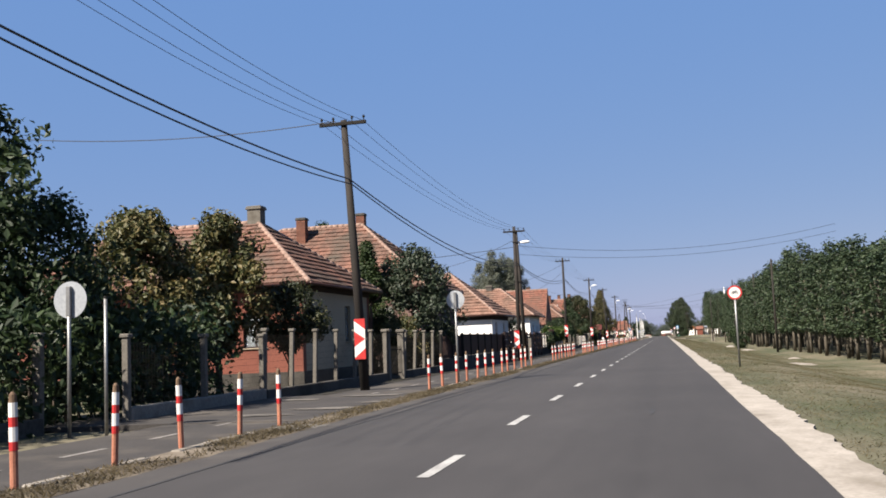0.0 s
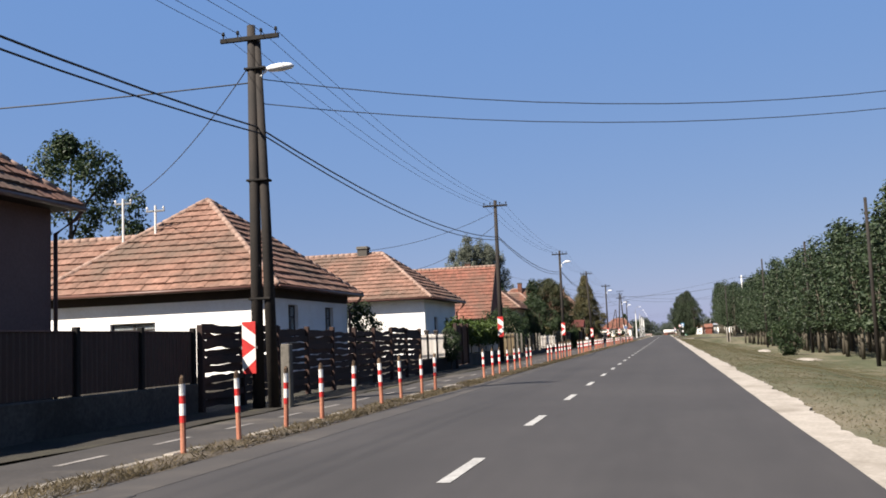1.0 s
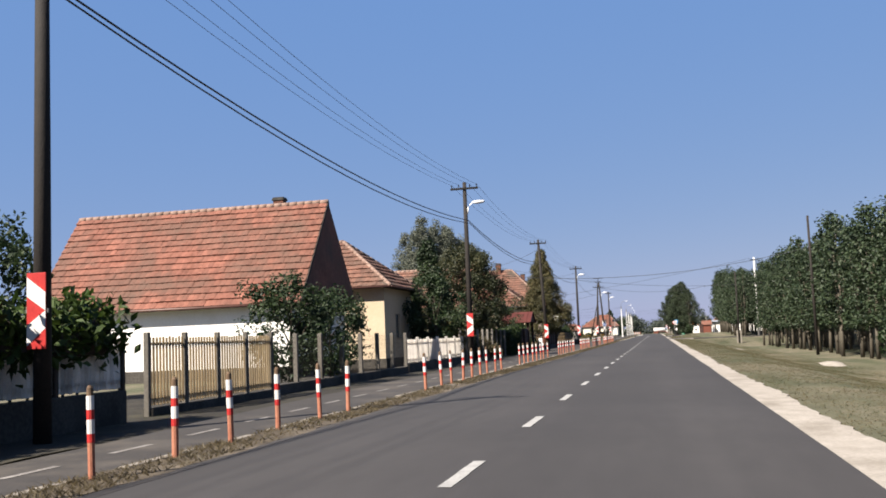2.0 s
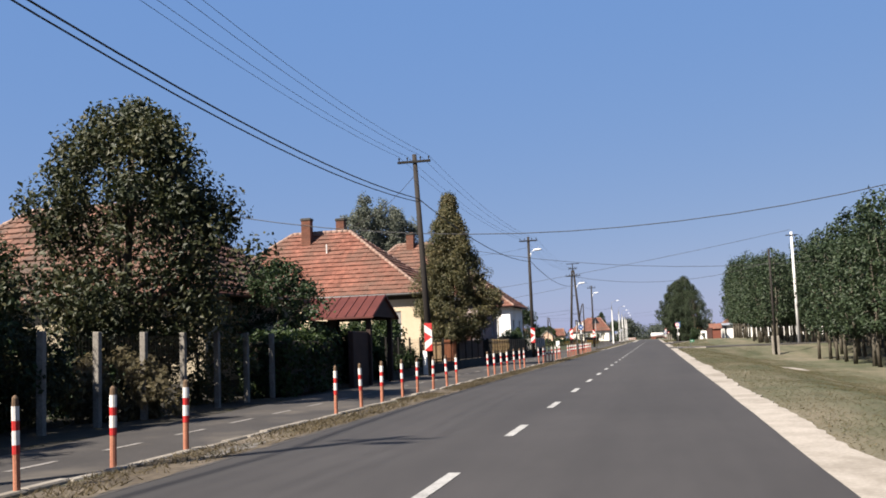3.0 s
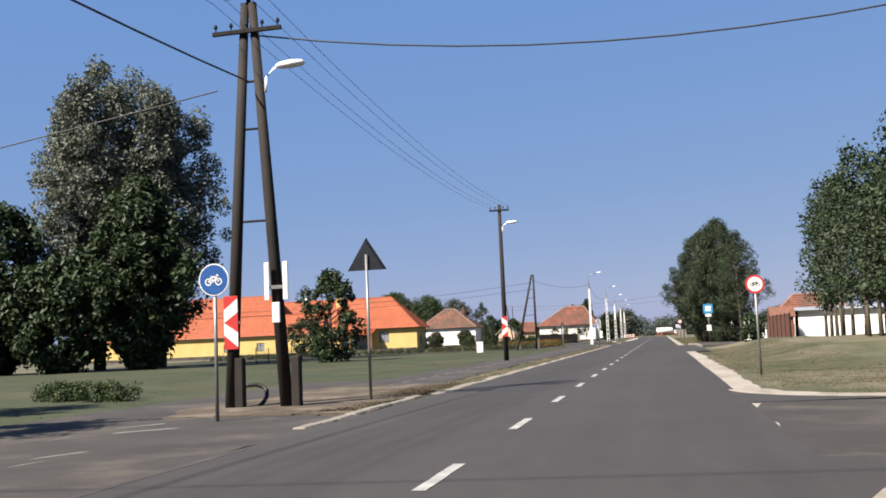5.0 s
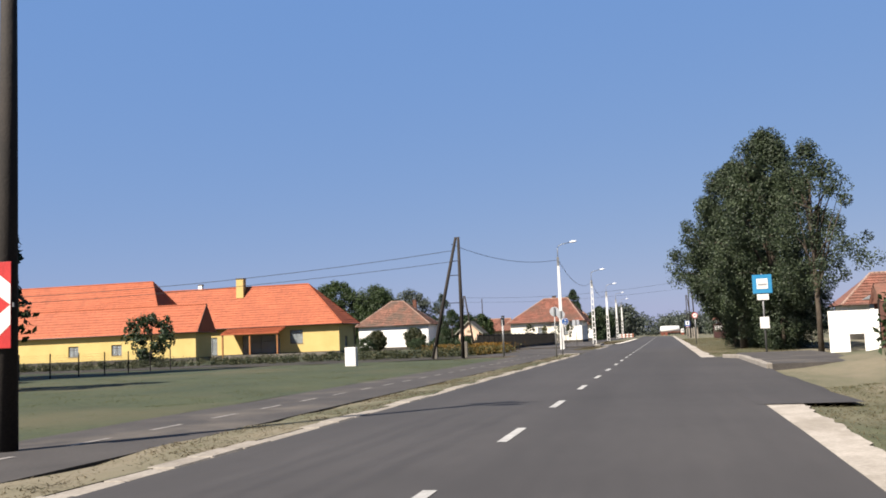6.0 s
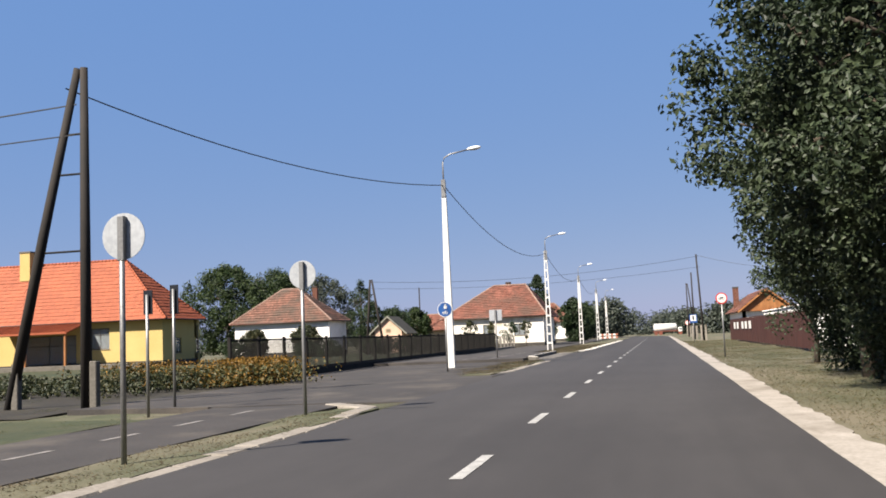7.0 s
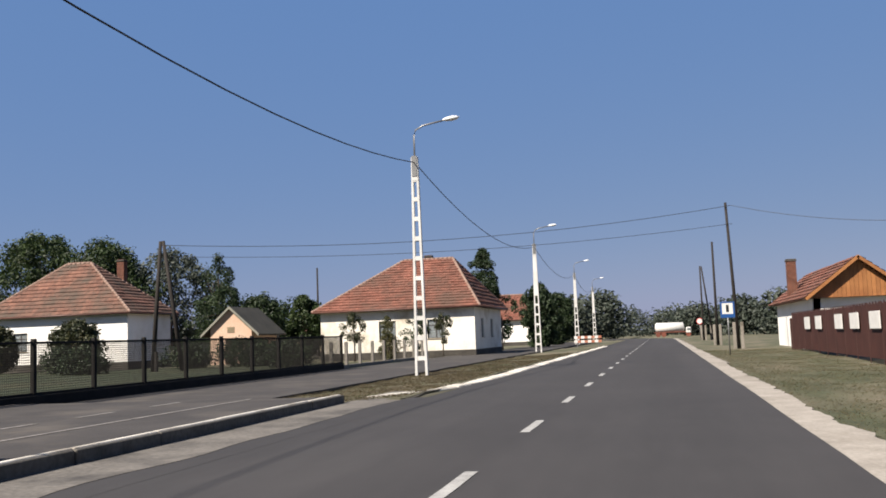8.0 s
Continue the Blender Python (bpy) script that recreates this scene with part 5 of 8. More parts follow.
patch_sheet("platform", 3.05, 6.3, 334, 351, 0.14, "platform", "paved bus stop platform", "pavement", edge=0.02, depth=0.4)
patch_sheet("verge", -6.9, -5.62, 276, 371, 0.03, "grass", "dry grass strip between kerb and cycle path", "verge", lift=land, step=0.7, edge=0.15, depth=0.12)
patch_sheet("verge", -9.7, -5.8, 387.0, 404, 0.045, "grass", "dry grass island around a lamp pole", "verge", lift=land, step=0.7, edge=0.12, depth=0.3, tip=(385.5, 394.0))
patch_sheet("verge", -9.6, -5.8, 423.2, 500, 0.045, "grass", "dry grass strip along the road", "verge", lift=land, step=0.9, edge=0.2, depth=0.3)
# concrete edging slabs lying between marker posts and asphalt
rnd = random.Random(77)
edging = empty("edging", (-6.4, 30, 0), "broken flush concrete edging along the cycle path", "kerb", kind="structure")
for a, b in ((5, 18), (29, 256.4)):
    y = a
    while y < b:
        L = rnd.uniform(0.7, 1.1)
        if rnd.random() < (0.75 if y < 140 else 0.95):
            x = path_right(y) + 0.06 + rnd.uniform(-0.04, 0.04)
            Geo().box(x - 0.08, x + 0.08, y, y + L, -0.2, 0.012 + rnd.uniform(-0.014, 0.014), 0.02).ob("kerb_stone", "pale_edge", edging)
        y += L + 0.02
for y, x, w, L in ((17.0, -5.7, 0.9, 1.3), (22.0, -6.8, 1.7, 0.9), (24.0, -6.0, 1.3, 0.9), (27.2, -7.3, 1.6, 1.1), (20.3, -7.6, 1.2, 0.7), (26.0, -9.0, 1.4, 0.8), (29.3, -5.6, 0.45, 2.2), (43.5, -5.55, 0.3, 1.8), (58, -5.6, 0.4, 2.5), (66, -5.55, 0.3, 1.6), (98, -5.6, 0.35, 2.4), (160, -5.7, 0.4, 3.0), (185, -5.65, 0.3, 2.6), (205, -5.65, 0.35, 2.0), (224, -5.65, 0.35, 2.6)):
    g = Geo()
    n = 48
    w, L = w * 0.5, L * 0.75
    ring = []
    for i in range(n):
        a = 2 * math.pi * i / n
        k = 1 + 0.55 * noise.noise((2.2 * math.cos(a) + y, 2.2 * math.sin(a), 0)) + 0.35 * noise.noise((6 * math.cos(a), 6 * math.sin(a) + y, 4))
        ring.append((x + w * k * math.cos(a), y + L / 2 * k * math.sin(a), 0.009))
    g.v = [(x, y, 0.009)] + ring
    g.f = [(0, 1 + i, 1 + (i + 1) % n) for i in range(n)]
    tagged(g.ob("chalky_patch", "pale_dust", fix=False), "patch of pale dust and gravel at the road edge", "gravel patch", kind="structure")
# tar and skid stains on the asphalt; the mark at y 371 paints a sign's shadow
for y, x, w, L in ((18.6, -0.05, 0.05, 0.8), (209.2, -4.05, 0.26, 0.1), (333, -4.4, 0.2, 0.1), (371, -5.0, 0.4, 0.1), (330, -1.0, 0.05, 0.6)):
    g = Geo()
    n = 11
    g.face(*[(x + w * math.cos(2 * math.pi * i / n) * (1 + 0.5 * noise.noise((i * 1.7, y, 0))), y + L * math.sin(2 * math.pi * i / n) * (1 + 0.4 * noise.noise((i * 1.1, y, 4))), 0.005) for i in range(n)])
    tagged(g.ob("tar_patch", "patch", fix=False), "dark asphalt mark, from a set of tar stains and a painted shadow", "road patch", kind="structure")


# ---- cables ----
def cable(a, b, sag, r=0.012, label="thin overhead wire between poles", n=14):
    a, b = Vector(a), Vector(b)
    pts = []
    for i in range(n + 1):
        f = i / n
        p = a.lerp(b, f)
        p.z -= 4 * sag * f * (1 - f)
        pts.append(p)
    o = Geo().tube(pts, [r] * (n + 1), 5, cap=False).ob("overhead_cable", "cable", at=a, fix=False)
    return tagged(o, label, "cable", "overhead cables")


order = [(-8.9, 6.5, 8.4), (-8.93, 31.0, 8.25), (-9.35, 72.5, 8.95), (-9.72, 112.8, 9.46), (-9.75, 153.3, 9.6), (-9.96, 191.9, 9.8), (-9.7, 233.8, 9.85), (-9.03, 271.4, 9.5), (-9.05, 312.4, 9.35)]
for k, (p, q) in enumerate(zip(order, order[1:])):
    for dx in (-0.67, -0.3, 0.3, 0.67):
        cable((p[0] + dx, p[1] - 0.12, p[2] - 0.14), (q[0] + dx, q[1] - 0.12, q[2] - 0.14), 0.6 + 0.05 * dx, 0.007)
    if k < 7:
        lo = {6.5: 6.38, 31.0: 6.36, 72.5: 6.5}
        zp, zq, slack = lo.get(p[1], p[2] - 2.05), lo.get(q[1], q[2] - 2.05), 0.36 if k == 0 else 0.8 if k == 1 else 0.65
        cable((p[0] + 0.13, p[1], zp), (q[0] + 0.13, q[1], zq), slack, 0.022, "thick black twin cable between poles")
        if k < 5:
            cable((p[0] + 0.2, p[1], zp - 0.16), (q[0] + 0.2, q[1], zq - 0.16), slack + 0.08, 0.019, "thick black twin cable between poles")
lamp_line = [(-14.9, 375.2, 8.2)] + [(x, y, t - 0.2) for x, y, t in LAMPS]
for p, q in zip(lamp_line, lamp_line[1:]):
    cable(p, q, 0.66 if p[1] < 380 else 1.28 if p[1] < 400 else 1.15, 0.02, "black cable between lamp poles")
# service cables to houses and over the road
for a, b, s, r in (((-9.3, 72.5, 7.7), (13, 84, 8.8), 1.0, 0.013),
                   ((-9.3, 72.5, 7.1), (13, 84, 8.25), 0.9, 0.012),
                   ((-40, 60, 7.0), (-9.3, 72.5, 7.6), 0.8, 0.018),
                   ((-9.7, 112.8, 9.0), (-16.5, 107.5, 6.6), 0.4, 0.014),
                   ((-9.7, 112.8, 8.2), (-15, 112.0, 5.6), 0.4, 0.014),
                   ((-9.35, 72.5, 8.1), (-20.42, 86.4, 7.17), 0.5, 0.014),
                   ((-20, 195, 8.0), (13, 195, 7.9), 1.75, 0.02)):
    cable(a, b, s, r, "black service cable across the road")
for a, b, s, r in (((-9.2, 31, 8.2), (-24, 31, 9.3), 0.5, 0.014),
                   ((-26, 233.8, 12.1), (13, 233.8, 6.6), 1.75, 0.018),
                   ((-15.1, 252, 6.65), (13, 252, 10.75), 0.22, 0.018),
                   ((-8.6, 271.4, 8.5), (13, 271.4, 9.0), 1.3, 0.02),
                   ((-26, 271.4, 5.0), (-9.68, 271.4, 7.3), 0.02, 0.018),
                   ((-9.7, 233.8, 9.0), (-18, 232, 9.0), 0.5, 0.01),
                   ((-9.8, 191.9, 9.0), (-19, 211, 9.0), 0.6, 0.012)):
    cable(a, b, s, r, "black service cable across the road")
for a, b, s, r in (((-14.6, 375.2, 7.75), (-70, 366, 6.4), 1.2, 0.02),
                   ((-14.6, 375.2, 6.95), (-70, 362, 5.6), 1.0, 0.018),
                   ((4.6, 472.6, 9.2), (-29.8, 460, 7.6), 0.9, 0.018),
                   ((4.6, 472.6, 8.0), (-29.8, 460, 6.9), 0.7, 0.015),
                   ((4.6, 472.6, 9.2), (16, 462, 6.6), 0.5, 0.015)):
    cable(a, b, s, r, "black service cable across the road")


# ---- poles on the far verge ----
def plain_pole(x, y, top, mat="wood_pole", stub=True, r=0.12, lean=0.0, label="dark wooden pole on a concrete stub"):
    z = land(x, y)
    root = empty("utility_pole", (x, y, z), label, "utility pole")
    Geo().tube([(x, y, z - 0.2), (x + lean, y, top)], [r, r * 0.7], 10).ob("pole", mat, root, smooth=True)
    if stub:
        for s in (-1, 1):
            Geo().box(x + s * 0.24 - 0.1, x + s * 0.24 + 0.1, y - 0.1, y + 0.1, z - 0.3, z + 1.7, 0.02).ob("stub", "pale_edge", root)
    return root


plain_pole(10.7, 249.4, 8.9)
w = plain_pole(14.6, 264.2, 11.6, "white_pole", False, 0.17, 0.0, "white concrete pole with a bracket")
Geo().box(14.0, 15.2, 264.0, 264.1, 11.2, 11.3, 0.01).ob("bracket", "iron", w)
plain_pole(11.0, 112, 8.2, stub=False, label="thin grey wooden pole in the grass")
plain_pole(12.0, 147, 8.6, stub=False, label="thin grey wooden pole in the grass")
plain_pole(11.6, 184, 9.6, stub=False, label="thin grey wooden pole in the grass")
plain_pole(4.55, 472.6, 9.4, label="dark wooden pole leaning on a concrete stub", lean=-0.3)
plain_pole(4.2, 492, 8.4)
plain_pole(4.5, 530, 8.6)
plain_pole(5.6, 531, 8.6, lean=-0.9)
plain_pole(16, 462, 6.8, "steel", False, 0.06, label="slim steel mast beside the house")
a_pole(-30.5, -28.5, 460, 7.85, "dark wooden A-shaped pole behind the fence", arms=False, join=0.35)
plain_pole(-34.6, 505, 9.0, stub=False)


# ---- signs ----
def disc(g, x, y, z, r, t=0.012, n=28):
    ring = [(x + r * math.cos(2 * math.pi * i / n), z + r * math.sin(2 * math.pi * i / n)) for i in range(n)]
    return g.prism(ring, y, y + t)


def sign(x, y, kind, top, size=0.3, label="", z0=None):
    """A traffic sign on a steel post; its face, or its back, towards -y."""
    z = -0.08 if z0 is None else z0
    root = empty("traffic_sign", (x, y, z), label, "traffic sign")
    zc = top - size
    Geo().tube([(x, y, z - 0.1), (x, y, top - (0.1 if kind != "tri_back" else 0.3))], [0.035, 0.035], 10).ob("post", "steel", root, smooth=True)
    f = y - 0.05
    if kind == "back":
        disc(Geo(), x, y + 0.04, zc, size).ob("sign_plate", "sign_back", root)
        Geo().box(x - 0.045, x + 0.045, y - 0.04, y + 0.04, zc - 0.3, zc + 0.24, 0.01).ob("bracket", "steel", root)
    elif kind == "tri_back":
        Geo().prism([(x - size * 1.15, zc - size * 0.6), (x + size * 1.15, zc - size * 0.6), (x, zc + size * 1.25)], y + 0.04, y + 0.055).ob("sign_plate", "sign_dark", root, "dark grey triangular sign back")
    elif kind == "no_bikes":
        disc(Geo(), x, f, zc, size).ob("sign_rim", "red_paint", root)
        disc(Geo(), x, f - 0.006, zc, size * 0.78).ob("sign_plate", "white_paint", root)
        bike(root, x, f - 0.012, zc, size * 0.5, "sign_dark")
    elif kind == "blue_bike":
        disc(Geo(), x, f, zc, size).ob("sign_rim", "white_paint", root)
        disc(Geo(), x, f - 0.006, zc, size * 0.93).ob("sign_plate", "sign_blue", root)
        bike(root, x, f - 0.012, zc - size * 0.05, size * 0.55, "white_paint")
    elif kind == "blue_split":
        disc(Geo(), x, f, zc, size).ob("sign_rim", "white_paint", root)
        disc(Geo(), x, f - 0.006, zc, size * 0.93).ob("sign_plate", "sign_blue", root)
        bike(root, x, f - 0.012, zc - size * 0.42, size * 0.36, "white_paint")
        g = Geo()
        disc(g, x + 0.02, f - 0.012, zc + size * 0.62, size * 0.12, 0.006, 12)
        g.prism([(x - 0.03, zc + size * 0.1), (x + 0.07, zc + size * 0.1), (x + 0.09, zc + size * 0.48), (x - 0.04, zc + size * 0.48)], f - 0.012, f - 0.006)
        g.ob("symbol", "white_paint", root)
    elif kind == "round_white":
        disc(Geo(), x, f, zc, size).ob("sign_rim", "red_paint", root)
        disc(Geo(), x, f - 0.006, zc, size * 0.8).ob("sign_plate", "white_paint", root)
    elif kind == "square_blue":
        Geo().box(x - size, x + size, f, f + 0.015, zc - size * 1.3, zc + size, 0.004).ob("sign_plate", "sign_blue", root)
        Geo().box(x - size * 0.75, x + size * 0.75, f - 0.007, f - 0.001, zc - size * 0.75, zc + size * 0.8).ob("symbol_field", "white_paint", root)
        Geo().box(x - size * 0.2, x + size * 0.2, f - 0.014, f - 0.008, zc - size * 0.5, zc + size * 0.55).ob("symbol", "sign_dark", root)
    elif kind == "plates_back":
        for s in (-1, 1):
            Geo().box(x + s * 0.2 - 0.15, x + s * 0.2 + 0.15, y + 0.04, y + 0.055, zc - size, zc + size, 0.004).ob("sign_plate", "sign_back", root)
        Geo().box(x - 0.05, x + 0.05, y - 0.04, y + 0.05, zc - size, zc + size, 0.01).ob("bracket", "steel", root)
    elif kind == "edge_on":
        Geo().box(x - 0.11, x + 0.11, y + 0.04, y + 0.055, zc - size, zc + size, 0.05).ob("sign_plate", "sign_dark", root)
    return root


def bike(root, x, y, z, s, mat):
    """The bicycle symbol: two wheels and a frame."""
    g = Geo()
    for k in (-1, 1):
        n, c = 14, x + k * s * 0.62
        ring = lambda r: [(c + r * math.cos(2 * math.pi * i / n), y, z - s * 0.15 + r * math.sin(2 * math.pi * i / n)) for i in range(n)]
        a, b = ring(s * 0.42), ring(s * 0.3)
        g.mesh(a + b, [(i, (i + 1) % n, n + (i + 1) % n, n + i) for i in range(n)])
    def bar(p, q, w=0.07):
        d = Vector((q[0] - p[0], 0, q[1] - p[1])).normalized()
        e = Vector((-d.z, 0, d.x)) * s * w
        P, Q = Vector((x + p[0] * s, y, z + p[1] * s)), Vector((x + q[0] * s, y, z + q[1] * s))
        g.face(P - e, Q - e, Q + e, P + e)
    for p, q in (((-0.62, -0.15), (-0.3, 0.4)), ((-0.3, 0.4), (0.4, 0.4)), ((0.4, 0.4), (0.62, -0.15)), ((-0.62, -0.15), (0.0, -0.15)), ((0.0, -0.15), (0.4, 0.4)), ((0.0, -0.15), (-0.3, 0.5)), ((0.35, 0.62), (0.62, 0.55))):
        bar(p, q)
    g.ob("symbol", mat, root, fix=False)


sign(-10.0, 17.1, "back", 2.65, 0.33, "round traffic sign seen from behind on a steel post")
sign(-6.28, 34.1, "back", 2.95, 0.3, "round traffic sign seen from behind on a steel post")
sign(-6.8, 243.5, "edge_on", 3.0, 0.22, "narrow dark sign on a slim steel post")
sign(2.85, 41.6, "no_bikes", 2.93, 0.26, "no cycling sign with red rim on a steel post", 0.0)
sign(2.78, 281.6, "no_bikes", 2.82, 0.27, "no cycling sign with red rim on a steel post", 0.0)
sign(2.65, 401.5, "no_bikes", 2.85, 0.26, "no cycling sign with red rim on a steel post", 0.0)
sign(-6.65, 273.0, "tri_back", 3.7, 0.42, "triangular warning sign seen from behind")
sign(-8.0, 267.2, "blue_bike", 2.9, 0.3, "round blue cycle path sign on a steel post")
sign(-8.5, 392.8, "blue_split", 2.75, 0.3, "round blue footpath and cycle path sign")
sign(-8.9, 392.0 + 17.0, "plates_back", 2.75, 0.3, "two grey sign plates seen from behind", 0.1)
sign(-6.35, 362.3, "back", 2.95, 0.28, "round traffic sign seen from behind on a steel post")
sign(-6.7, 369.9, "back", 2.88, 0.265, "round traffic sign seen from behind on a steel post")
sign(-10.9, 371.8, "edge_on", 2.6, 0.26, "small round sign on a steel post")
sign(-11.1, 373.5, "edge_on", 2.8, 0.34, "dark round sign on a steel post")
sign(3.05, 457, "square_blue", 2.6, 0.35, "blue rectangular sign with white symbol field", 0.0)
sign(5.0, 556, "round_white", 2.8, 0.45, "round white sign with red rim", 0.0)


def chevron_board(x, y, z0, h=1.2, w=0.34, flip=False):
    """A red and white arrow board fixed to the pole behind it."""
    root = empty("chevron_board", (x, y, z0), "red and white chevron board on a pole", "traffic sign", "chevron boards on poles")
    Geo().box(x - w / 2, x + w / 2, y, y + 0.02, z0, z0 + h, 0.004).ob("sign_plate", "red_paint", root)
    l, r, yf = x - w / 2 + 0.004, x + w / 2 - 0.004, y - 0.004
    if flip:
        l, r = r, l
    P = lambda u, f: (u, yf, z0 + h * f)
    Geo().mesh([P(l, 0.95), P(l, 0.69), P(r, 0.5), P(r, 0.74), P(r, 0.27), P(l, 0.31), P(l, 0.04)], [(0, 1, 2, 3), (2, 5, 6, 4)]).ob("chevron", "white_paint", root, fix=False)
    Geo().box(x - 0.2, x + 0.2, y + 0.02, y + 0.05, z0 + h * 0.5 - 0.03, z0 + h * 0.5 + 0.03).ob("clamp", "steel", root)
    return root


for k, z in (("a", 0.9), ("b", 0.7), ("c", 1.4), ("d", 1.4), ("e", 1.05), ("f", 1.15), ("h", 1.4)):
    chevron_board(POLES[k][0] + {"a": -0.06, "b": -0.14, "e": -0.06}.get(k, 0.02), POLES[k][1] - 0.21, z)
chevron_board(-9.38, 271.4 - 0.2, 1.3, flip=True)

# bus stop
BX = 4.3
stop = empty("bus_stop_sign", (BX, 350.0, 0.14), "light blue bus stop sign with white panels on a post", "sign")
Geo().tube([(BX, 350.0, 0.0), (BX, 350.0, 3.68)], [0.04, 0.04], 10).ob("post", "steel", stop, smooth=True)
Geo().box(BX - 0.42, BX + 0.42, 349.9, 349.93, 2.78, 3.62, 0.005).ob("sign_plate", "sign_cyan", stop)
Geo().box(BX - 0.24, BX + 0.24, 349.885, 349.895, 2.98, 3.44).ob("symbol_field", "white_paint", stop)
Geo().box(BX - 0.19, BX + 0.19, 349.875, 349.883, 3.14, 3.22).ob("writing", "sign_grey", stop)
Geo().box(BX - 0.25, BX + 0.25, 349.9, 349.93, 2.48, 2.74, 0.005).ob("name_plate", "white_paint", stop)
Geo().box(BX - 0.2, BX + 0.2, 349.88, 349.95, 1.2, 1.72, 0.01).ob("timetable", "white_paint", stop)

board = empty("direction_sign", (3.15, 248.0, 0.0), "small green sign with white letter on a short post", "sign")
Geo().tube([(3.15, 248.0, -0.2), (3.15, 248.0, 0.8)], [0.03, 0.03], 8).ob("post", "steel", board)
Geo().box(3.12, 3.5, 247.92, 247.95, 0.6, 0.84, 0.004).ob("sign_plate", "sign_green", board)
Geo().box(3.2, 3.24, 247.905, 247.915, 0.65, 0.79).ob("writing", "white_paint", board)
Geo().box(3.31, 3.38, 247.905, 247.915, 0.68, 0.76).ob("writing", "white_paint", board)

cabinet = Geo().box(-19.35, -18.65, 362.2, 362.6, -0.15, 1.05, 0.02).ob("utility_cabinet", "white_paint", at=(-19, 362.4, -0.12))
tagged(cabinet, "white utility cabinet standing on the lawn", "cabinet")
Geo().box(-19.28, -18.72, 362.185, 362.198, 0.0, 0.98).ob("cabinet_door", "lamp_white", cabinet)

lone = empty("steel_post", (-9.22, 17.0, -0.1), "bare grey steel post beside the path", "post")
Geo().tube([(-9.22, 17.0, -0.2), (-9.22, 17.0, 2.3)], [0.032, 0.032], 10).ob("tube", "steel", lone, smooth=True)
Geo().tube([(-9.22, 17.0, 2.3), (-9.22, 17.0, 2.34)], [0.038, 0.03], 10).ob("cap", "iron", lone)
# white plates on the foot of the A-shaped pole, and a loop of hose at its base
plates = empty("pole_plates", (-8.3, 271.15, 2.0), "pair of white vertical marker plates on the pole", "sign")
for x in (-8.46, -8.02):
    Geo().box(x - 0.06, x + 0.06, 271.1, 271.14, 2.35, 3.2, 0.01).ob("plate", "white_paint", plates)
Geo().box(-8.34, -8.16, 271.08, 271.14, 1.85, 2.3, 0.01).ob("number_board", "white_paint", plates)
Geo().box(-8.5, -8.0, 271.14, 271.2, 2.6, 2.68, 0.005).ob("clamp", "steel", plates)
hose = Geo().tube([(-9.3 + 0.36 * math.cos(a * 0.45), 272.2 + 0.12 * math.sin(a * 0.9), 0.2 + 0.27 * math.sin(a * 0.45)) for a in range(15)], [0.05] * 15, 8).ob("rubber_hose", "cable", at=(-9.3, 272.2, -0.08), smooth=True)
tagged(hose, "loop of black rubber hose lying by the pole", "hose")
# bare sandy places on the far verge
for i, (x, y, w, L) in enumerate(((8.3, 69.5, 1.6, 2.6), (9.2, 127, 1.8, 3.0), (9.6, 86, 0.9, 1.6), (8.8, 36, 1.6, 2.2), (9.4, 163, 1.3, 3.5), (8.0, 214, 1.5, 3.4))):
    g = Geo()
    n = 18
    w, L = w * 0.5, L * 0.75
    ring = [(x + w * math.cos(2 * math.pi * k / n) * (1 + 0.4 * noise.noise((k * 0.9, y, 0))), y + L * math.sin(2 * math.pi * k / n) * (1 + 0.35 * noise.noise((k * 0.8, y, 4)))) for k in range(n)]
    g.v = [(px, py, land(px, py) + 0.01) for px, py in ring] + [((px + x) / 2, (py + y) / 2, land((px + x) / 2, (py + y) / 2) + 0.09) for px, py in ring] + [(x, y, land(x, y) + 0.12)]
    g.f = [(k, (k + 1) % n, n + (k + 1) % n, n + k) for k in range(n)] + [(n + k, n + (k + 1) % n, 2 * n) for k in range(n)]
    tagged(g.ob("sand_patch", "gravel", fix=False, smooth=True), "bare pale sand heap in the verge grass", "sand", kind="structure")

# painted lines on the platform and dust along its kerb
line = empty("platform_marking", (-9.0, 416, 0.14), "thin white line painted along the platform", "road marking", kind="structure")
for k in range(3):
    dash(-9.0, 406.3 + 5.4 * k, 5.35, 0.1, "path_paint", 0.137).ob("line", "path_paint", line)
    for q in (0.6, 3.4):
        dash(-10.4, 406.3 + 5.4 * k + q, 1.3, 0.11, "path_paint", 0.137).ob("dash", "path_paint", line)
patch_sheet("dust_strip", -6.86, -5.75, 408.5, 427.0, 0.007, "pale_dust", "pale dust gathered along a kerb", "dust", edge=0.25, step=0.6)
patch_sheet("lawn", -60, -15.5, 387.0, 469.0, 0.035, "meadow", "dull green garden lawn behind the fence", "lawn", lift=land, step=2.5)
patch_sheet("pavement", -15.0, -5.9, 385.4, 405.4, -0.013, "path", "worn asphalt pavement in front of the mesh fence", "pavement", edge=0.1)

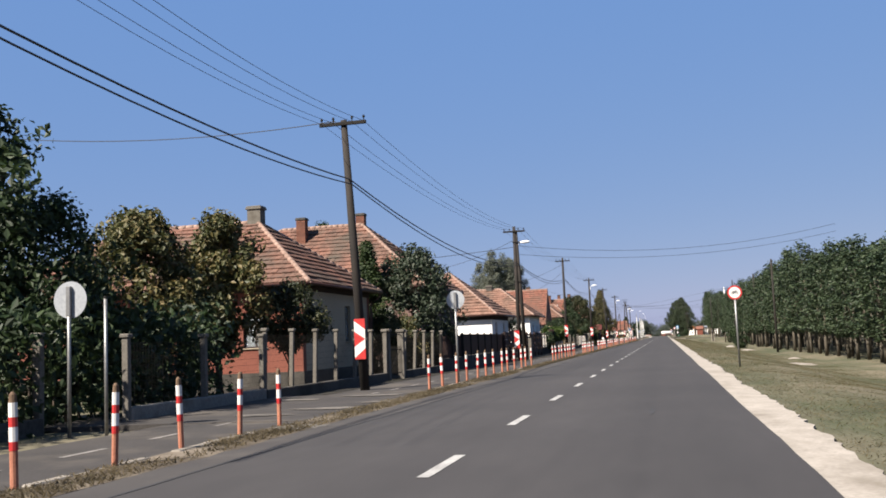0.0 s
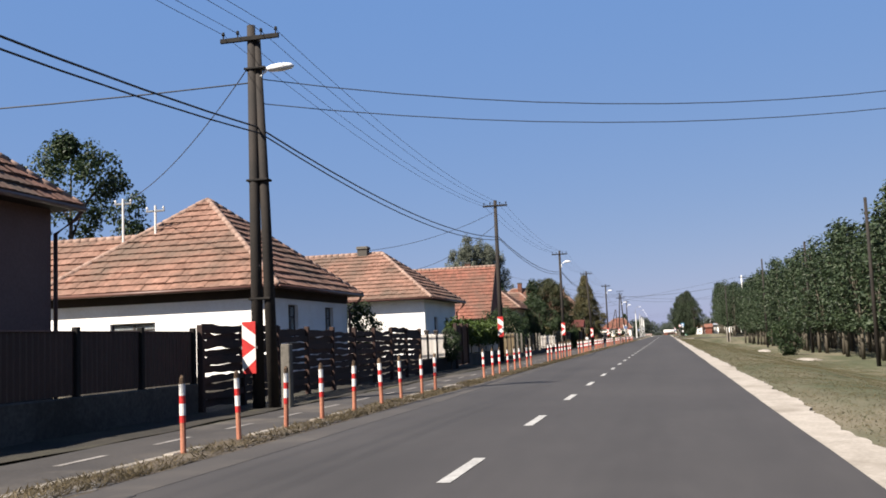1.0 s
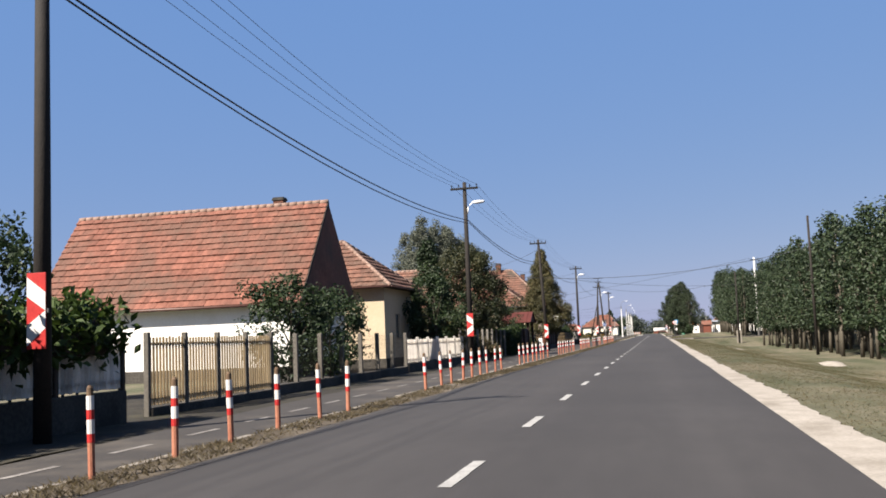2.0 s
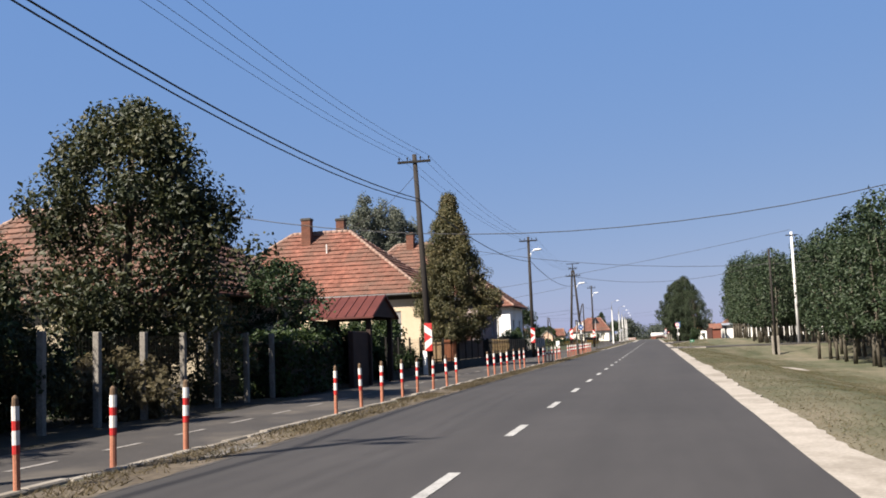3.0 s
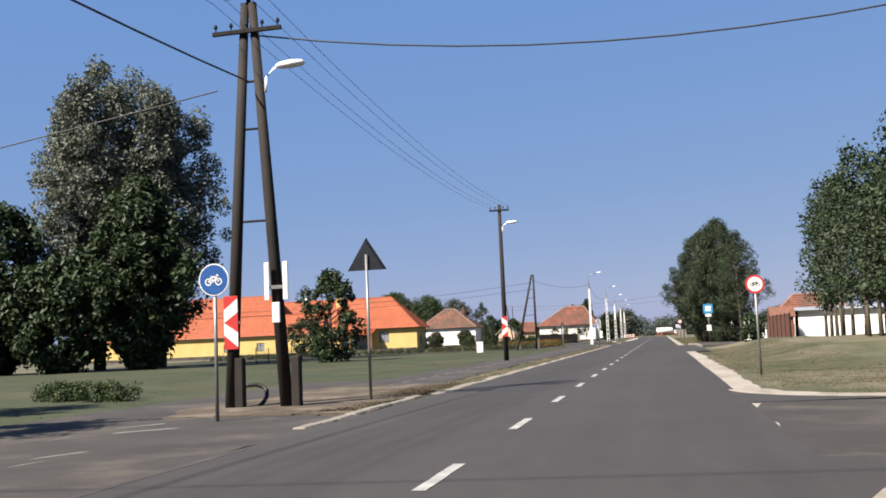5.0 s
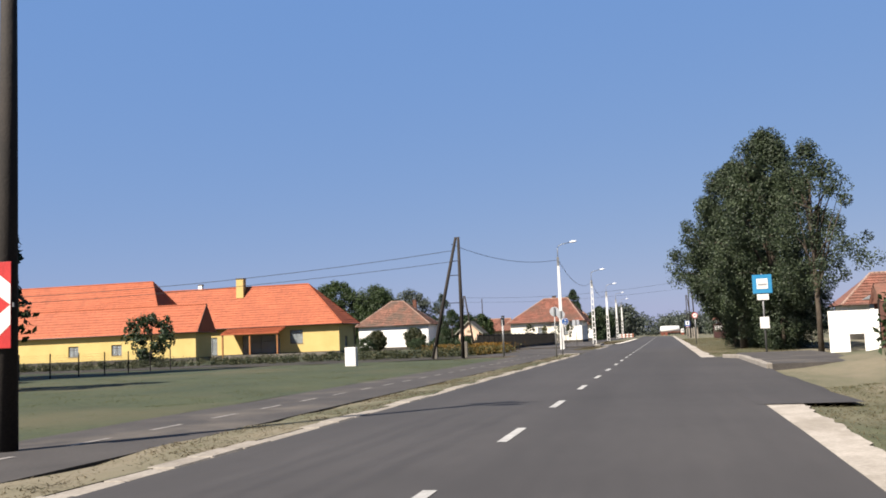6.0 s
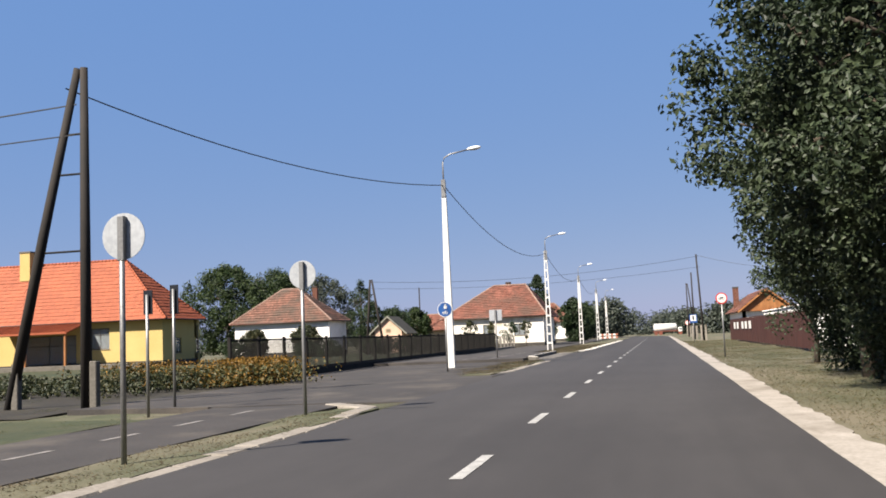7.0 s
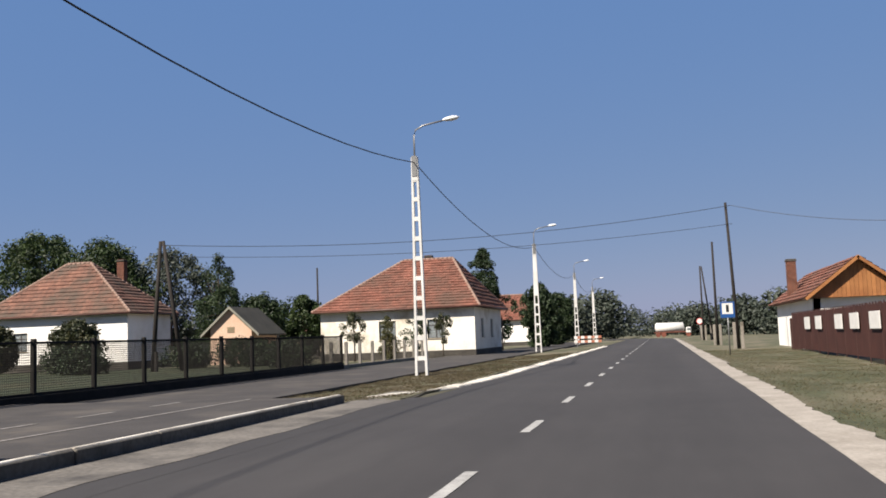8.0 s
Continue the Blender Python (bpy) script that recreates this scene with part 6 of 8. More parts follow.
# bare soil round the A-shaped pole, the cycle path bending behind it with worn markings
patch_sheet("pavement", -12.8, -9.0, 258.0, 286.0, -0.015, "path", "worn asphalt cycle path bending round a pole", "pavement", edge=0.4)
patch_sheet("verge", -10.2, -5.75, 268.6, 281.0, 0.004, "dirt", "dusty soil with dry grass round the pole", "verge", edge=0.7, step=0.8, depth=0.1)
worn = empty("path_marking", (-9.5, 266, -0.01), "worn white strokes painted on the cycle path", "road marking", kind="structure")
for x0, y0, x1, y1 in ((-9.51, 266.18, -8.97, 267.0), (-8.95, 265.08, -8.19, 265.85), (-9.39, 263.75, -9.46, 264.69), (-8.0, 261.28, -7.7, 262.04), (-7.75, 260.42, -7.65, 260.99), (-10.3, 267.62, -10.23, 268.28)):
    Geo().face((x0, y0 - 0.12, -0.0045), (x1, y1 - 0.12, -0.0045), (x1, y1 + 0.12, -0.0045), (x0, y0 + 0.12, -0.0045)).ob("stroke", "path_paint", worn, fix=False)

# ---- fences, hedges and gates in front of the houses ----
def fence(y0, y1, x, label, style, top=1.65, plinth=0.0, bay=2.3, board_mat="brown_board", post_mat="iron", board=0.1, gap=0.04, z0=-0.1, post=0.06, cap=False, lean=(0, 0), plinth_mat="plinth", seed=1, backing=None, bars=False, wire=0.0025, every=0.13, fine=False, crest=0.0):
    root = empty("fence", (x, (y0 + y1) / 2, z0), label, "fence")
    rnd = random.Random(seed + int(y0))
    if plinth:
        Geo().box(x - 0.12, x + 0.12, y0, y1, z0 - 0.2, plinth, 0.02).ob("plinth", plinth_mat, root)
    low = max(plinth, z0 + 0.08) + 0.03
    n = max(1, round((y1 - y0) / bay))
    for i in range(n + 1):
        y = y0 + (y1 - y0) * i / n
        lx, ly = lean[0] * rnd.uniform(0.6, 1.3), lean[1] * rnd.uniform(0.6, 1.3)
        m = Matrix.Translation((x, y, z0)) @ Matrix(((1, 0, lx, 0), (0, 1, ly, 0), (0, 0, 1, 0), (0, 0, 0, 1)))
        g = Geo().box(-post, post, -post, post, -0.2, top + 0.1 - z0, 0.012, m)
        p = g.ob("fence_post", post_mat, root)
        if cap:
            Geo().box(-post - 0.035, post + 0.035, -post - 0.035, post + 0.035, top + 0.1 - z0, top + 0.19 - z0, 0.02, m).ob("post_cap", post_mat, p)
    for i in range(n):
        a, b = y0 + (y1 - y0) * i / n + post, y0 + (y1 - y0) * (i + 1) / n - post
        if style in ("boards", "pickets", "rails"):
            for z in (low + 0.15, top - 0.15):
                Geo().box(x - 0.05, x - 0.015, a, b, z - 0.03, z + 0.03, 0.006).ob("rail", post_mat, root)
        if style in ("boards", "pickets"):
            k = max(1, round((b - a) / (board + gap)))
            for j in range(k):
                ya = a + (b - a) * j / k + gap / 2
                Geo().box(x - 0.012, x + 0.012, ya, ya + (b - a) / k - gap, low + rnd.uniform(0, 0.02), top + rnd.uniform(-0.02, 0.02), 0.006).ob("fence_board", board_mat, root)
        if style == "boards" and bars:
            for c, z in ((0.3, 0.45), (0.66, 0.7)):
                yc, zc = a + (b - a) * c, low + (top - low) * z
                Geo().box(x + 0.014, x + 0.02, yc - 0.16, yc + 0.16, zc - 0.02, zc + 0.02).ob("handhold", post_mat, root)
        if style == "rails":
            if backing:
                Geo().box(x - 0.075, x - 0.06, a, b, low + 0.05, top - 0.02, 0.004).ob("panel", backing, root)
            k = max(2, round((b - a) / every))
            for j in range(1, k):
                ya = a + (b - a) * j / k
                Geo().tube([(x, ya, low), (x, ya, top)], [0.012, 0.012], 5).ob("bar", post_mat, root)
        if style == "sheet":
            g = Geo()
            k = max(2, round((b - a) / 0.09))
            prof = [(x + (0.012 if j % 2 else -0.012), a + (b - a) * j / k) for j in range(k + 1)]
            g.v = [(px, py, low) for px, py in prof] + [(px, py, top + crest * abs(math.sin(math.pi * j / 6))) for j, (px, py) in enumerate(prof)]
            g.f = [(j, j + 1, k + 2 + j, k + 1 + j) for j in range(k)]
            g.ob("sheet_panel", board_mat, root)
            if not crest:
                Geo().box(x - 0.025, x + 0.025, a, b, top, top + 0.03, 0.008).ob("top_rail", board_mat, root)
        elif fine:
            g = Geo()
            for z in np.linspace(low, top, 22):
                g.tube([(x, a, z), (x, b, z)], [wire, wire], 3, cap=False)
            k = round((b - a) / 0.075)
            for j in range(1, k):
                ya = a + (b - a) * j / k
                g.tube([(x, ya, low), (x, ya, top)], [wire, wire], 3, cap=False)
            tagged(g.ob("wire_mesh", "iron", root, fix=False), kind="stuff")
            for z in (low, top):
                Geo().box(x - 0.03, x + 0.03, a, b, z - 0.03, z + 0.03, 0.006).ob("rail", post_mat, root)
        elif style == "wire":
            for z in np.linspace(low, top, 9):
                Geo().tube([(x, a, z), (x, b, z)], [wire, wire], 4, cap=False).ob("wire", "iron", root, fix=False)
            g = Geo()
            k = round((b - a) / (0.13 if wire < 0.01 else 0.11))
            for j in range(1, k):
                ya = a + (b - a) * j / k
                g.tube([(x, ya, low), (x, ya, top)], [wire, wire], 3, cap=False)
            g.ob("wire_mesh", "iron", root, fix=False)
        elif style == "ranch":
            z = low - 0.02
            k = 0
            while z < top - 0.05:
                h = rnd.uniform(0.15, 0.2)
                s = rnd.uniform(0, 9)
                m = 9
                g = Geo()
                xo = x + (0.03 if k % 2 else -0.03)
                for j in range(m + 1):
                    yy = a - 0.08 + (b - a + 0.16) * j / m
                    lo = z + 0.05 * noise.noise((yy * 1.3, s, 0)) + 0.03 * noise.noise((yy * 3.1, s, 2))
                    hi = z + h + 0.06 * noise.noise((yy * 1.2, s, 5)) + 0.04 * noise.noise((yy * 3.3, s, 8))
                    g.v += [(xo - 0.013, yy, lo), (xo - 0.013, yy, hi), (xo + 0.013, yy, hi), (xo + 0.013, yy, lo)]
                for j in range(m):
                    for q in range(4):
                        g.f.append((4 * j + q, 4 * j + (q + 1) % 4, 4 * j + 4 + (q + 1) % 4, 4 * j + 4 + q))
                g.f += [(0, 1, 2, 3), (4 * m + 3, 4 * m + 2, 4 * m + 1, 4 * m)]
                g.ob("slab_board", board_mat, root)
                z += h + rnd.uniform(-0.01, 0.035)
                k += 1
    return root


fence(27.5, 40.5, -10.4, "leaning concrete post fence with wire mesh", "wire", 1.7, 0.22, 2.15, post_mat="concrete", post=0.06, cap=True, lean=(0.02, 0.07))
fence(19.9, 27.4, -10.4, "wire mesh fence on a pale concrete plinth", "wire", 1.55, 0.26, 3.75, post_mat="concrete", post=0.07, cap=True, plinth_mat="kerb")
fence(8.0, 18.0, -11.2, "concrete post fence with wire mesh by shrubs", "wire", 1.6, 0.2, 2.3, post_mat="concrete", post=0.08, cap=True)
fence(43.5, 51.0, -10.4, "leaning concrete post fence with wire mesh", "wire", 1.7, 0.22, 1.9, post_mat="concrete", post=0.06, cap=True, lean=(0.03, 0.13))
fence(51.0, 56.4, -10.35, "dark brown picket fence on a concrete plinth", "pickets", 1.62, 0.5, 2.7, board=0.07, gap=0.07)
fence(56.5, 71.0, -10.3, "dark brown sheet metal fence on a plinth", "sheet", 1.68, 0.55, 2.4, board_mat="brown_sheet")
fence(71.2, 93.0, -10.2, "dark wavy slab board fence", "ranch", 1.75, 0.0, 2.4, post_mat="brown_board", post=0.07)
# near-black iron on this plinth puts its shade into the colour
fence(93.3, 101.2, -10.4, "whitish vertical board fence with dark posts", "boards", 1.6, 0.5, 1.9, board_mat="white_board", post_mat="frame_dark", board=0.11, gap=0.008, post=0.08, cap=True, plinth_mat="iron")
fence(101.4, 104.6, -10.3, "tall dark brown slatted gate", "pickets", 2.05, 0.05, 1.6, board=0.09, gap=0.025, post_mat="brown_board", post=0.09)
fence(104.8, 117.0, -10.6, "wire fence on dark plinth under vines", "boards", 1.45, 0.55, 2.4, board_mat="white_board", post_mat="frame_dark", board=0.12, gap=0.02)
fence(118.5, 126.0, -10.8, "grey wooden board fence", "boards", 1.6, 0.1, 2.0, board_mat="tan_board", post_mat="concrete", board=0.09, gap=0.07)
fence(126.0, 143.0, -10.9, "concrete post fence with wire mesh", "wire", 1.55, 0.2, 2.4, post_mat="concrete", post=0.07)
fence(143.5, 157.5, -11.0, "white latticed board fence", "boards", 1.35, 0.3, 2.2, board_mat="white_board", post_mat="white_board", board=0.08, gap=0.05)
fence(158.0, 176.5, -11.2, "bare concrete post fence with wire mesh", "wire", 1.75, 0.0, 2.1, post_mat="kerb", post=0.07)
fence(190.5, 197.3, -11.2, "dark wire mesh fence with iron posts", "wire", 1.6, 0.25, 2.2, post_mat="iron", post=0.04)
fence(197.5, 203.0, -11.2, "cream translucent panels behind a dark iron railing", "rails", 1.45, 0.35, 1.8, backing="cream_sheet", every=0.36, post=0.035)
fence(203.2, 207.5, -11.2, "pinkish weathered board fence on a plinth", "boards", 1.55, 0.35, 2.1, board_mat="pink_board", board=0.14, gap=0.008, post=0.05)
fence(207.7, 217.0, -11.2, "brown board fence and gate on a plinth", "boards", 1.5, 0.35, 2.3, board_mat="brown_panel", board=0.14, gap=0.01, post=0.05)
# these plinths use near-black iron: the road face's shade put into the colour
fence(217.2, 220.7, -11.2, "dark iron railing with shrubs behind it", "rails", 1.5, 0.5, 1.75, plinth_mat="iron")
fence(220.9, 240.5, -11.2, "tan weathered panels between dark iron posts", "boards", 1.5, 0.5, 1.3, board_mat="tan_board", board=0.1, gap=0.015, plinth_mat="iron", post=0.035, bars=True)
fence(240.7, 246.6, -11.2, "grey-white slats between dark iron posts", "boards", 1.5, 0.5, 1.45, board_mat="white_board", board=0.07, gap=0.05, plinth_mat="iron", post=0.05)
fence(246.8, 259.0, -11.3, "grey-white board panels between dark posts", "boards", 1.55, 0.5, 1.75, board_mat="white_board", board=0.1, gap=0.03, plinth_mat="iron", post=0.055, cap=True, bars=True)
fence(386.5, 449.5, -15.2, "dark mesh fence on a low black plinth", "wire", 1.55, 0.28, 2.9, post_mat="iron", post=0.06, plinth_mat="iron", wire=0.0085, fine=True)
fence(452, 473, -16.5, "pale posts of a wire fence before a house", "wire", 1.2, 0.1, 2.6, post_mat="kerb", post=0.08, plinth_mat="kerb")
fence(340, 372, -36, "thin dark wire fence around a garden", "wire", 1.3, 0.0, 3.2, post_mat="iron", post=0.035)

# garden gate with iron frame beside the first house
gate = empty("garden_gate", (-10.4, 42.0, -0.1), "rusty iron garden gate between concrete pillars", "gate")
for y in (40.8, 43.2):
    Geo().box(-10.53, -10.27, y - 0.13, y + 0.13, -0.3, 1.8, 0.02).ob("pillar", "concrete", gate)
    Geo().box(-10.58, -10.22, y - 0.18, y + 0.18, 1.8, 1.92, 0.02).ob("pillar_cap", "concrete", gate)
for z in (0.15, 1.1, 1.7):
    Geo().tube([(-10.4, 40.95, z), (-10.4, 43.05, z)], [0.02, 0.02], 6).ob("gate_rail", "iron", gate)
for i in range(12):
    y = 41.05 + i * 0.18
    Geo().tube([(-10.4, y, 0.12), (-10.4, y, 1.25)], [0.01, 0.01], 5).ob("gate_bar", "iron", gate)
Geo().tube([(-10.4, 41.0, 0.15), (-10.4, 43.0, 1.1)], [0.015, 0.015], 5).ob("gate_brace", "iron", gate)

# roofed gate of the garden before the cream house
rg = empty("roofed_gate", (-11.2, 186.4, -0.1), "roofed wooden garden gate with red metal canopy", "gate")
for x in (-12.6, -10.4):
    for y in (184.8, 188.0):
        Geo().box(x - 0.09, x + 0.09, y - 0.09, y + 0.09, -0.3, 2.5, 0.015).ob("gate_post", "brown_board", rg)
for y in (184.8, 188.0):
    Geo().box(-12.7, -10.3, y - 0.1, y + 0.1, 2.4, 2.52, 0.01).ob("beam", "brown_board", rg)
for s in (-1, 1):
    g = Geo()
    ye = 186.4 + s * 2.05
    g.mesh([(-13.1, ye, 2.45), (-10.1, ye, 2.45), (-10.1, 186.4, 3.3), (-13.1, 186.4, 3.3), (-13.1, ye, 2.39), (-10.1, ye, 2.39), (-10.1, 186.4, 3.24), (-13.1, 186.4, 3.24)],
           [(0, 1, 2, 3), (7, 6, 5, 4), (0, 4, 5, 1), (1, 5, 6, 2), (2, 6, 7, 3), (3, 7, 4, 0)])
    c = g.ob("canopy", "red_sheet", rg, "dark red sheet metal canopy")
    for i in range(9):
        x = -13.0 + i * 0.36
        Geo().tube([(x, ye, 2.465), (x, 186.4, 3.315)], [0.02, 0.02], 5).ob("seam", "red_sheet", c)
Geo().face((-10.18, 184.6, 2.45), (-10.18, 188.2, 2.45), (-10.18, 186.4, 3.2)).ob("gable", "brown_board", rg)
for i in range(15):
    y = 185.0 + i * 0.19
    Geo().box(-11.22, -11.18, y, y + 0.16, 0.0, 1.9, 0.006).ob("gate_board", "brown_board", rg)
# rear boards are added to make the opening under the canopy read dark
for i in range(17):
    y = 184.75 + i * 0.19
    Geo().box(-12.64, -12.6, y, y + 0.18, -0.1, 2.4, 0.006).ob("back_board", "brown_board", rg)
# side wall painted dark brown in place of its shade
Geo().box(-10.6, -10.4, 182.6, 184.7, -0.3, 1.9, 0.03).ob("side_wall", "brown_board", rg, "side wall, its shade put into dark board brown")
box = Geo().box(-10.78, -10.42, 195.9, 196.3, -0.2, 1.05, 0.02).ob("meter_box", "white_paint", at=(-10.6, 196.1, -0.1))
tagged(box, "white meter box standing before the mesh fence", "meter box")
Geo().box(-10.74, -10.46, 195.885, 195.898, 0.25, 1.0).ob("box_door", "lamp_white", box)


def hedge(y0, y1, x0, x1, top, mat, label, per=900, size=0.09, low=0.0, seed=3, bulge=0.12, name="hedge", core=True):
    """A clipped hedge: a dense shell of leaves on a twiggy core."""
    rng = np.random.default_rng(seed)
    root = empty(name, ((x0 + x1) / 2, (y0 + y1) / 2, -0.1), label, "hedge")
    n = int(per * (y1 - y0))
    p = np.stack([rng.uniform(x0, x1, n), rng.uniform(y0, y1, n), low + (top - low) * rng.uniform(0, 1, n)], 1)
    side = rng.integers(0, 4, n)
    p[side == 0, 0] = x1
    p[side == 1, 2] = top
    p[side == 2, 1] = y0
    p += rng.normal(size=(n, 3)) * bulge * 0.5
    p[:, 2] += 0.1 * np.sin(p[:, 1] * 1.7) + 0.06 * np.sin(p[:, 1] * 4.1)
    v, k = leaf_cloud(rng, p, np.full(n, 0.06), 1, size)
    leaves_ob("foliage", v, k, mat, root)
    g = Geo()
    for i in range(int((y1 - y0) / 0.5)):
        y = y0 + 0.25 + 0.5 * i
        g.tube([((x0 + x1) / 2, y, -0.2), ((x0 + x1) / 2 + 0.1 * math.sin(i), y + 0.1, top * 0.7)], [0.04, 0.015], 5)
    tagged(g.ob("stem", "bark", root), kind="stuff")
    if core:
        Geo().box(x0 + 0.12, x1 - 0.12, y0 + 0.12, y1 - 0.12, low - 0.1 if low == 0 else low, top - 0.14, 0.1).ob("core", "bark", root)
    return root


hedge(176.8, 182.0, -12.4, -10.7, 1.75, "leaf_hedge", "dense dark green clipped hedge", per=800)
hedge(188.4, 197.2, -13.3, -12.0, 1.95, "leaf_hedge", "dark green hedge behind the mesh fence", per=700, bulge=0.3)
hedge(104.8, 116.5, -11.3, -10.3, 2.05, "leaf_vine", "bright green vine spilling over a fence", per=520, low=1.25, size=0.12, bulge=0.3, name="vine")
hedge(12.0, 27.0, -13.2, -11.4, 2.0, "leaf_dark", "dark unclipped garden hedge", per=620, size=0.12, bulge=0.5, core=False)

# ---- garden and field trees ----
T = tree
T("garden_tree", (-14.3, 20.0, -0.1), "tall dark broadleaf tree in a garden", "tree", 7.0, 0.8, 1.7, "round", "leaf_dark", 110, 40, 0.17, 0.5, 0.18, seed=31)
T("garden_tree", (-13.6, 21.6, -0.1), "dark shrubby garden tree with dense leaves", "tree", 4.9, 0.2, 2.0, "round", "leaf_dark", 130, 44, 0.12, 0.5, 0.1, seed=32)
T("garden_tree", (-14.9, 29.0, -0.1), "garden fruit tree with turning leaves", "tree", 5.5, 0.9, 2.3, "wide", "leaf_autumn", 150, 50, 0.15, 0.5, 0.12, seed=33, limbs=12)
T("garden_tree", (-13.9, 32.6, -0.1), "garden fruit tree with turning leaves", "tree", 5.7, 1.5, 1.75, "wide", "leaf_autumn", 120, 50, 0.15, 0.45, 0.1, seed=34, limbs=12)
T("garden_tree", (-12.2, 34.6, -0.1), "small bushy fruit tree with dull green leaves", "tree", 3.6, 1.45, 1.4, "wide", "leaf_walnut", 80, 46, 0.11, 0.36, 0.08, seed=35, limbs=10)
T("garden_shrub", (-14.44, 26.0, -0.1), "low garden shrub with dull green leaves", "shrub", 2.2, 0.1, 1.3, "round", "leaf_dark", 60, 40, 0.11, 0.38, 0.05, seed=36)
T("garden_shrub", (-14.67, 30.5, -0.1), "low garden shrub with dull green leaves", "shrub", 2.0, 0.1, 1.2, "round", "leaf_dark", 60, 40, 0.11, 0.38, 0.05, seed=136)
T("cedar_tree", (-12.2, 53.2, -0.1), "bushy dark conifer before a house wall", "tree", 6.1, 0.2, 2.3, "dome", "leaf_cedar", 190, 40, 0.16, 0.5, 0.12, seed=37)
T("thuja_tree", (-14.1, 51.6, -0.1), "broad dark thuja before a house wall", "tree", 6.4, 0.0, 1.9, "egg", "leaf_hedge", 260, 40, 0.11, 0.34, 0.1, seed=38)
T("garden_tree", (-12.1, 49.8, -0.1), "dull garden shrub behind concrete posts", "shrub", 2.6, 0.1, 1.2, "round", "leaf_autumn", 60, 34, 0.1, 0.35, 0.05, seed=39)
T("pine_tree", (-32.9, 103, -0.1), "dark pine tree behind the houses", "tree", 13.6, 3.5, 5.2, "wide", "leaf_dark", 90, 90, 0.2, 0.85, 0.28, seed=40)
T("garden_tree", (-19, 124, -0.1), "garden tree between two houses", "tree", 5.4, 0.8, 2.0, "round", "leaf_dark", 90, 30, 0.15, 0.5, 0.12, seed=41)
T("garden_tree", (-12.5, 91.7, -0.1), "grey-green shrub between two houses", "shrub", 3.0, 0.3, 0.9, "round", "leaf_dark", 60, 30, 0.1, 0.3, 0.06, seed=42)
T("garden_shrub", (-10.1, 99.2, -0.1), "dark climbing shrub on a fence post", "shrub", 1.9, 0.5, 0.5, "round", "leaf_dark", 40, 40, 0.07, 0.22, 0.04, seed=43)
T("garden_tree", (-12.3, 132.0, -0.1), "rounded dark garden shrub", "tree", 3.6, 0.4, 1.6, "round", "leaf_dark", 90, 34, 0.12, 0.4, 0.08, seed=44)
T("garden_tree", (-12.6, 137.5, -0.1), "leafy garden tree beside a white house", "tree", 3.3, 0.4, 1.5, "round", "leaf_dark", 80, 34, 0.12, 0.4, 0.08, seed=45)
T("spruce_tree", (-13.5, 160.8, -0.1), "pointed spruce between houses", "tree", 7.2, 0.3, 2.0, "cone", "leaf_dark", 120, 34, 0.15, 0.42, 0.12, seed=46)
T("garden_tree", (-12.4, 157.0, -0.1), "leafy garden tree before a house", "tree", 4.9, 0.6, 1.7, "round", "leaf_dark", 100, 34, 0.13, 0.42, 0.1, seed=47)
T("walnut_tree", (-13.0, 171.0, -0.1), "large loose walnut tree before a house", "tree", 7.8, 0.9, 3.3, "wide", "leaf_walnut", 290, 66, 0.12, 0.55, 0.17, seed=48, limbs=18)
T("garden_tree", (-13.6, 165.2, -0.1), "dense dark shrubby tree before a house", "tree", 3.7, 0.2, 1.7, "dome", "leaf_walnut", 110, 50, 0.12, 0.5, 0.12, seed=248)
for i, (x, y, h) in enumerate(((-12.6, 160.5, 2.6), (-12.8, 163.5, 3.0), (-13.4, 166.5, 1.8), (-13.6, 170.0, 1.7), (-12.7, 174.5, 3.0))):
    T("garden_shrub", (x, y, -0.1), "dull green shrub behind concrete posts", "shrub", h, 0.1, 1.4, "round", "leaf_dark" if i % 2 else "leaf_autumn", 80, 34, 0.11, 0.4, 0.05, seed=140 + i)
T("garden_tree", (-12.4, 180.5, -0.1), "dark leafy shrub before a house wall", "tree", 4.3, 0.6, 1.6, "round", "leaf_dark", 90, 38, 0.12, 0.4, 0.09, seed=49)
T("grass_clump", (-11.9, 168.3, -0.1), "tall dry pampas grass clump", "shrub", 1.4, 0.0, 1.2, "round", "blade_dry", 50, 40, 0.13, 0.3, 0.03, seed=50, limbs=0)
T("thuja_tree", (-11.35, 207.2, -0.1), "large brownish conical thuja beside the fence", "tree", 9.9, 1.7, 3.0, "egg", "leaf_thuja", 560, 90, 0.09, 0.42, 0.2, seed=51, limbs=3)
for i, (x, y, h, r) in enumerate(((-12.4, 189.9, 2.5, 1.0), (-12.4, 191.9, 2.35, 1.0), (-12.4, 193.9, 2.95, 1.0), (-12.4, 195.4, 2.8, 1.1), (-12.4, 196.75, 2.75, 0.8), (-12.2, 244.4, 2.3, 1.0))):
    T("thuja_tree", (x, y, -0.1), "slim dark green column thuja", "tree", h * 1.12, 0.0, r * 0.74, "cone", "leaf_hedge", 120, 46, 0.065, 0.17, 0.06, seed=60 + i, group="slim thujas", limbs=0)
for i, (x, y) in enumerate(((-11.9, 191.5), (-11.9, 194.2), (-11.9, 196.4))):
    T("garden_shrub", (x, y, -0.1), "low dark shrub behind the mesh fence", "shrub", 1.3, 0.0, 0.95, "round", "leaf_hedge", 60, 40, 0.08, 0.3, 0.04, seed=160 + i)
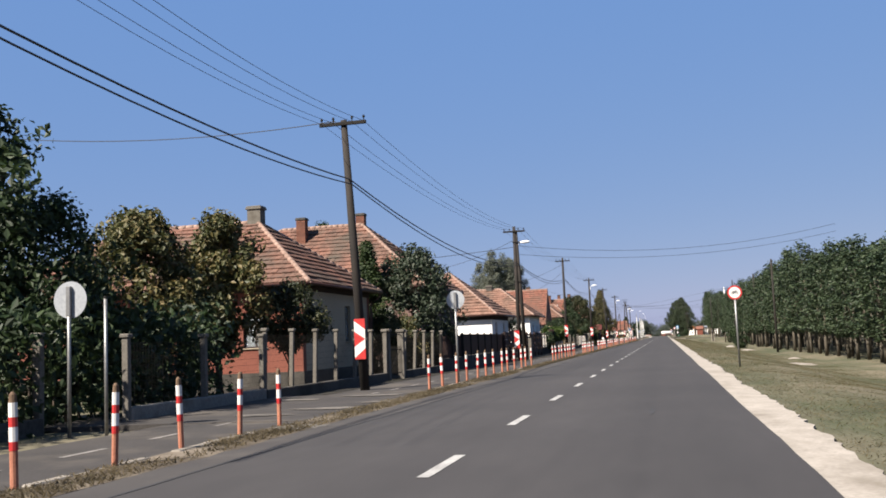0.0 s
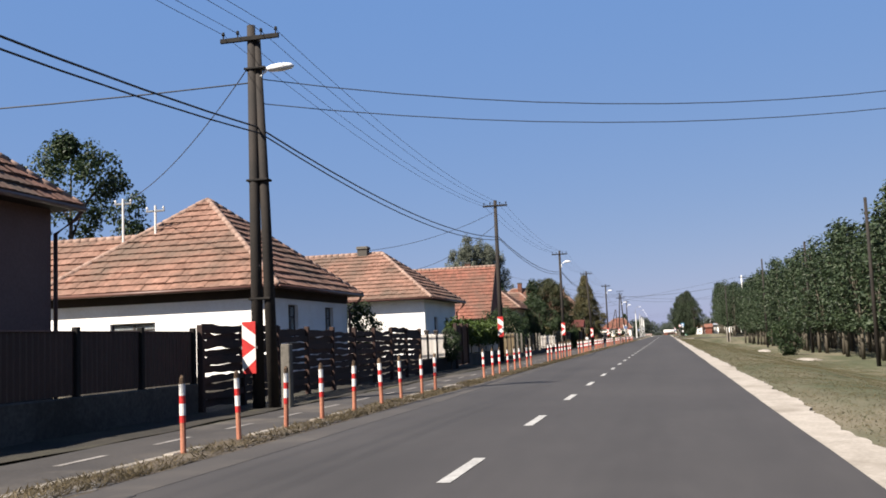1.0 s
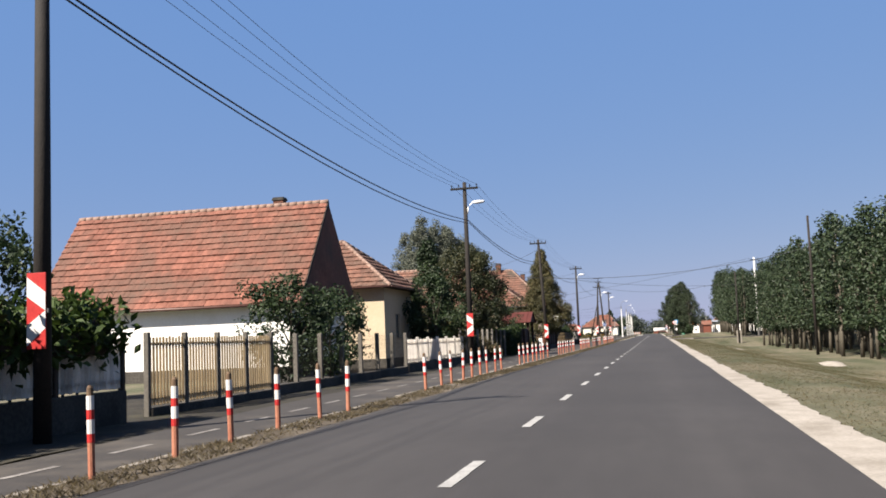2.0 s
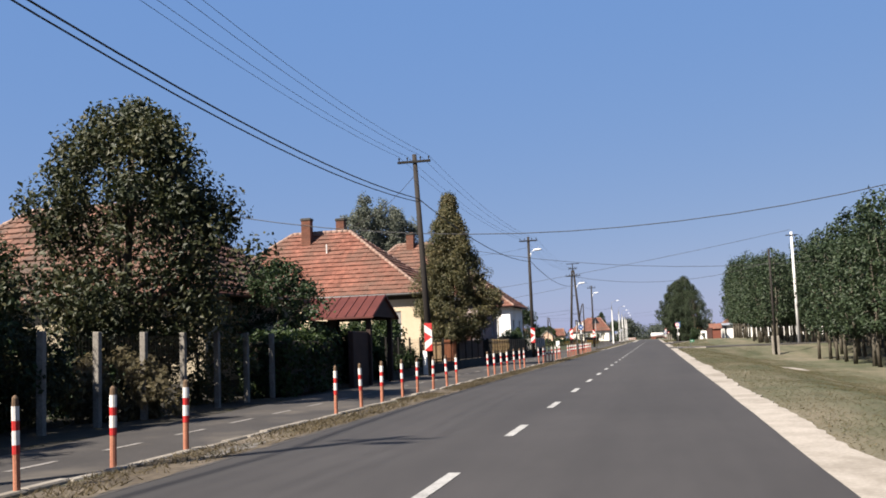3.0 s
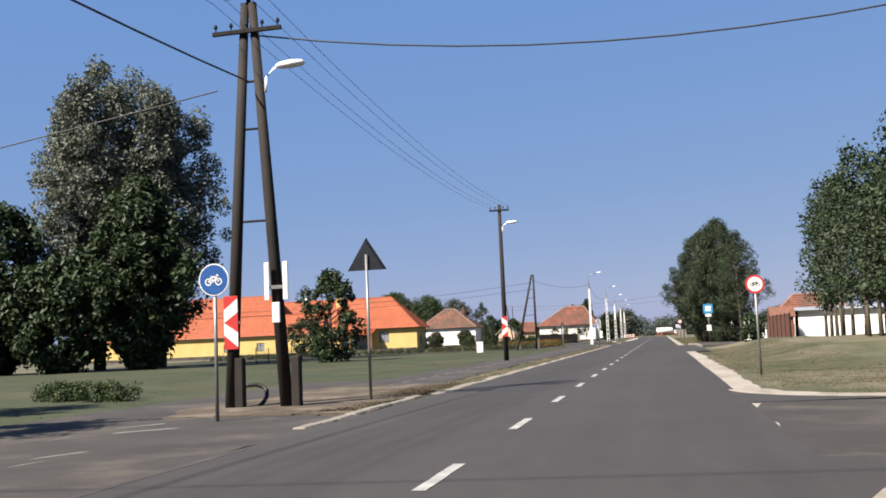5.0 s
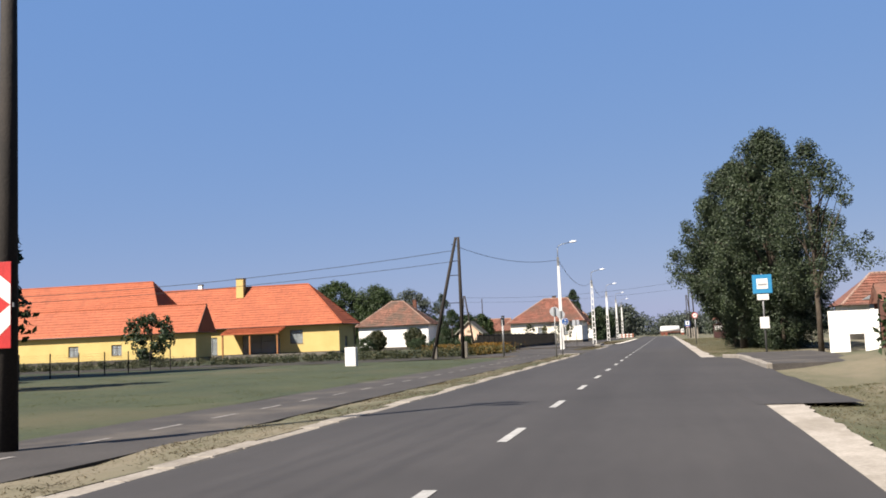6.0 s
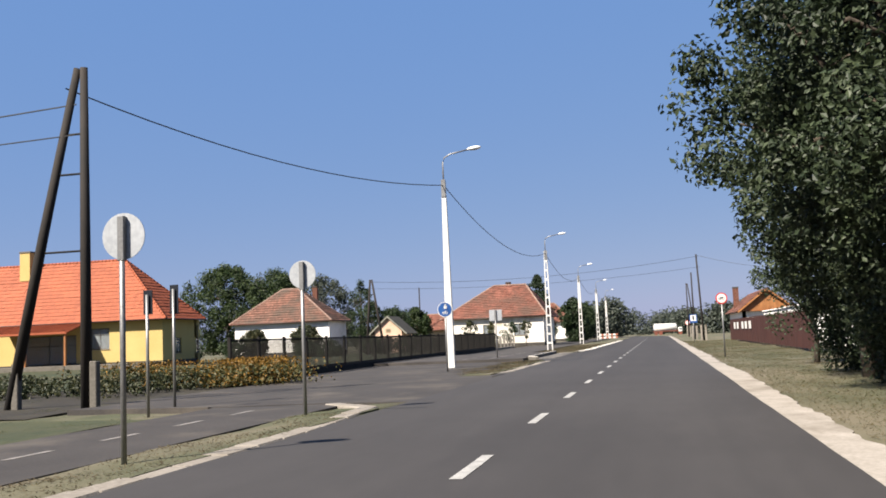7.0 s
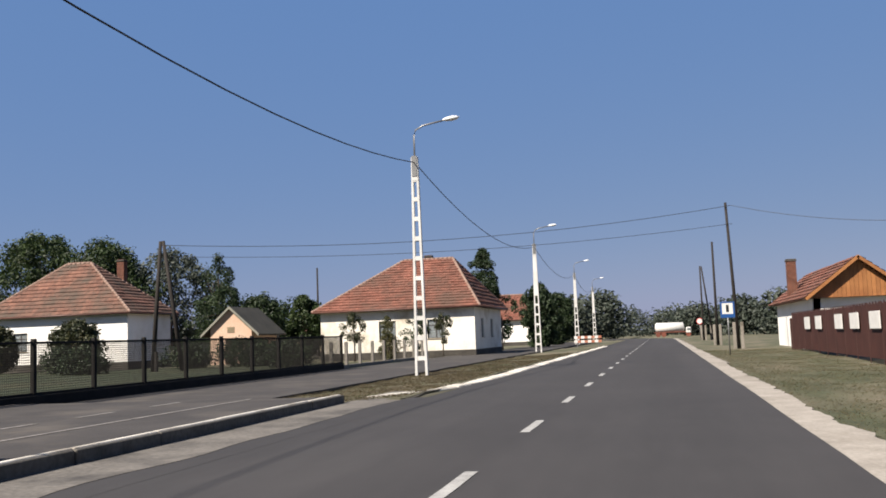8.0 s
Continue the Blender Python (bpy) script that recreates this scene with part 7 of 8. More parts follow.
T("spruce_shrub", (-12.4, 241.0, -0.1), "low spreading dark spruce behind the fence", "shrub", 2.3, 0.1, 1.5, "dome", "leaf_dark", 90, 36, 0.1, 0.34, 0.05, seed=67)
T("garden_shrub", (-12.2, 229.0, -0.1), "flowering shrub behind the railing", "shrub", 1.6, 0.1, 0.9, "round", "leaf_autumn", 50, 36, 0.09, 0.3, 0.04, seed=68)
T("garden_shrub", (-12.4, 237.6, -0.1), "dark shrub behind board panels", "shrub", 1.9, 0.1, 0.9, "round", "leaf_dark", 50, 36, 0.09, 0.3, 0.04, seed=69)
T("garden_tree", (-14.5, 263, -0.1), "dark round garden tree", "tree", 5.2, 0.4, 2.2, "round", "leaf_dark", 110, 36, 0.16, 0.5, 0.12, seed=70)
T("garden_tree", (-19, 271, -0.1), "dark round garden tree", "tree", 4.6, 0.3, 2.3, "round", "leaf_dark", 100, 34, 0.16, 0.5, 0.12, seed=71)
T("white_poplar", (-53.0, 342, -0.1), "tall silvery white poplar", "tree", 30.5, 4, 11.0, "lobes", "leaf_silver", 800, 90, 0.21, 1.2, 0.5, seed=72, limbs=14)
T("white_poplar", (-47.0, 343, -0.1), "tall silvery white poplar", "tree", 28.5, 4, 8.5, "lobes", "leaf_silver", 420, 90, 0.2, 1.15, 0.45, seed=73)
T("lime_tree", (-44.4, 334, -0.1), "dense dark lime tree under a taller poplar", "tree", 16.5, 0.3, 5.2, "wide", "leaf_dark", 420, 46, 0.32, 0.9, 0.3, seed=74)
T("lime_tree", (-58.5, 333, -0.1), "dense dark lime tree under a taller poplar", "tree", 15.0, 0.5, 5.4, "round", "leaf_dark", 330, 44, 0.32, 0.9, 0.3, seed=75)
T("lime_tree", (-50.5, 331, -0.1), "dense dark lime tree with low branches", "tree", 9.5, 0.0, 4.2, "round", "leaf_dark", 260, 44, 0.3, 0.8, 0.25, seed=176)
for i, (x, y) in enumerate(((-17.9, 278.8), (-16.1, 277.9), (-18.7, 279.1))):
    T("weed_clump", (x, y, -0.1), "rough green weeds in the lawn", "shrub", 0.5, 0.0, 0.9, "round", "leaf_hedge", 40, 30, 0.07, 0.22, 0.02, seed=180 + i, limbs=0)
T("lime_tree", (-60, 330, -0.1), "dense dark lime tree", "tree", 10.5, 0.5, 5.0, "round", "leaf_dark", 220, 40, 0.32, 0.9, 0.3, seed=76)
T("plum_tree", (-27.5, 336.0, -0.1), "dark plum tree on the lawn", "tree", 7.6, 0.3, 2.7, "dome", "leaf_dark", 150, 44, 0.18, 0.5, 0.16, seed=77, limbs=10)
T("walnut_tree", (-52, 400, -0.1), "leafy tree beside the yellow building", "tree", 5.0, 0.4, 2.4, "round", "leaf_dark", 90, 30, 0.2, 0.5, 0.12, seed=78)
# black locusts over the bus stop
T("locust_tree", (6.2, 364.5, 0.1), "tall dark locust tree beside the bus stop", "tree", 12.4, 2.4, 3.7, "spire", "leaf_locust", 330, 60, 0.19, 0.6, 0.22, seed=81, limbs=30)
T("locust_tree", (4.9, 372.5, 0.1), "tall dark locust tree beside the road", "tree", 11.8, 2.6, 4.3, "spire", "leaf_locust", 400, 60, 0.19, 0.6, 0.24, seed=82, limbs=30)
T("locust_tree", (4.8, 379.0, 0.1), "tall dark locust tree beside the road", "tree", 9.2, 2.6, 2.9, "spire", "leaf_locust", 250, 56, 0.19, 0.6, 0.2, seed=83, limbs=20)
T("locust_tree", (7.6, 357.5, 0.1), "slender locust tree with an open crown", "tree", 10.4, 3.2, 2.6, "spire", "leaf_locust", 110, 40, 0.17, 0.5, 0.13, seed=84, limbs=22)
T("locust_shrub", (6.4, 363.5, 0.0), "dense dark locust thicket", "shrub", 4.4, 0.0, 1.5, "round", "leaf_locust", 130, 44, 0.15, 0.5, 0.1, seed=185)
T("locust_shrub", (7.6, 367.0, 0.0), "dense dark locust thicket", "shrub", 5.0, 0.0, 1.8, "round", "leaf_locust", 140, 44, 0.15, 0.5, 0.1, seed=186)
T("locust_shrub", (5.9, 371.5, 0.0), "dense dark locust thicket", "shrub", 6.4, 0.0, 2.0, "round", "leaf_locust", 130, 44, 0.15, 0.5, 0.1, seed=85)
T("locust_shrub", (5.5, 377.0, 0.0), "dense dark locust thicket", "shrub", 7.2, 0.0, 2.5, "round", "leaf_locust", 190, 44, 0.15, 0.5, 0.1, seed=86)
T("locust_shrub", (5.35, 382.0, 0.0), "dense dark locust thicket", "shrub", 6.4, 0.0, 2.4, "round", "leaf_locust", 180, 44, 0.15, 0.5, 0.1, seed=87)
T("locust_tree", (5.0, 390.0, 0.0), "young locust tree leaning over the verge", "tree", 4.6, 1.7, 2.3, "wide", "leaf_locust", 70, 44, 0.13, 0.36, 0.09, seed=188, limbs=10)
T("locust_shrub", (6.6, 388.0, 0.0), "dense dark locust thicket", "shrub", 3.4, 0.0, 1.7, "round", "leaf_locust", 110, 44, 0.15, 0.5, 0.1, seed=88)
T("field_shrub", (6.6, 331, 0.3), "dark shrub at the edge of the grass", "shrub", 1.9, 0.0, 0.9, "round", "leaf_dark", 50, 34, 0.13, 0.35, 0.05, seed=89)
T("field_shrub", (9.3, 141, -0.9), "dark shrub before the plantation", "shrub", 2.4, 0.0, 1.2, "round", "leaf_dark", 50, 34, 0.13, 0.4, 0.05, seed=90)
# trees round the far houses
for i, (x, y, h, r, mat) in enumerate(((-56, 498, 11, 6, "leaf_far_hazed"), (-47, 497, 10.5, 5, "leaf_far_hazed"), (-34.6, 489, 5.4, 2.2, "leaf_dark"), (-33.5, 497, 5.5, 2.2, "leaf_hedge"), (-25, 522, 5.6, 3, "leaf_dark"),
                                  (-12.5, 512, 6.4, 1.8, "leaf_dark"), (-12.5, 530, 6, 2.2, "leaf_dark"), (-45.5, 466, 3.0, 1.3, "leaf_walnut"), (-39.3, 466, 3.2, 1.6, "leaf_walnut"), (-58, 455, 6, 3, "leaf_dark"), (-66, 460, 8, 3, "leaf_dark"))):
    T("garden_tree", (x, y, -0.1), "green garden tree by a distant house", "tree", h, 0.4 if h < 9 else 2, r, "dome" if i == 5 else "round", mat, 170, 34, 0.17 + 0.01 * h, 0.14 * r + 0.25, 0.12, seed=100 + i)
T("spruce_tree", (-19.2, 474.0, -0.1), "young brownish spruce before a white house", "tree", 3.2, 0.2, 0.85, "cone", "leaf_autumn", 70, 30, 0.1, 0.24, 0.06, seed=120)
T("fruit_tree", (-21.6, 473.6, -0.1), "small loose fruit tree before a white house", "tree", 3.3, 1.4, 1.25, "wide", "leaf_walnut", 34, 30, 0.11, 0.26, 0.06, seed=220, limbs=8)
T("fruit_tree", (-17.0, 473.6, -0.1), "small loose fruit tree before a white house", "tree", 3.0, 0.8, 1.2, "wide", "leaf_dark", 34, 30, 0.11, 0.26, 0.06, seed=221, limbs=8)
T("fruit_tree", (-15.2, 474.0, -0.1), "small loose fruit tree before a white house", "tree", 3.0, 1.1, 1.1, "wide", "leaf_walnut", 26, 30, 0.11, 0.26, 0.05, seed=222, limbs=8)
T("garden_tree", (-62, 497, -0.1), "large dark tree behind the white house", "tree", 13.0, 1.0, 6.5, "dome", "leaf_hedge", 330, 40, 0.28, 0.95, 0.3, seed=121)
T("garden_tree", (-53, 494, -0.1), "large dark tree behind the white house", "tree", 11.8, 1.0, 5.0, "dome", "leaf_hedge", 280, 40, 0.26, 0.9, 0.3, seed=122)
T("garden_tree", (-40.0, 492, -0.1), "tall dark garden tree with an open crown", "tree", 9.6, 0.5, 2.9, "tall", "leaf_dark", 80, 36, 0.18, 0.55, 0.16, seed=123, limbs=10)
T("garden_tree", (-37.2, 487, -0.1), "dark garden tree between the houses", "tree", 6.4, 0.3, 2.4, "dome", "leaf_dark", 120, 36, 0.18, 0.5, 0.14, seed=223)
T("spruce_tree", (-16.6, 501, -0.1), "pointed dark spruce behind a house", "tree", 9.6, 0.5, 3.3, "cone", "leaf_dark", 230, 44, 0.17, 0.42, 0.16, seed=124)
for i, (x, y, h) in enumerate(((-38, 462, 1.5), (-31, 466, 1.6), (-28, 468, 1.7), (-25.5, 466, 1.6), (-47, 463, 2.0), (-34, 458, 1.4), (-52, 462, 1.9), (-22.5, 462, 1.4))):
    T("garden_shrub", (x, y, -0.1), "dark green shrub behind the mesh fence", "shrub", h, 0.0, 1.5, "round", "leaf_dark", 70, 34, 0.14, 0.42, 0.06, seed=125 + i)
# flower bed
rng = np.random.default_rng(8)
bed = empty("flower_bed", (-14.3, 386, -0.1), "bed of bright yellow flowers beside the fence", "flower bed", kind="stuff")
n = 7000
p = np.stack([np.where(rng.uniform(size=n) < 0.7, rng.normal(-14.3, 0.9, n), rng.normal(-18.2, 0.9, n)), 386.0 + rng.normal(size=n) * 1.0, rng.uniform(0.05, 0.9, n)], 1)
v, k = leaf_cloud(rng, p, np.full(n, 0.08), 1, 0.055)
leaves_ob("flowers", v, k, "marigold", bed)
p[:, 2] *= 0.75
v, k = leaf_cloud(rng, p, np.full(n, 0.08), 1, 0.07)
leaves_ob("foliage", v, k, "leaf_autumn", bed)

rng = np.random.default_rng(28)
plants = empty("border_plants", (-32, 384, -0.1), "low dark garden plants in a border", "plants", kind="stuff")
c = np.stack([rng.uniform(-60, -15.5, 620), rng.uniform(380.5, 386.5, 620), rng.uniform(0.0, 0.45, 620)], 1)
v, k = leaf_cloud(rng, c, rng.uniform(0.15, 0.5, 620), 42, 0.075)
leaves_ob("foliage", v, k, "leaf_walnut", plants)

# far woods closing the view
rng = np.random.default_rng(17)
cs = []
for i in range(330):
    a = rng.uniform()
    x, y = -330 + 560 * a, 660 + 120 * rng.uniform() + 0.0006 * (x if i else 0) ** 2
    h = 7 + 6 * rng.uniform() + 5 * (noise.noise((x * 0.02, 3.0, 0)) + 0.3)
    c = crown_points(rng, "round", max(4, h * 0.55), 0.0, 6.0, 16) + np.array((x, y, -0.5))
    cs.append(c)
for x, y, h, r in ((-16, 600, 7, 5), (-11, 612, 8, 4), (14, 610, 6, 4), (20, 600, 6.5, 4), (34, 585, 6, 6), (48, 570, 6.5, 7), (8, 640, 5.5, 4), (60, 540, 7, 7), (75, 520, 7, 7), (95, 480, 8, 7)):
    cs.append(crown_points(rng, "round", h, 0.5, r, 60) + np.array((x, y, 0)))
c = np.concatenate(cs)
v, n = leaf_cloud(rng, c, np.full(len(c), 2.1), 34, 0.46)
woods = empty("far_woods", (0, 700, 0), "green woods along the horizon, haziness painted into the leaves", "trees", kind="stuff")
leaves_ob("foliage", v, n, "leaf_far_hazed", woods)

# loose grass on the verges
def tufts(name, boxes, per_m2, mat, size, seed, label, height=land, clump=0.0, rise=0.45):
    rng = np.random.default_rng(seed)
    P = []
    for x0, x1, y0, y1 in boxes:
        n = int((x1 - x0) * (y1 - y0) * per_m2)
        q = np.stack([rng.uniform(x0, x1, n), rng.uniform(y0, y1, n)], 1)
        keep = [noise.noise((a * 0.5, b * 0.35, seed)) + 0.5 * noise.noise((a * 1.7, b * 1.3, seed + 2)) > rng.uniform(-0.5, 0.35) * (1 - clump) + clump for a, b in q]
        P.append(q[np.array(keep)])
    P = np.concatenate(P)
    n = len(P)
    z = np.array([height(a, b) for a, b in P]) + 0.02
    base = np.column_stack([P, z])
    a = rng.uniform(0, 2 * math.pi, n)
    s = size * rng.uniform(0.5, 1.4, n)
    u = np.stack([np.cos(a), np.sin(a), np.zeros(n)], 1) * (0.2 * s)[:, None]
    tip = base + np.stack([rng.normal(size=n) * 1.2 * s, rng.normal(size=n) * 1.2 * s, rise * s], 1)
    v = np.stack([base - u, base + u, tip], 1).reshape(-1, 3)
    g = Geo()
    g.v = v.tolist()
    g.f = [(3 * i, 3 * i + 1, 3 * i + 2) for i in range(n)]
    return tagged(g.ob(name, mat, fix=False), label, "grass", kind="stuff")


tufts("verge_grass", [(2.05, 9.5, 0, 258), (2.05, 7, 270, 324), (2.05, 7, 354, 470)], 130, "blade_dry", 0.05, 3, "dry yellow grass blades on the verge", clump=-0.25)
tufts("green_grass", [(2.3, 10.5, 0, 258), (2.6, 7, 270, 324), (2.3, 7, 354, 470)], 80, "blade", 0.045, 4, "green grass blades on the verge", clump=-0.15)
tufts("kerb_grass", [(-6.9, -5.65, 276, 371)], 260, "blade_dead", 0.06, 15, "short dry grass behind the kerb", clump=-0.1)
tufts("island_grass", [(-7.0, -5.85, 387.1, 388.5), (-7.9, -5.85, 388.5, 390), (-8.7, -5.85, 390, 392), (-9.4, -5.85, 392, 404), (-9.5, -5.85, 423.3, 470)], 330, "blade_dead", 0.075, 16, "dry brown grass round the lamp poles", height=lambda x, y: land(x, y) + 0.045, clump=-0.05)
tufts("island_weeds", [(-7.0, -5.85, 387.1, 388.5), (-7.9, -5.85, 388.5, 390), (-8.7, -5.85, 390, 392), (-9.4, -5.85, 392, 404), (-9.5, -5.85, 423.3, 470)], 90, "blade", 0.06, 17, "green weeds round the lamp poles", height=lambda x, y: land(x, y) + 0.045, clump=0.1)
tufts("edge_grass", [(-6.2, -5.42, 0, 257), (-10.0, -5.8, 269, 281)], 560, "blade_dead", 0.06, 5, "short dead grass between road and path", clump=0.0, rise=0.9)
tufts("edge_weeds", [(-6.2, -5.65, 0, 257), (-10.9, -9.9, 12, 257), (-6.9, -5.7, 276, 371), (-9.2, -6.0, 395, 404), (-13, -10, 262, 372), (-34, -13.8, 374, 384)], 90, "blade", 0.05, 6, "green weeds along the path", clump=0.3)
tufts("lawn_grass", [(-34, -11, 262, 371)], 45, "blade", 0.06, 7, "green lawn grass blades")

# ---- the buildings further on ----
house("community_house", "large yellow building with bright orange tile roof", 437.0, 445.5, -42.5, 44, 4.1, 9.9, 6.2, "yellow_wall", "tile_new", over=0.7,
      side=[(-49.4, 1.9, 1.6, 1.9, "glass"), (-54.6, 5.6, 0.1, 2.9, "glass"), (-62.0, 1.6, 0.3, 2.6, "glass")], chimneys=[(-58.6, 440.5, 11.2, 1.1, "yellow_wall"), (-66, 443, 10.8, 0.6, "white_wall")], frame="frame_dark", front=[(441, 1.2, 1.0, 1.4, "glass"), (445, 1.2, 1.0, 1.4, "glass")])
house("community_house", "yellow gabled wing with bright orange tile roof", 417.5, 423.10, -54.84, 40, 3.45, 6.85, 0, "yellow_wall", "tile_new", gable=True, rear_inset=0, over=0.5,
      side=[(-66, 1.4, 1.0, 1.3, "glass"), (-72, 1.4, 1.0, 1.3, "glass")], pipes=False)
house("community_house", "hipped middle block of a yellow building", 427.5, 440.5, -64.58, 42, 4.0, 10.95, 4.6, "yellow_wall", "tile_new", over=0.5, pipes=False)
house("house", "white house with weathered hip roof behind a fence", 470.5, 478.5, -37.6, 13, 4.0, 8.1, 5.5, "white_wall", "tile_old", chimneys=[(-41.5, 476.5, 8.4, 0.6, "brick")], side=[(-41, 1.2, 1.4, 1.4, "glass"), (-47, 1.2, 1.4, 1.4, "glass")])
house("house", "cream white house with stained walls and red-brown hip roof", 476.5, 490.5, -12.9, 12.8, 3.55, 7.6, 3.2, "stained_wall", "tile_red", rear_inset=5.6, chimneys=[(-18.6, 486.0, 8.1, 0.6, "brick")],
      side=[(-16.3, 1.3, 1.3, 1.4, "glass"), (-20, 1.3, 1.3, 1.4, "glass")], front=[(480.5, 1.2, 1.3, 1.4, "glass"), (485, 1.2, 1.3, 1.4, "glass")])
house("house", "small cottage with orange tile roof", 506, 514, -29, 9, 2.6, 5.0, 0.8, "cream_wall", "tile_red", rear_inset=0.8)


def gable_shed(x0, x1, y0, y1, ze, zr):
    """A small shed with its pale gable towards the garden and a dark roof with deep eaves."""
    xm = (x0 + x1) / 2
    root = empty("garden_shed", (xm, y0, -0.1), "small shed with pale gable and dark overhanging roof", "shed")
    a, b = x0 + 0.7, x1 - 0.7
    k = (zr - ze) / (xm - x0)
    za, zb = ze + 0.7 * k, zr - 0.12
    g = Geo().mesh([(a, y0, -0.2), (b, y0, -0.2), (b, y0, za), (xm, y0, zb), (a, y0, za), (a, y1, -0.2), (b, y1, -0.2), (b, y1, za), (xm, y1, zb), (a, y1, za)],
                   [(0, 1, 2, 3, 4), (9, 8, 7, 6, 5), (1, 6, 7, 2), (5, 0, 4, 9), (2, 7, 8, 3), (4, 3, 8, 9)])
    g.ob("wall", "shed_wall", root)
    Geo().box(xm - 0.45, xm + 0.45, y0 - 0.03, y0 - 0.004, -0.1, 1.9, 0.01).ob("door", "brown_board", root)
    Geo().box(xm - 0.3, xm + 0.3, y0 - 0.03, y0 - 0.004, 2.3, 2.75, 0.01).ob("hatch", "tan_board", root)
    for e in (x0, x1):
        v = [(e, ze), (xm, zr), (xm, zr - 0.12), (e, ze - 0.12)]
        g = Geo().mesh([(x, y, z) for y in (y0 - 0.28, y1 + 0.3) for x, z in v], [(0, 1, 2, 3), (7, 6, 5, 4), (0, 4, 5, 1), (1, 5, 6, 2), (2, 6, 7, 3), (3, 7, 4, 0)])
        roof = g.ob("roof", "shed_roof", root)
        g = Geo().mesh([(x, y, z + (0.03 if z > ze - 0.05 and (x, z) in v[:2] else -0.06)) for y in (y0 - 0.34, y0 - 0.29) for x, z in v], [(0, 1, 2, 3), (7, 6, 5, 4), (0, 4, 5, 1), (1, 5, 6, 2), (2, 6, 7, 3), (3, 7, 4, 0)])
        g.ob("barge_board", "shed_trim", roof)
    return root


M["shed_wall"] = material("pinkish_shed_render", (0.6, 0.4, 0.28), (0.74, 0.53, 0.4), 0.92, 0.9, 20, 0.3)
M["shed_roof"] = material("mossy_shed_roof", (0.035, 0.035, 0.028), (0.08, 0.075, 0.06), 0.9, 1.2, 20, 0.4)
M["shed_trim"] = material("grey_green_board", (0.2, 0.2, 0.16), (0.3, 0.29, 0.24), 0.85, 2.0, 30, 0.3)
gable_shed(-34.7, -29.9, 476.5, 482.0, 2.15, 4.3)
house("house", "distant white house with tile roof", 545, 556, -15, 12, 3.4, 7.0, 4, "white_wall", "tile_red")

# gabled house on the right with a timber gable, its ridge along the road
def timber_house():
    x0, x1, y0, y1, ze, zr = 7.6, 13.4, 463.5, 484.0, 2.75, 5.0
    xm = (x0 + x1) / 2
    root = empty("house", (xm, (y0 + y1) / 2, -0.1), "white house with orange tile roof and timber gable", "house")
    g = Geo()
    panel(g, Vector((x0 + 0.5, y0 + 0.5, 0)), Vector((1, 0, 0)), x1 - x0 - 1, -0.2, ze + 0.05, 0.35, [(1.6, 2.8, 1.1, 2.2)])
    g.ob("wall", "white_wall", root)
    g = Geo()
    panel(g, Vector((x0 + 0.5, y1 - 0.5, 0)), Vector((0, -1, 0)), y1 - y0 - 1, -0.2, ze + 0.05, 0.35, [])
    panel(g, Vector((x1 - 0.5, y0 + 0.5, 0)), Vector((0, 1, 0)), y1 - y0 - 1, -0.2, ze + 0.05, 0.35, [])
    g.ob("wall", "white_wall", root)
    g = Geo().mesh([(x0, y0, ze), (xm, y0, zr), (x1, y0, ze), (x0, y1, ze), (xm, y1, zr), (x1, y1, ze)], [(0, 1, 4, 3), (1, 2, 5, 4), (0, 3, 5, 2), (3, 4, 5)])
    roof = g.ob("roof", "tile_red", root)
    g = Geo()
    rnd = random.Random(9)
    tiles(g, (x0, y1, ze), (x0, y0, ze), (xm, y1, zr), (xm, y0, zr), rnd)
    tiles(g, (x1, y0, ze), (x1, y1, ze), (xm, y0, zr), (xm, y1, zr), rnd)
    tagged(g.ob("roof_tiles", "tile_red", roof, fix=False), kind="stuff")
    n = 22
    for i in range(n):
        a, b = x0 + 0.45 + (x1 - x0 - 0.9) * i / n, x0 + 0.45 + (x1 - x0 - 0.9) * (i + 0.94) / n
        za = ze + (zr - ze) * (1 - max(abs(a - xm), abs(b - xm)) / ((x1 - x0) / 2)) - 0.08
        if za > ze + 0.1:
            Geo().box(a, b, y0 + 0.42, y0 + 0.45, ze - 0.02, za).ob("gable_board", "timber", root)
    for s in (-1, 1):
        e = x0 if s < 0 else x1
        L = math.hypot(xm - x0, zr - ze)
        m = Matrix.Translation((e, y0, ze)) @ Matrix.Rotation(s * math.atan2(zr - ze, xm - x0) * 1.0 if s > 0 else -math.atan2(zr - ze, xm - x0), 4, "Y")
        Geo().box(0 if s < 0 else -L, L if s < 0 else 0, -0.04, 0.0, -0.14, 0.03, m=m).ob("barge_board", "timber", root)
    chimney(root, 8.4, 476.0, 2.9, 5.7, 0.6)
    return root


M["timber"] = material("varnished_timber", (0.26, 0.1, 0.03), (0.38, 0.165, 0.055), 0.6, 2.0, 30, 0.3, island=0.15)
timber_house()
bf = fence(404, 464, 6.9, "dark red-brown sheet metal fence with white papers", "sheet", 1.9, 0.0, 2.5, board_mat="fence_red", post_mat="fence_red", post=0.02, z0=-0.05, crest=0.12)
for y in (457.2, 453.3, 447.5, 443.8, 439.8):
    Geo().box(6.8, 6.84, y - 0.9, y + 0.9, 1.08, 1.68, 0.006).ob("paper", "white_paint", bf, "white paper sheet fixed to the fence")
dark = Geo().box(6.9, 7.5, 465.2, 465.27, -0.1, 1.7, 0.01).ob("yard_gate", "fence_red", at=(7.2, 465.2, -0.05))
tagged(dark, "dark brown gate leaf standing open beside a house", "gate")
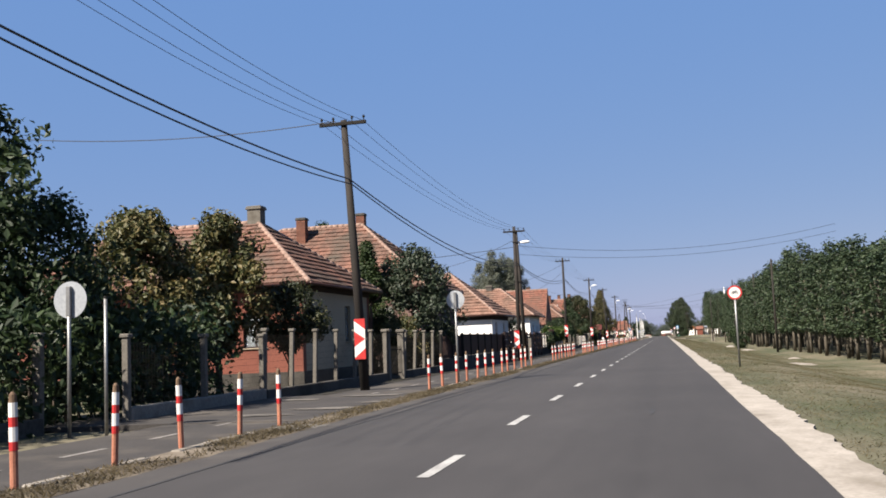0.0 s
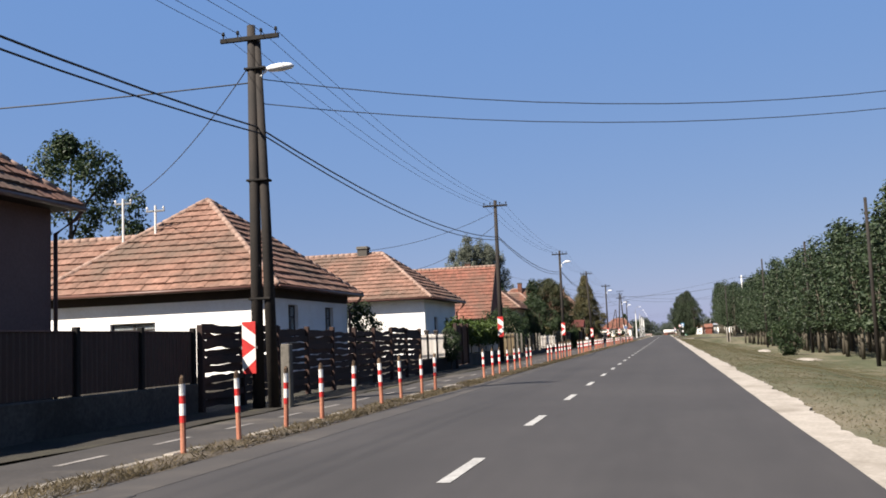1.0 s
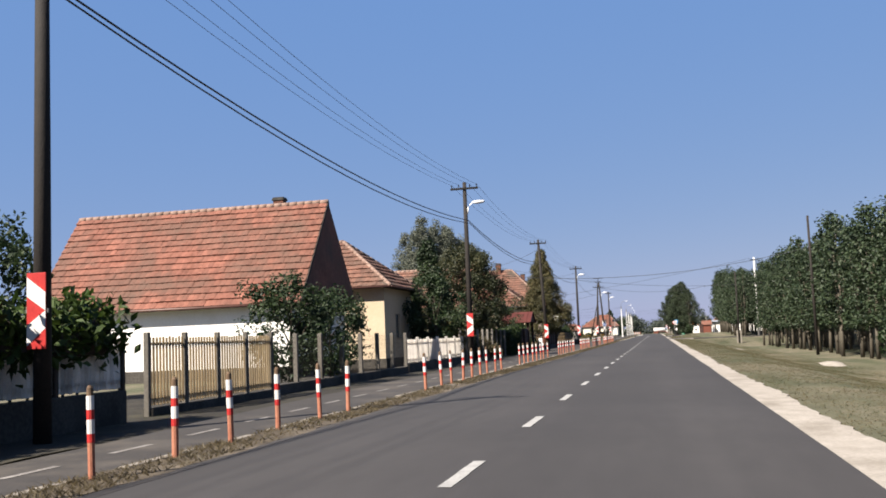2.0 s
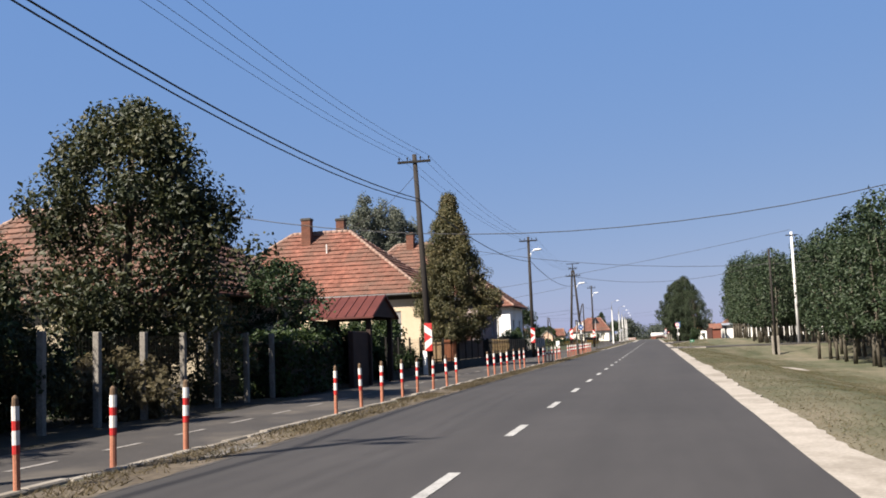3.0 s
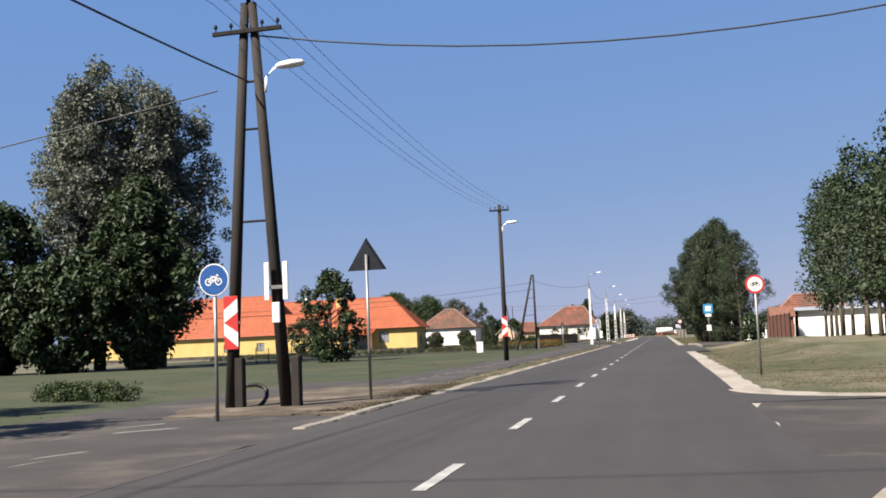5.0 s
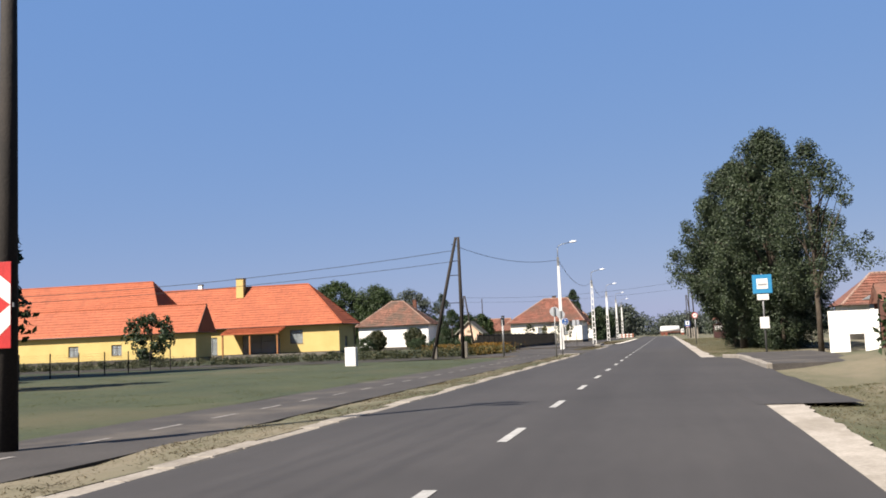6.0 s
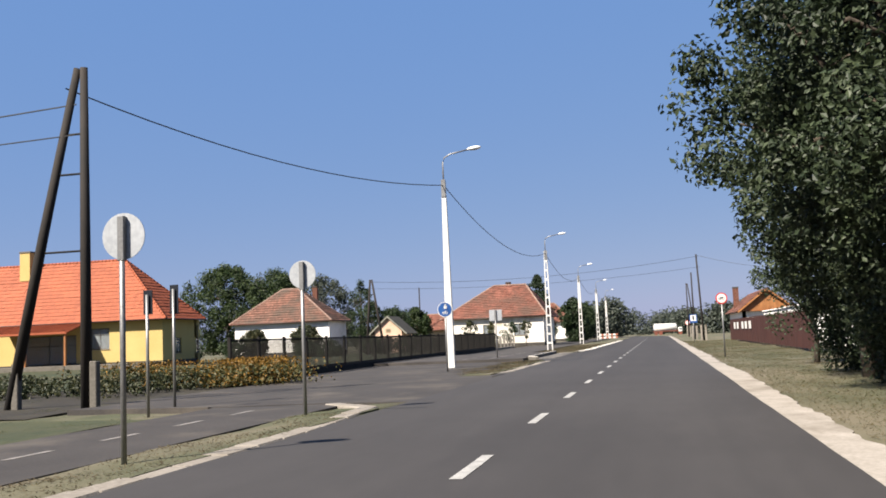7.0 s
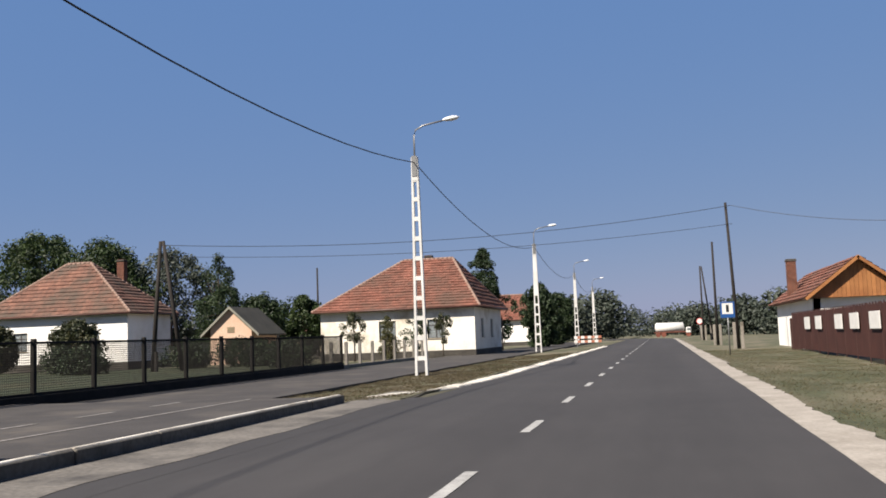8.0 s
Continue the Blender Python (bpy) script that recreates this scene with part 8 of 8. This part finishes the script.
gp = Geo().box(7.0, 8.3, 466.0, 466.15, -0.2, 1.7, 0.02).ob("yard_gate", "white_paint", at=(7.6, 466, -0.05))
tagged(gp, "white gate panel beside the brown fence", "gate")
out = empty("outbuilding", (9.4, 431, -0.1), "low white outbuilding with a flat roof behind the brown fence", "outbuilding")
g = Geo()
panel(g, Vector((8.3, 444.0, 0)), Vector((0, -1, 0)), 27.0, -0.2, 2.38, 0.25, [])
panel(g, Vector((8.55, 417.0, 0)), Vector((1, 0, 0)), 3.0, -0.2, 2.38, 0.25, [])
panel(g, Vector((11.55, 444.0, 0)), Vector((-1, 0, 0)), 3.0, -0.2, 2.38, 0.25, [])
g.ob("wall", "white_wall", out)
Geo().box(8.2, 11.8, 416.9, 444.1, 2.385, 2.48, 0.02).ob("roof", "white_wall", out)
bw = empty("farm_building", (24, 372, 0), "long white farm building behind poplars", "building")
g = Geo()
panel(g, Vector((13.6, 366, 0)), Vector((1, 0, 0)), 60, -0.8, 2.9, 0.3, [(a, a + 1.2, 1.0, 2.0) for a in (4, 9, 14, 20, 26)])
g.ob("wall", "white_wall", bw)
g = Geo()
panel(g, Vector((13.6, 378, 0)), Vector((0, -1, 0)), 12, -0.8, 2.9, 0.3, [])
g.ob("wall", "white_wall", bw)
Geo().mesh([(13.2, 365.4, 2.85), (74, 365.4, 2.85), (74, 372, 3.3), (13.2, 372, 3.3), (13.2, 378.6, 2.85), (74, 378.6, 2.85)], [(0, 1, 2, 3), (3, 2, 5, 4), (0, 3, 4)]).ob("roof", "sign_back", bw, "grey sheet roof")
rh = fence(334, 352, 9.5, "rust-brown sheet gate behind the bus stop", "sheet", 2.2, 0.0, 3.0, board_mat="gutter", z0=0.0)
house("house", "small white house with red roof beyond the field", 392, 400, 24, 10, 2.8, 5.4, 3, "white_wall", "tile_red")

# white tank lorry standing at the far bend
lorry = empty("tank_lorry", (1.4, 604, 0), "white tank lorry on the road far ahead", "lorry")
g = Geo()
n = 16
for i, (d, r) in enumerate(((-2.65, 0.3), (-2.4, 0.86), (2.4, 0.86), (2.65, 0.3))):
    g.v += [(1.2 + d, 604 + r * math.cos(2 * math.pi * j / n), 1.75 + r * math.sin(2 * math.pi * j / n)) for j in range(n)]
g.f = [(i * n + j, i * n + (j + 1) % n, (i + 1) * n + (j + 1) % n, (i + 1) * n + j) for i in range(3) for j in range(n)] + [tuple(range(n)), tuple(range(3 * n, 4 * n))]
g.ob("tank", "white_paint", lorry, smooth=True)
Geo().box(-1.6, 4.2, 603.3, 604.7, 0.75, 0.95, 0.03).ob("chassis", "red_wall", lorry)
cab = Geo().box(4.1, 5.0, 602.9, 605.1, 0.6, 1.7, 0.15).ob("cab", "white_paint", lorry)
Geo().box(4.25, 4.85, 602.88, 602.9, 1.1, 1.55).ob("cab_window", "glass", cab)
for x in (-0.9, 0.1, 4.5):
    for y in (603.0, 604.8):
        Geo().tube([(x, y, 0.45), (x, y + 0.25, 0.45)], [0.45, 0.45], 16).ob("wheel", "red_wall", lorry)
# striped barrier at the roadworks
bar = empty("road_barrier", (-7.3, 506, 0), "orange and white striped road barrier", "barrier")
for z in (0.35, 0.75):
    for i in range(8):
        Geo().box(-8.6 + i * 0.33, -8.6 + i * 0.33 + 0.33, 505.95, 506.0, z, z + 0.25).ob("stripe", "rust_orange" if i % 2 else "white_paint", bar)
for x in (-8.3, -6.3):
    Geo().box(x - 0.04, x + 0.04, 506.0, 506.08, -0.15, 1.05, 0.01).ob("leg", "steel", bar)

# porch and terrace of the yellow building
porch = empty("porch", (-55, 435.5, -0.1), "orange tiled porch roof on wooden posts", "porch")
g = Geo().mesh([(-59.2, 434.2, 3.25), (-50.7, 434.2, 3.25), (-50.7, 437.6, 4.15), (-59.2, 437.6, 4.15), (-59.2, 434.2, 3.1), (-50.7, 434.2, 3.1), (-50.7, 437.6, 4.0), (-59.2, 437.6, 4.0)],
               [(0, 1, 2, 3), (7, 6, 5, 4), (0, 4, 5, 1), (1, 5, 6, 2), (2, 6, 7, 3), (3, 7, 4, 0)])
deck = g.ob("roof", "tile_new", porch)
for i in range(28):
    x = -59.1 + i * 0.305
    Geo().tube([(x, 434.2, 3.27), (x, 437.5, 4.15)], [0.06, 0.06], 6).ob("tile_row", "tile_new", deck)
for x in (-59.0, -55.0, -51.0):
    Geo().box(x - 0.1, x + 0.1, 434.4, 434.6, -0.1, 3.15, 0.015).ob("post", "timber", porch)
terrace = Geo().box(-58.5, -43.5, 433.6, 437.4, -0.2, 0.3, 0.02).ob("terrace", "concrete", at=(-51, 435.5, -0.1))
tagged(terrace, "low concrete terrace before the yellow building", "terrace", kind="structure")

shed = empty("field_shed", (9.2, 356, 0.0), "small white shed with red roof behind the bus stop", "shed")
g = Geo()
panel(g, Vector((7.7, 355, 0)), Vector((1, 0, 0)), 2.6, -0.2, 1.9, 0.2, [(0.9, 1.6, -0.1, 1.5)])
g.ob("wall", "white_wall", shed)
Geo().box(10.3, 12.2, 355.2, 357.8, -0.2, 2.2, 0.02).ob("wall", "red_wall", shed)
Geo().mesh([(10.1, 354.9, 2.2), (12.4, 354.9, 2.2), (12.4, 356.5, 3.2), (10.1, 356.5, 3.2), (10.1, 358.1, 2.2), (12.4, 358.1, 2.2)], [(0, 1, 2, 3), (3, 2, 5, 4), (0, 3, 4), (1, 5, 2)]).ob("roof", "tile_red", shed)
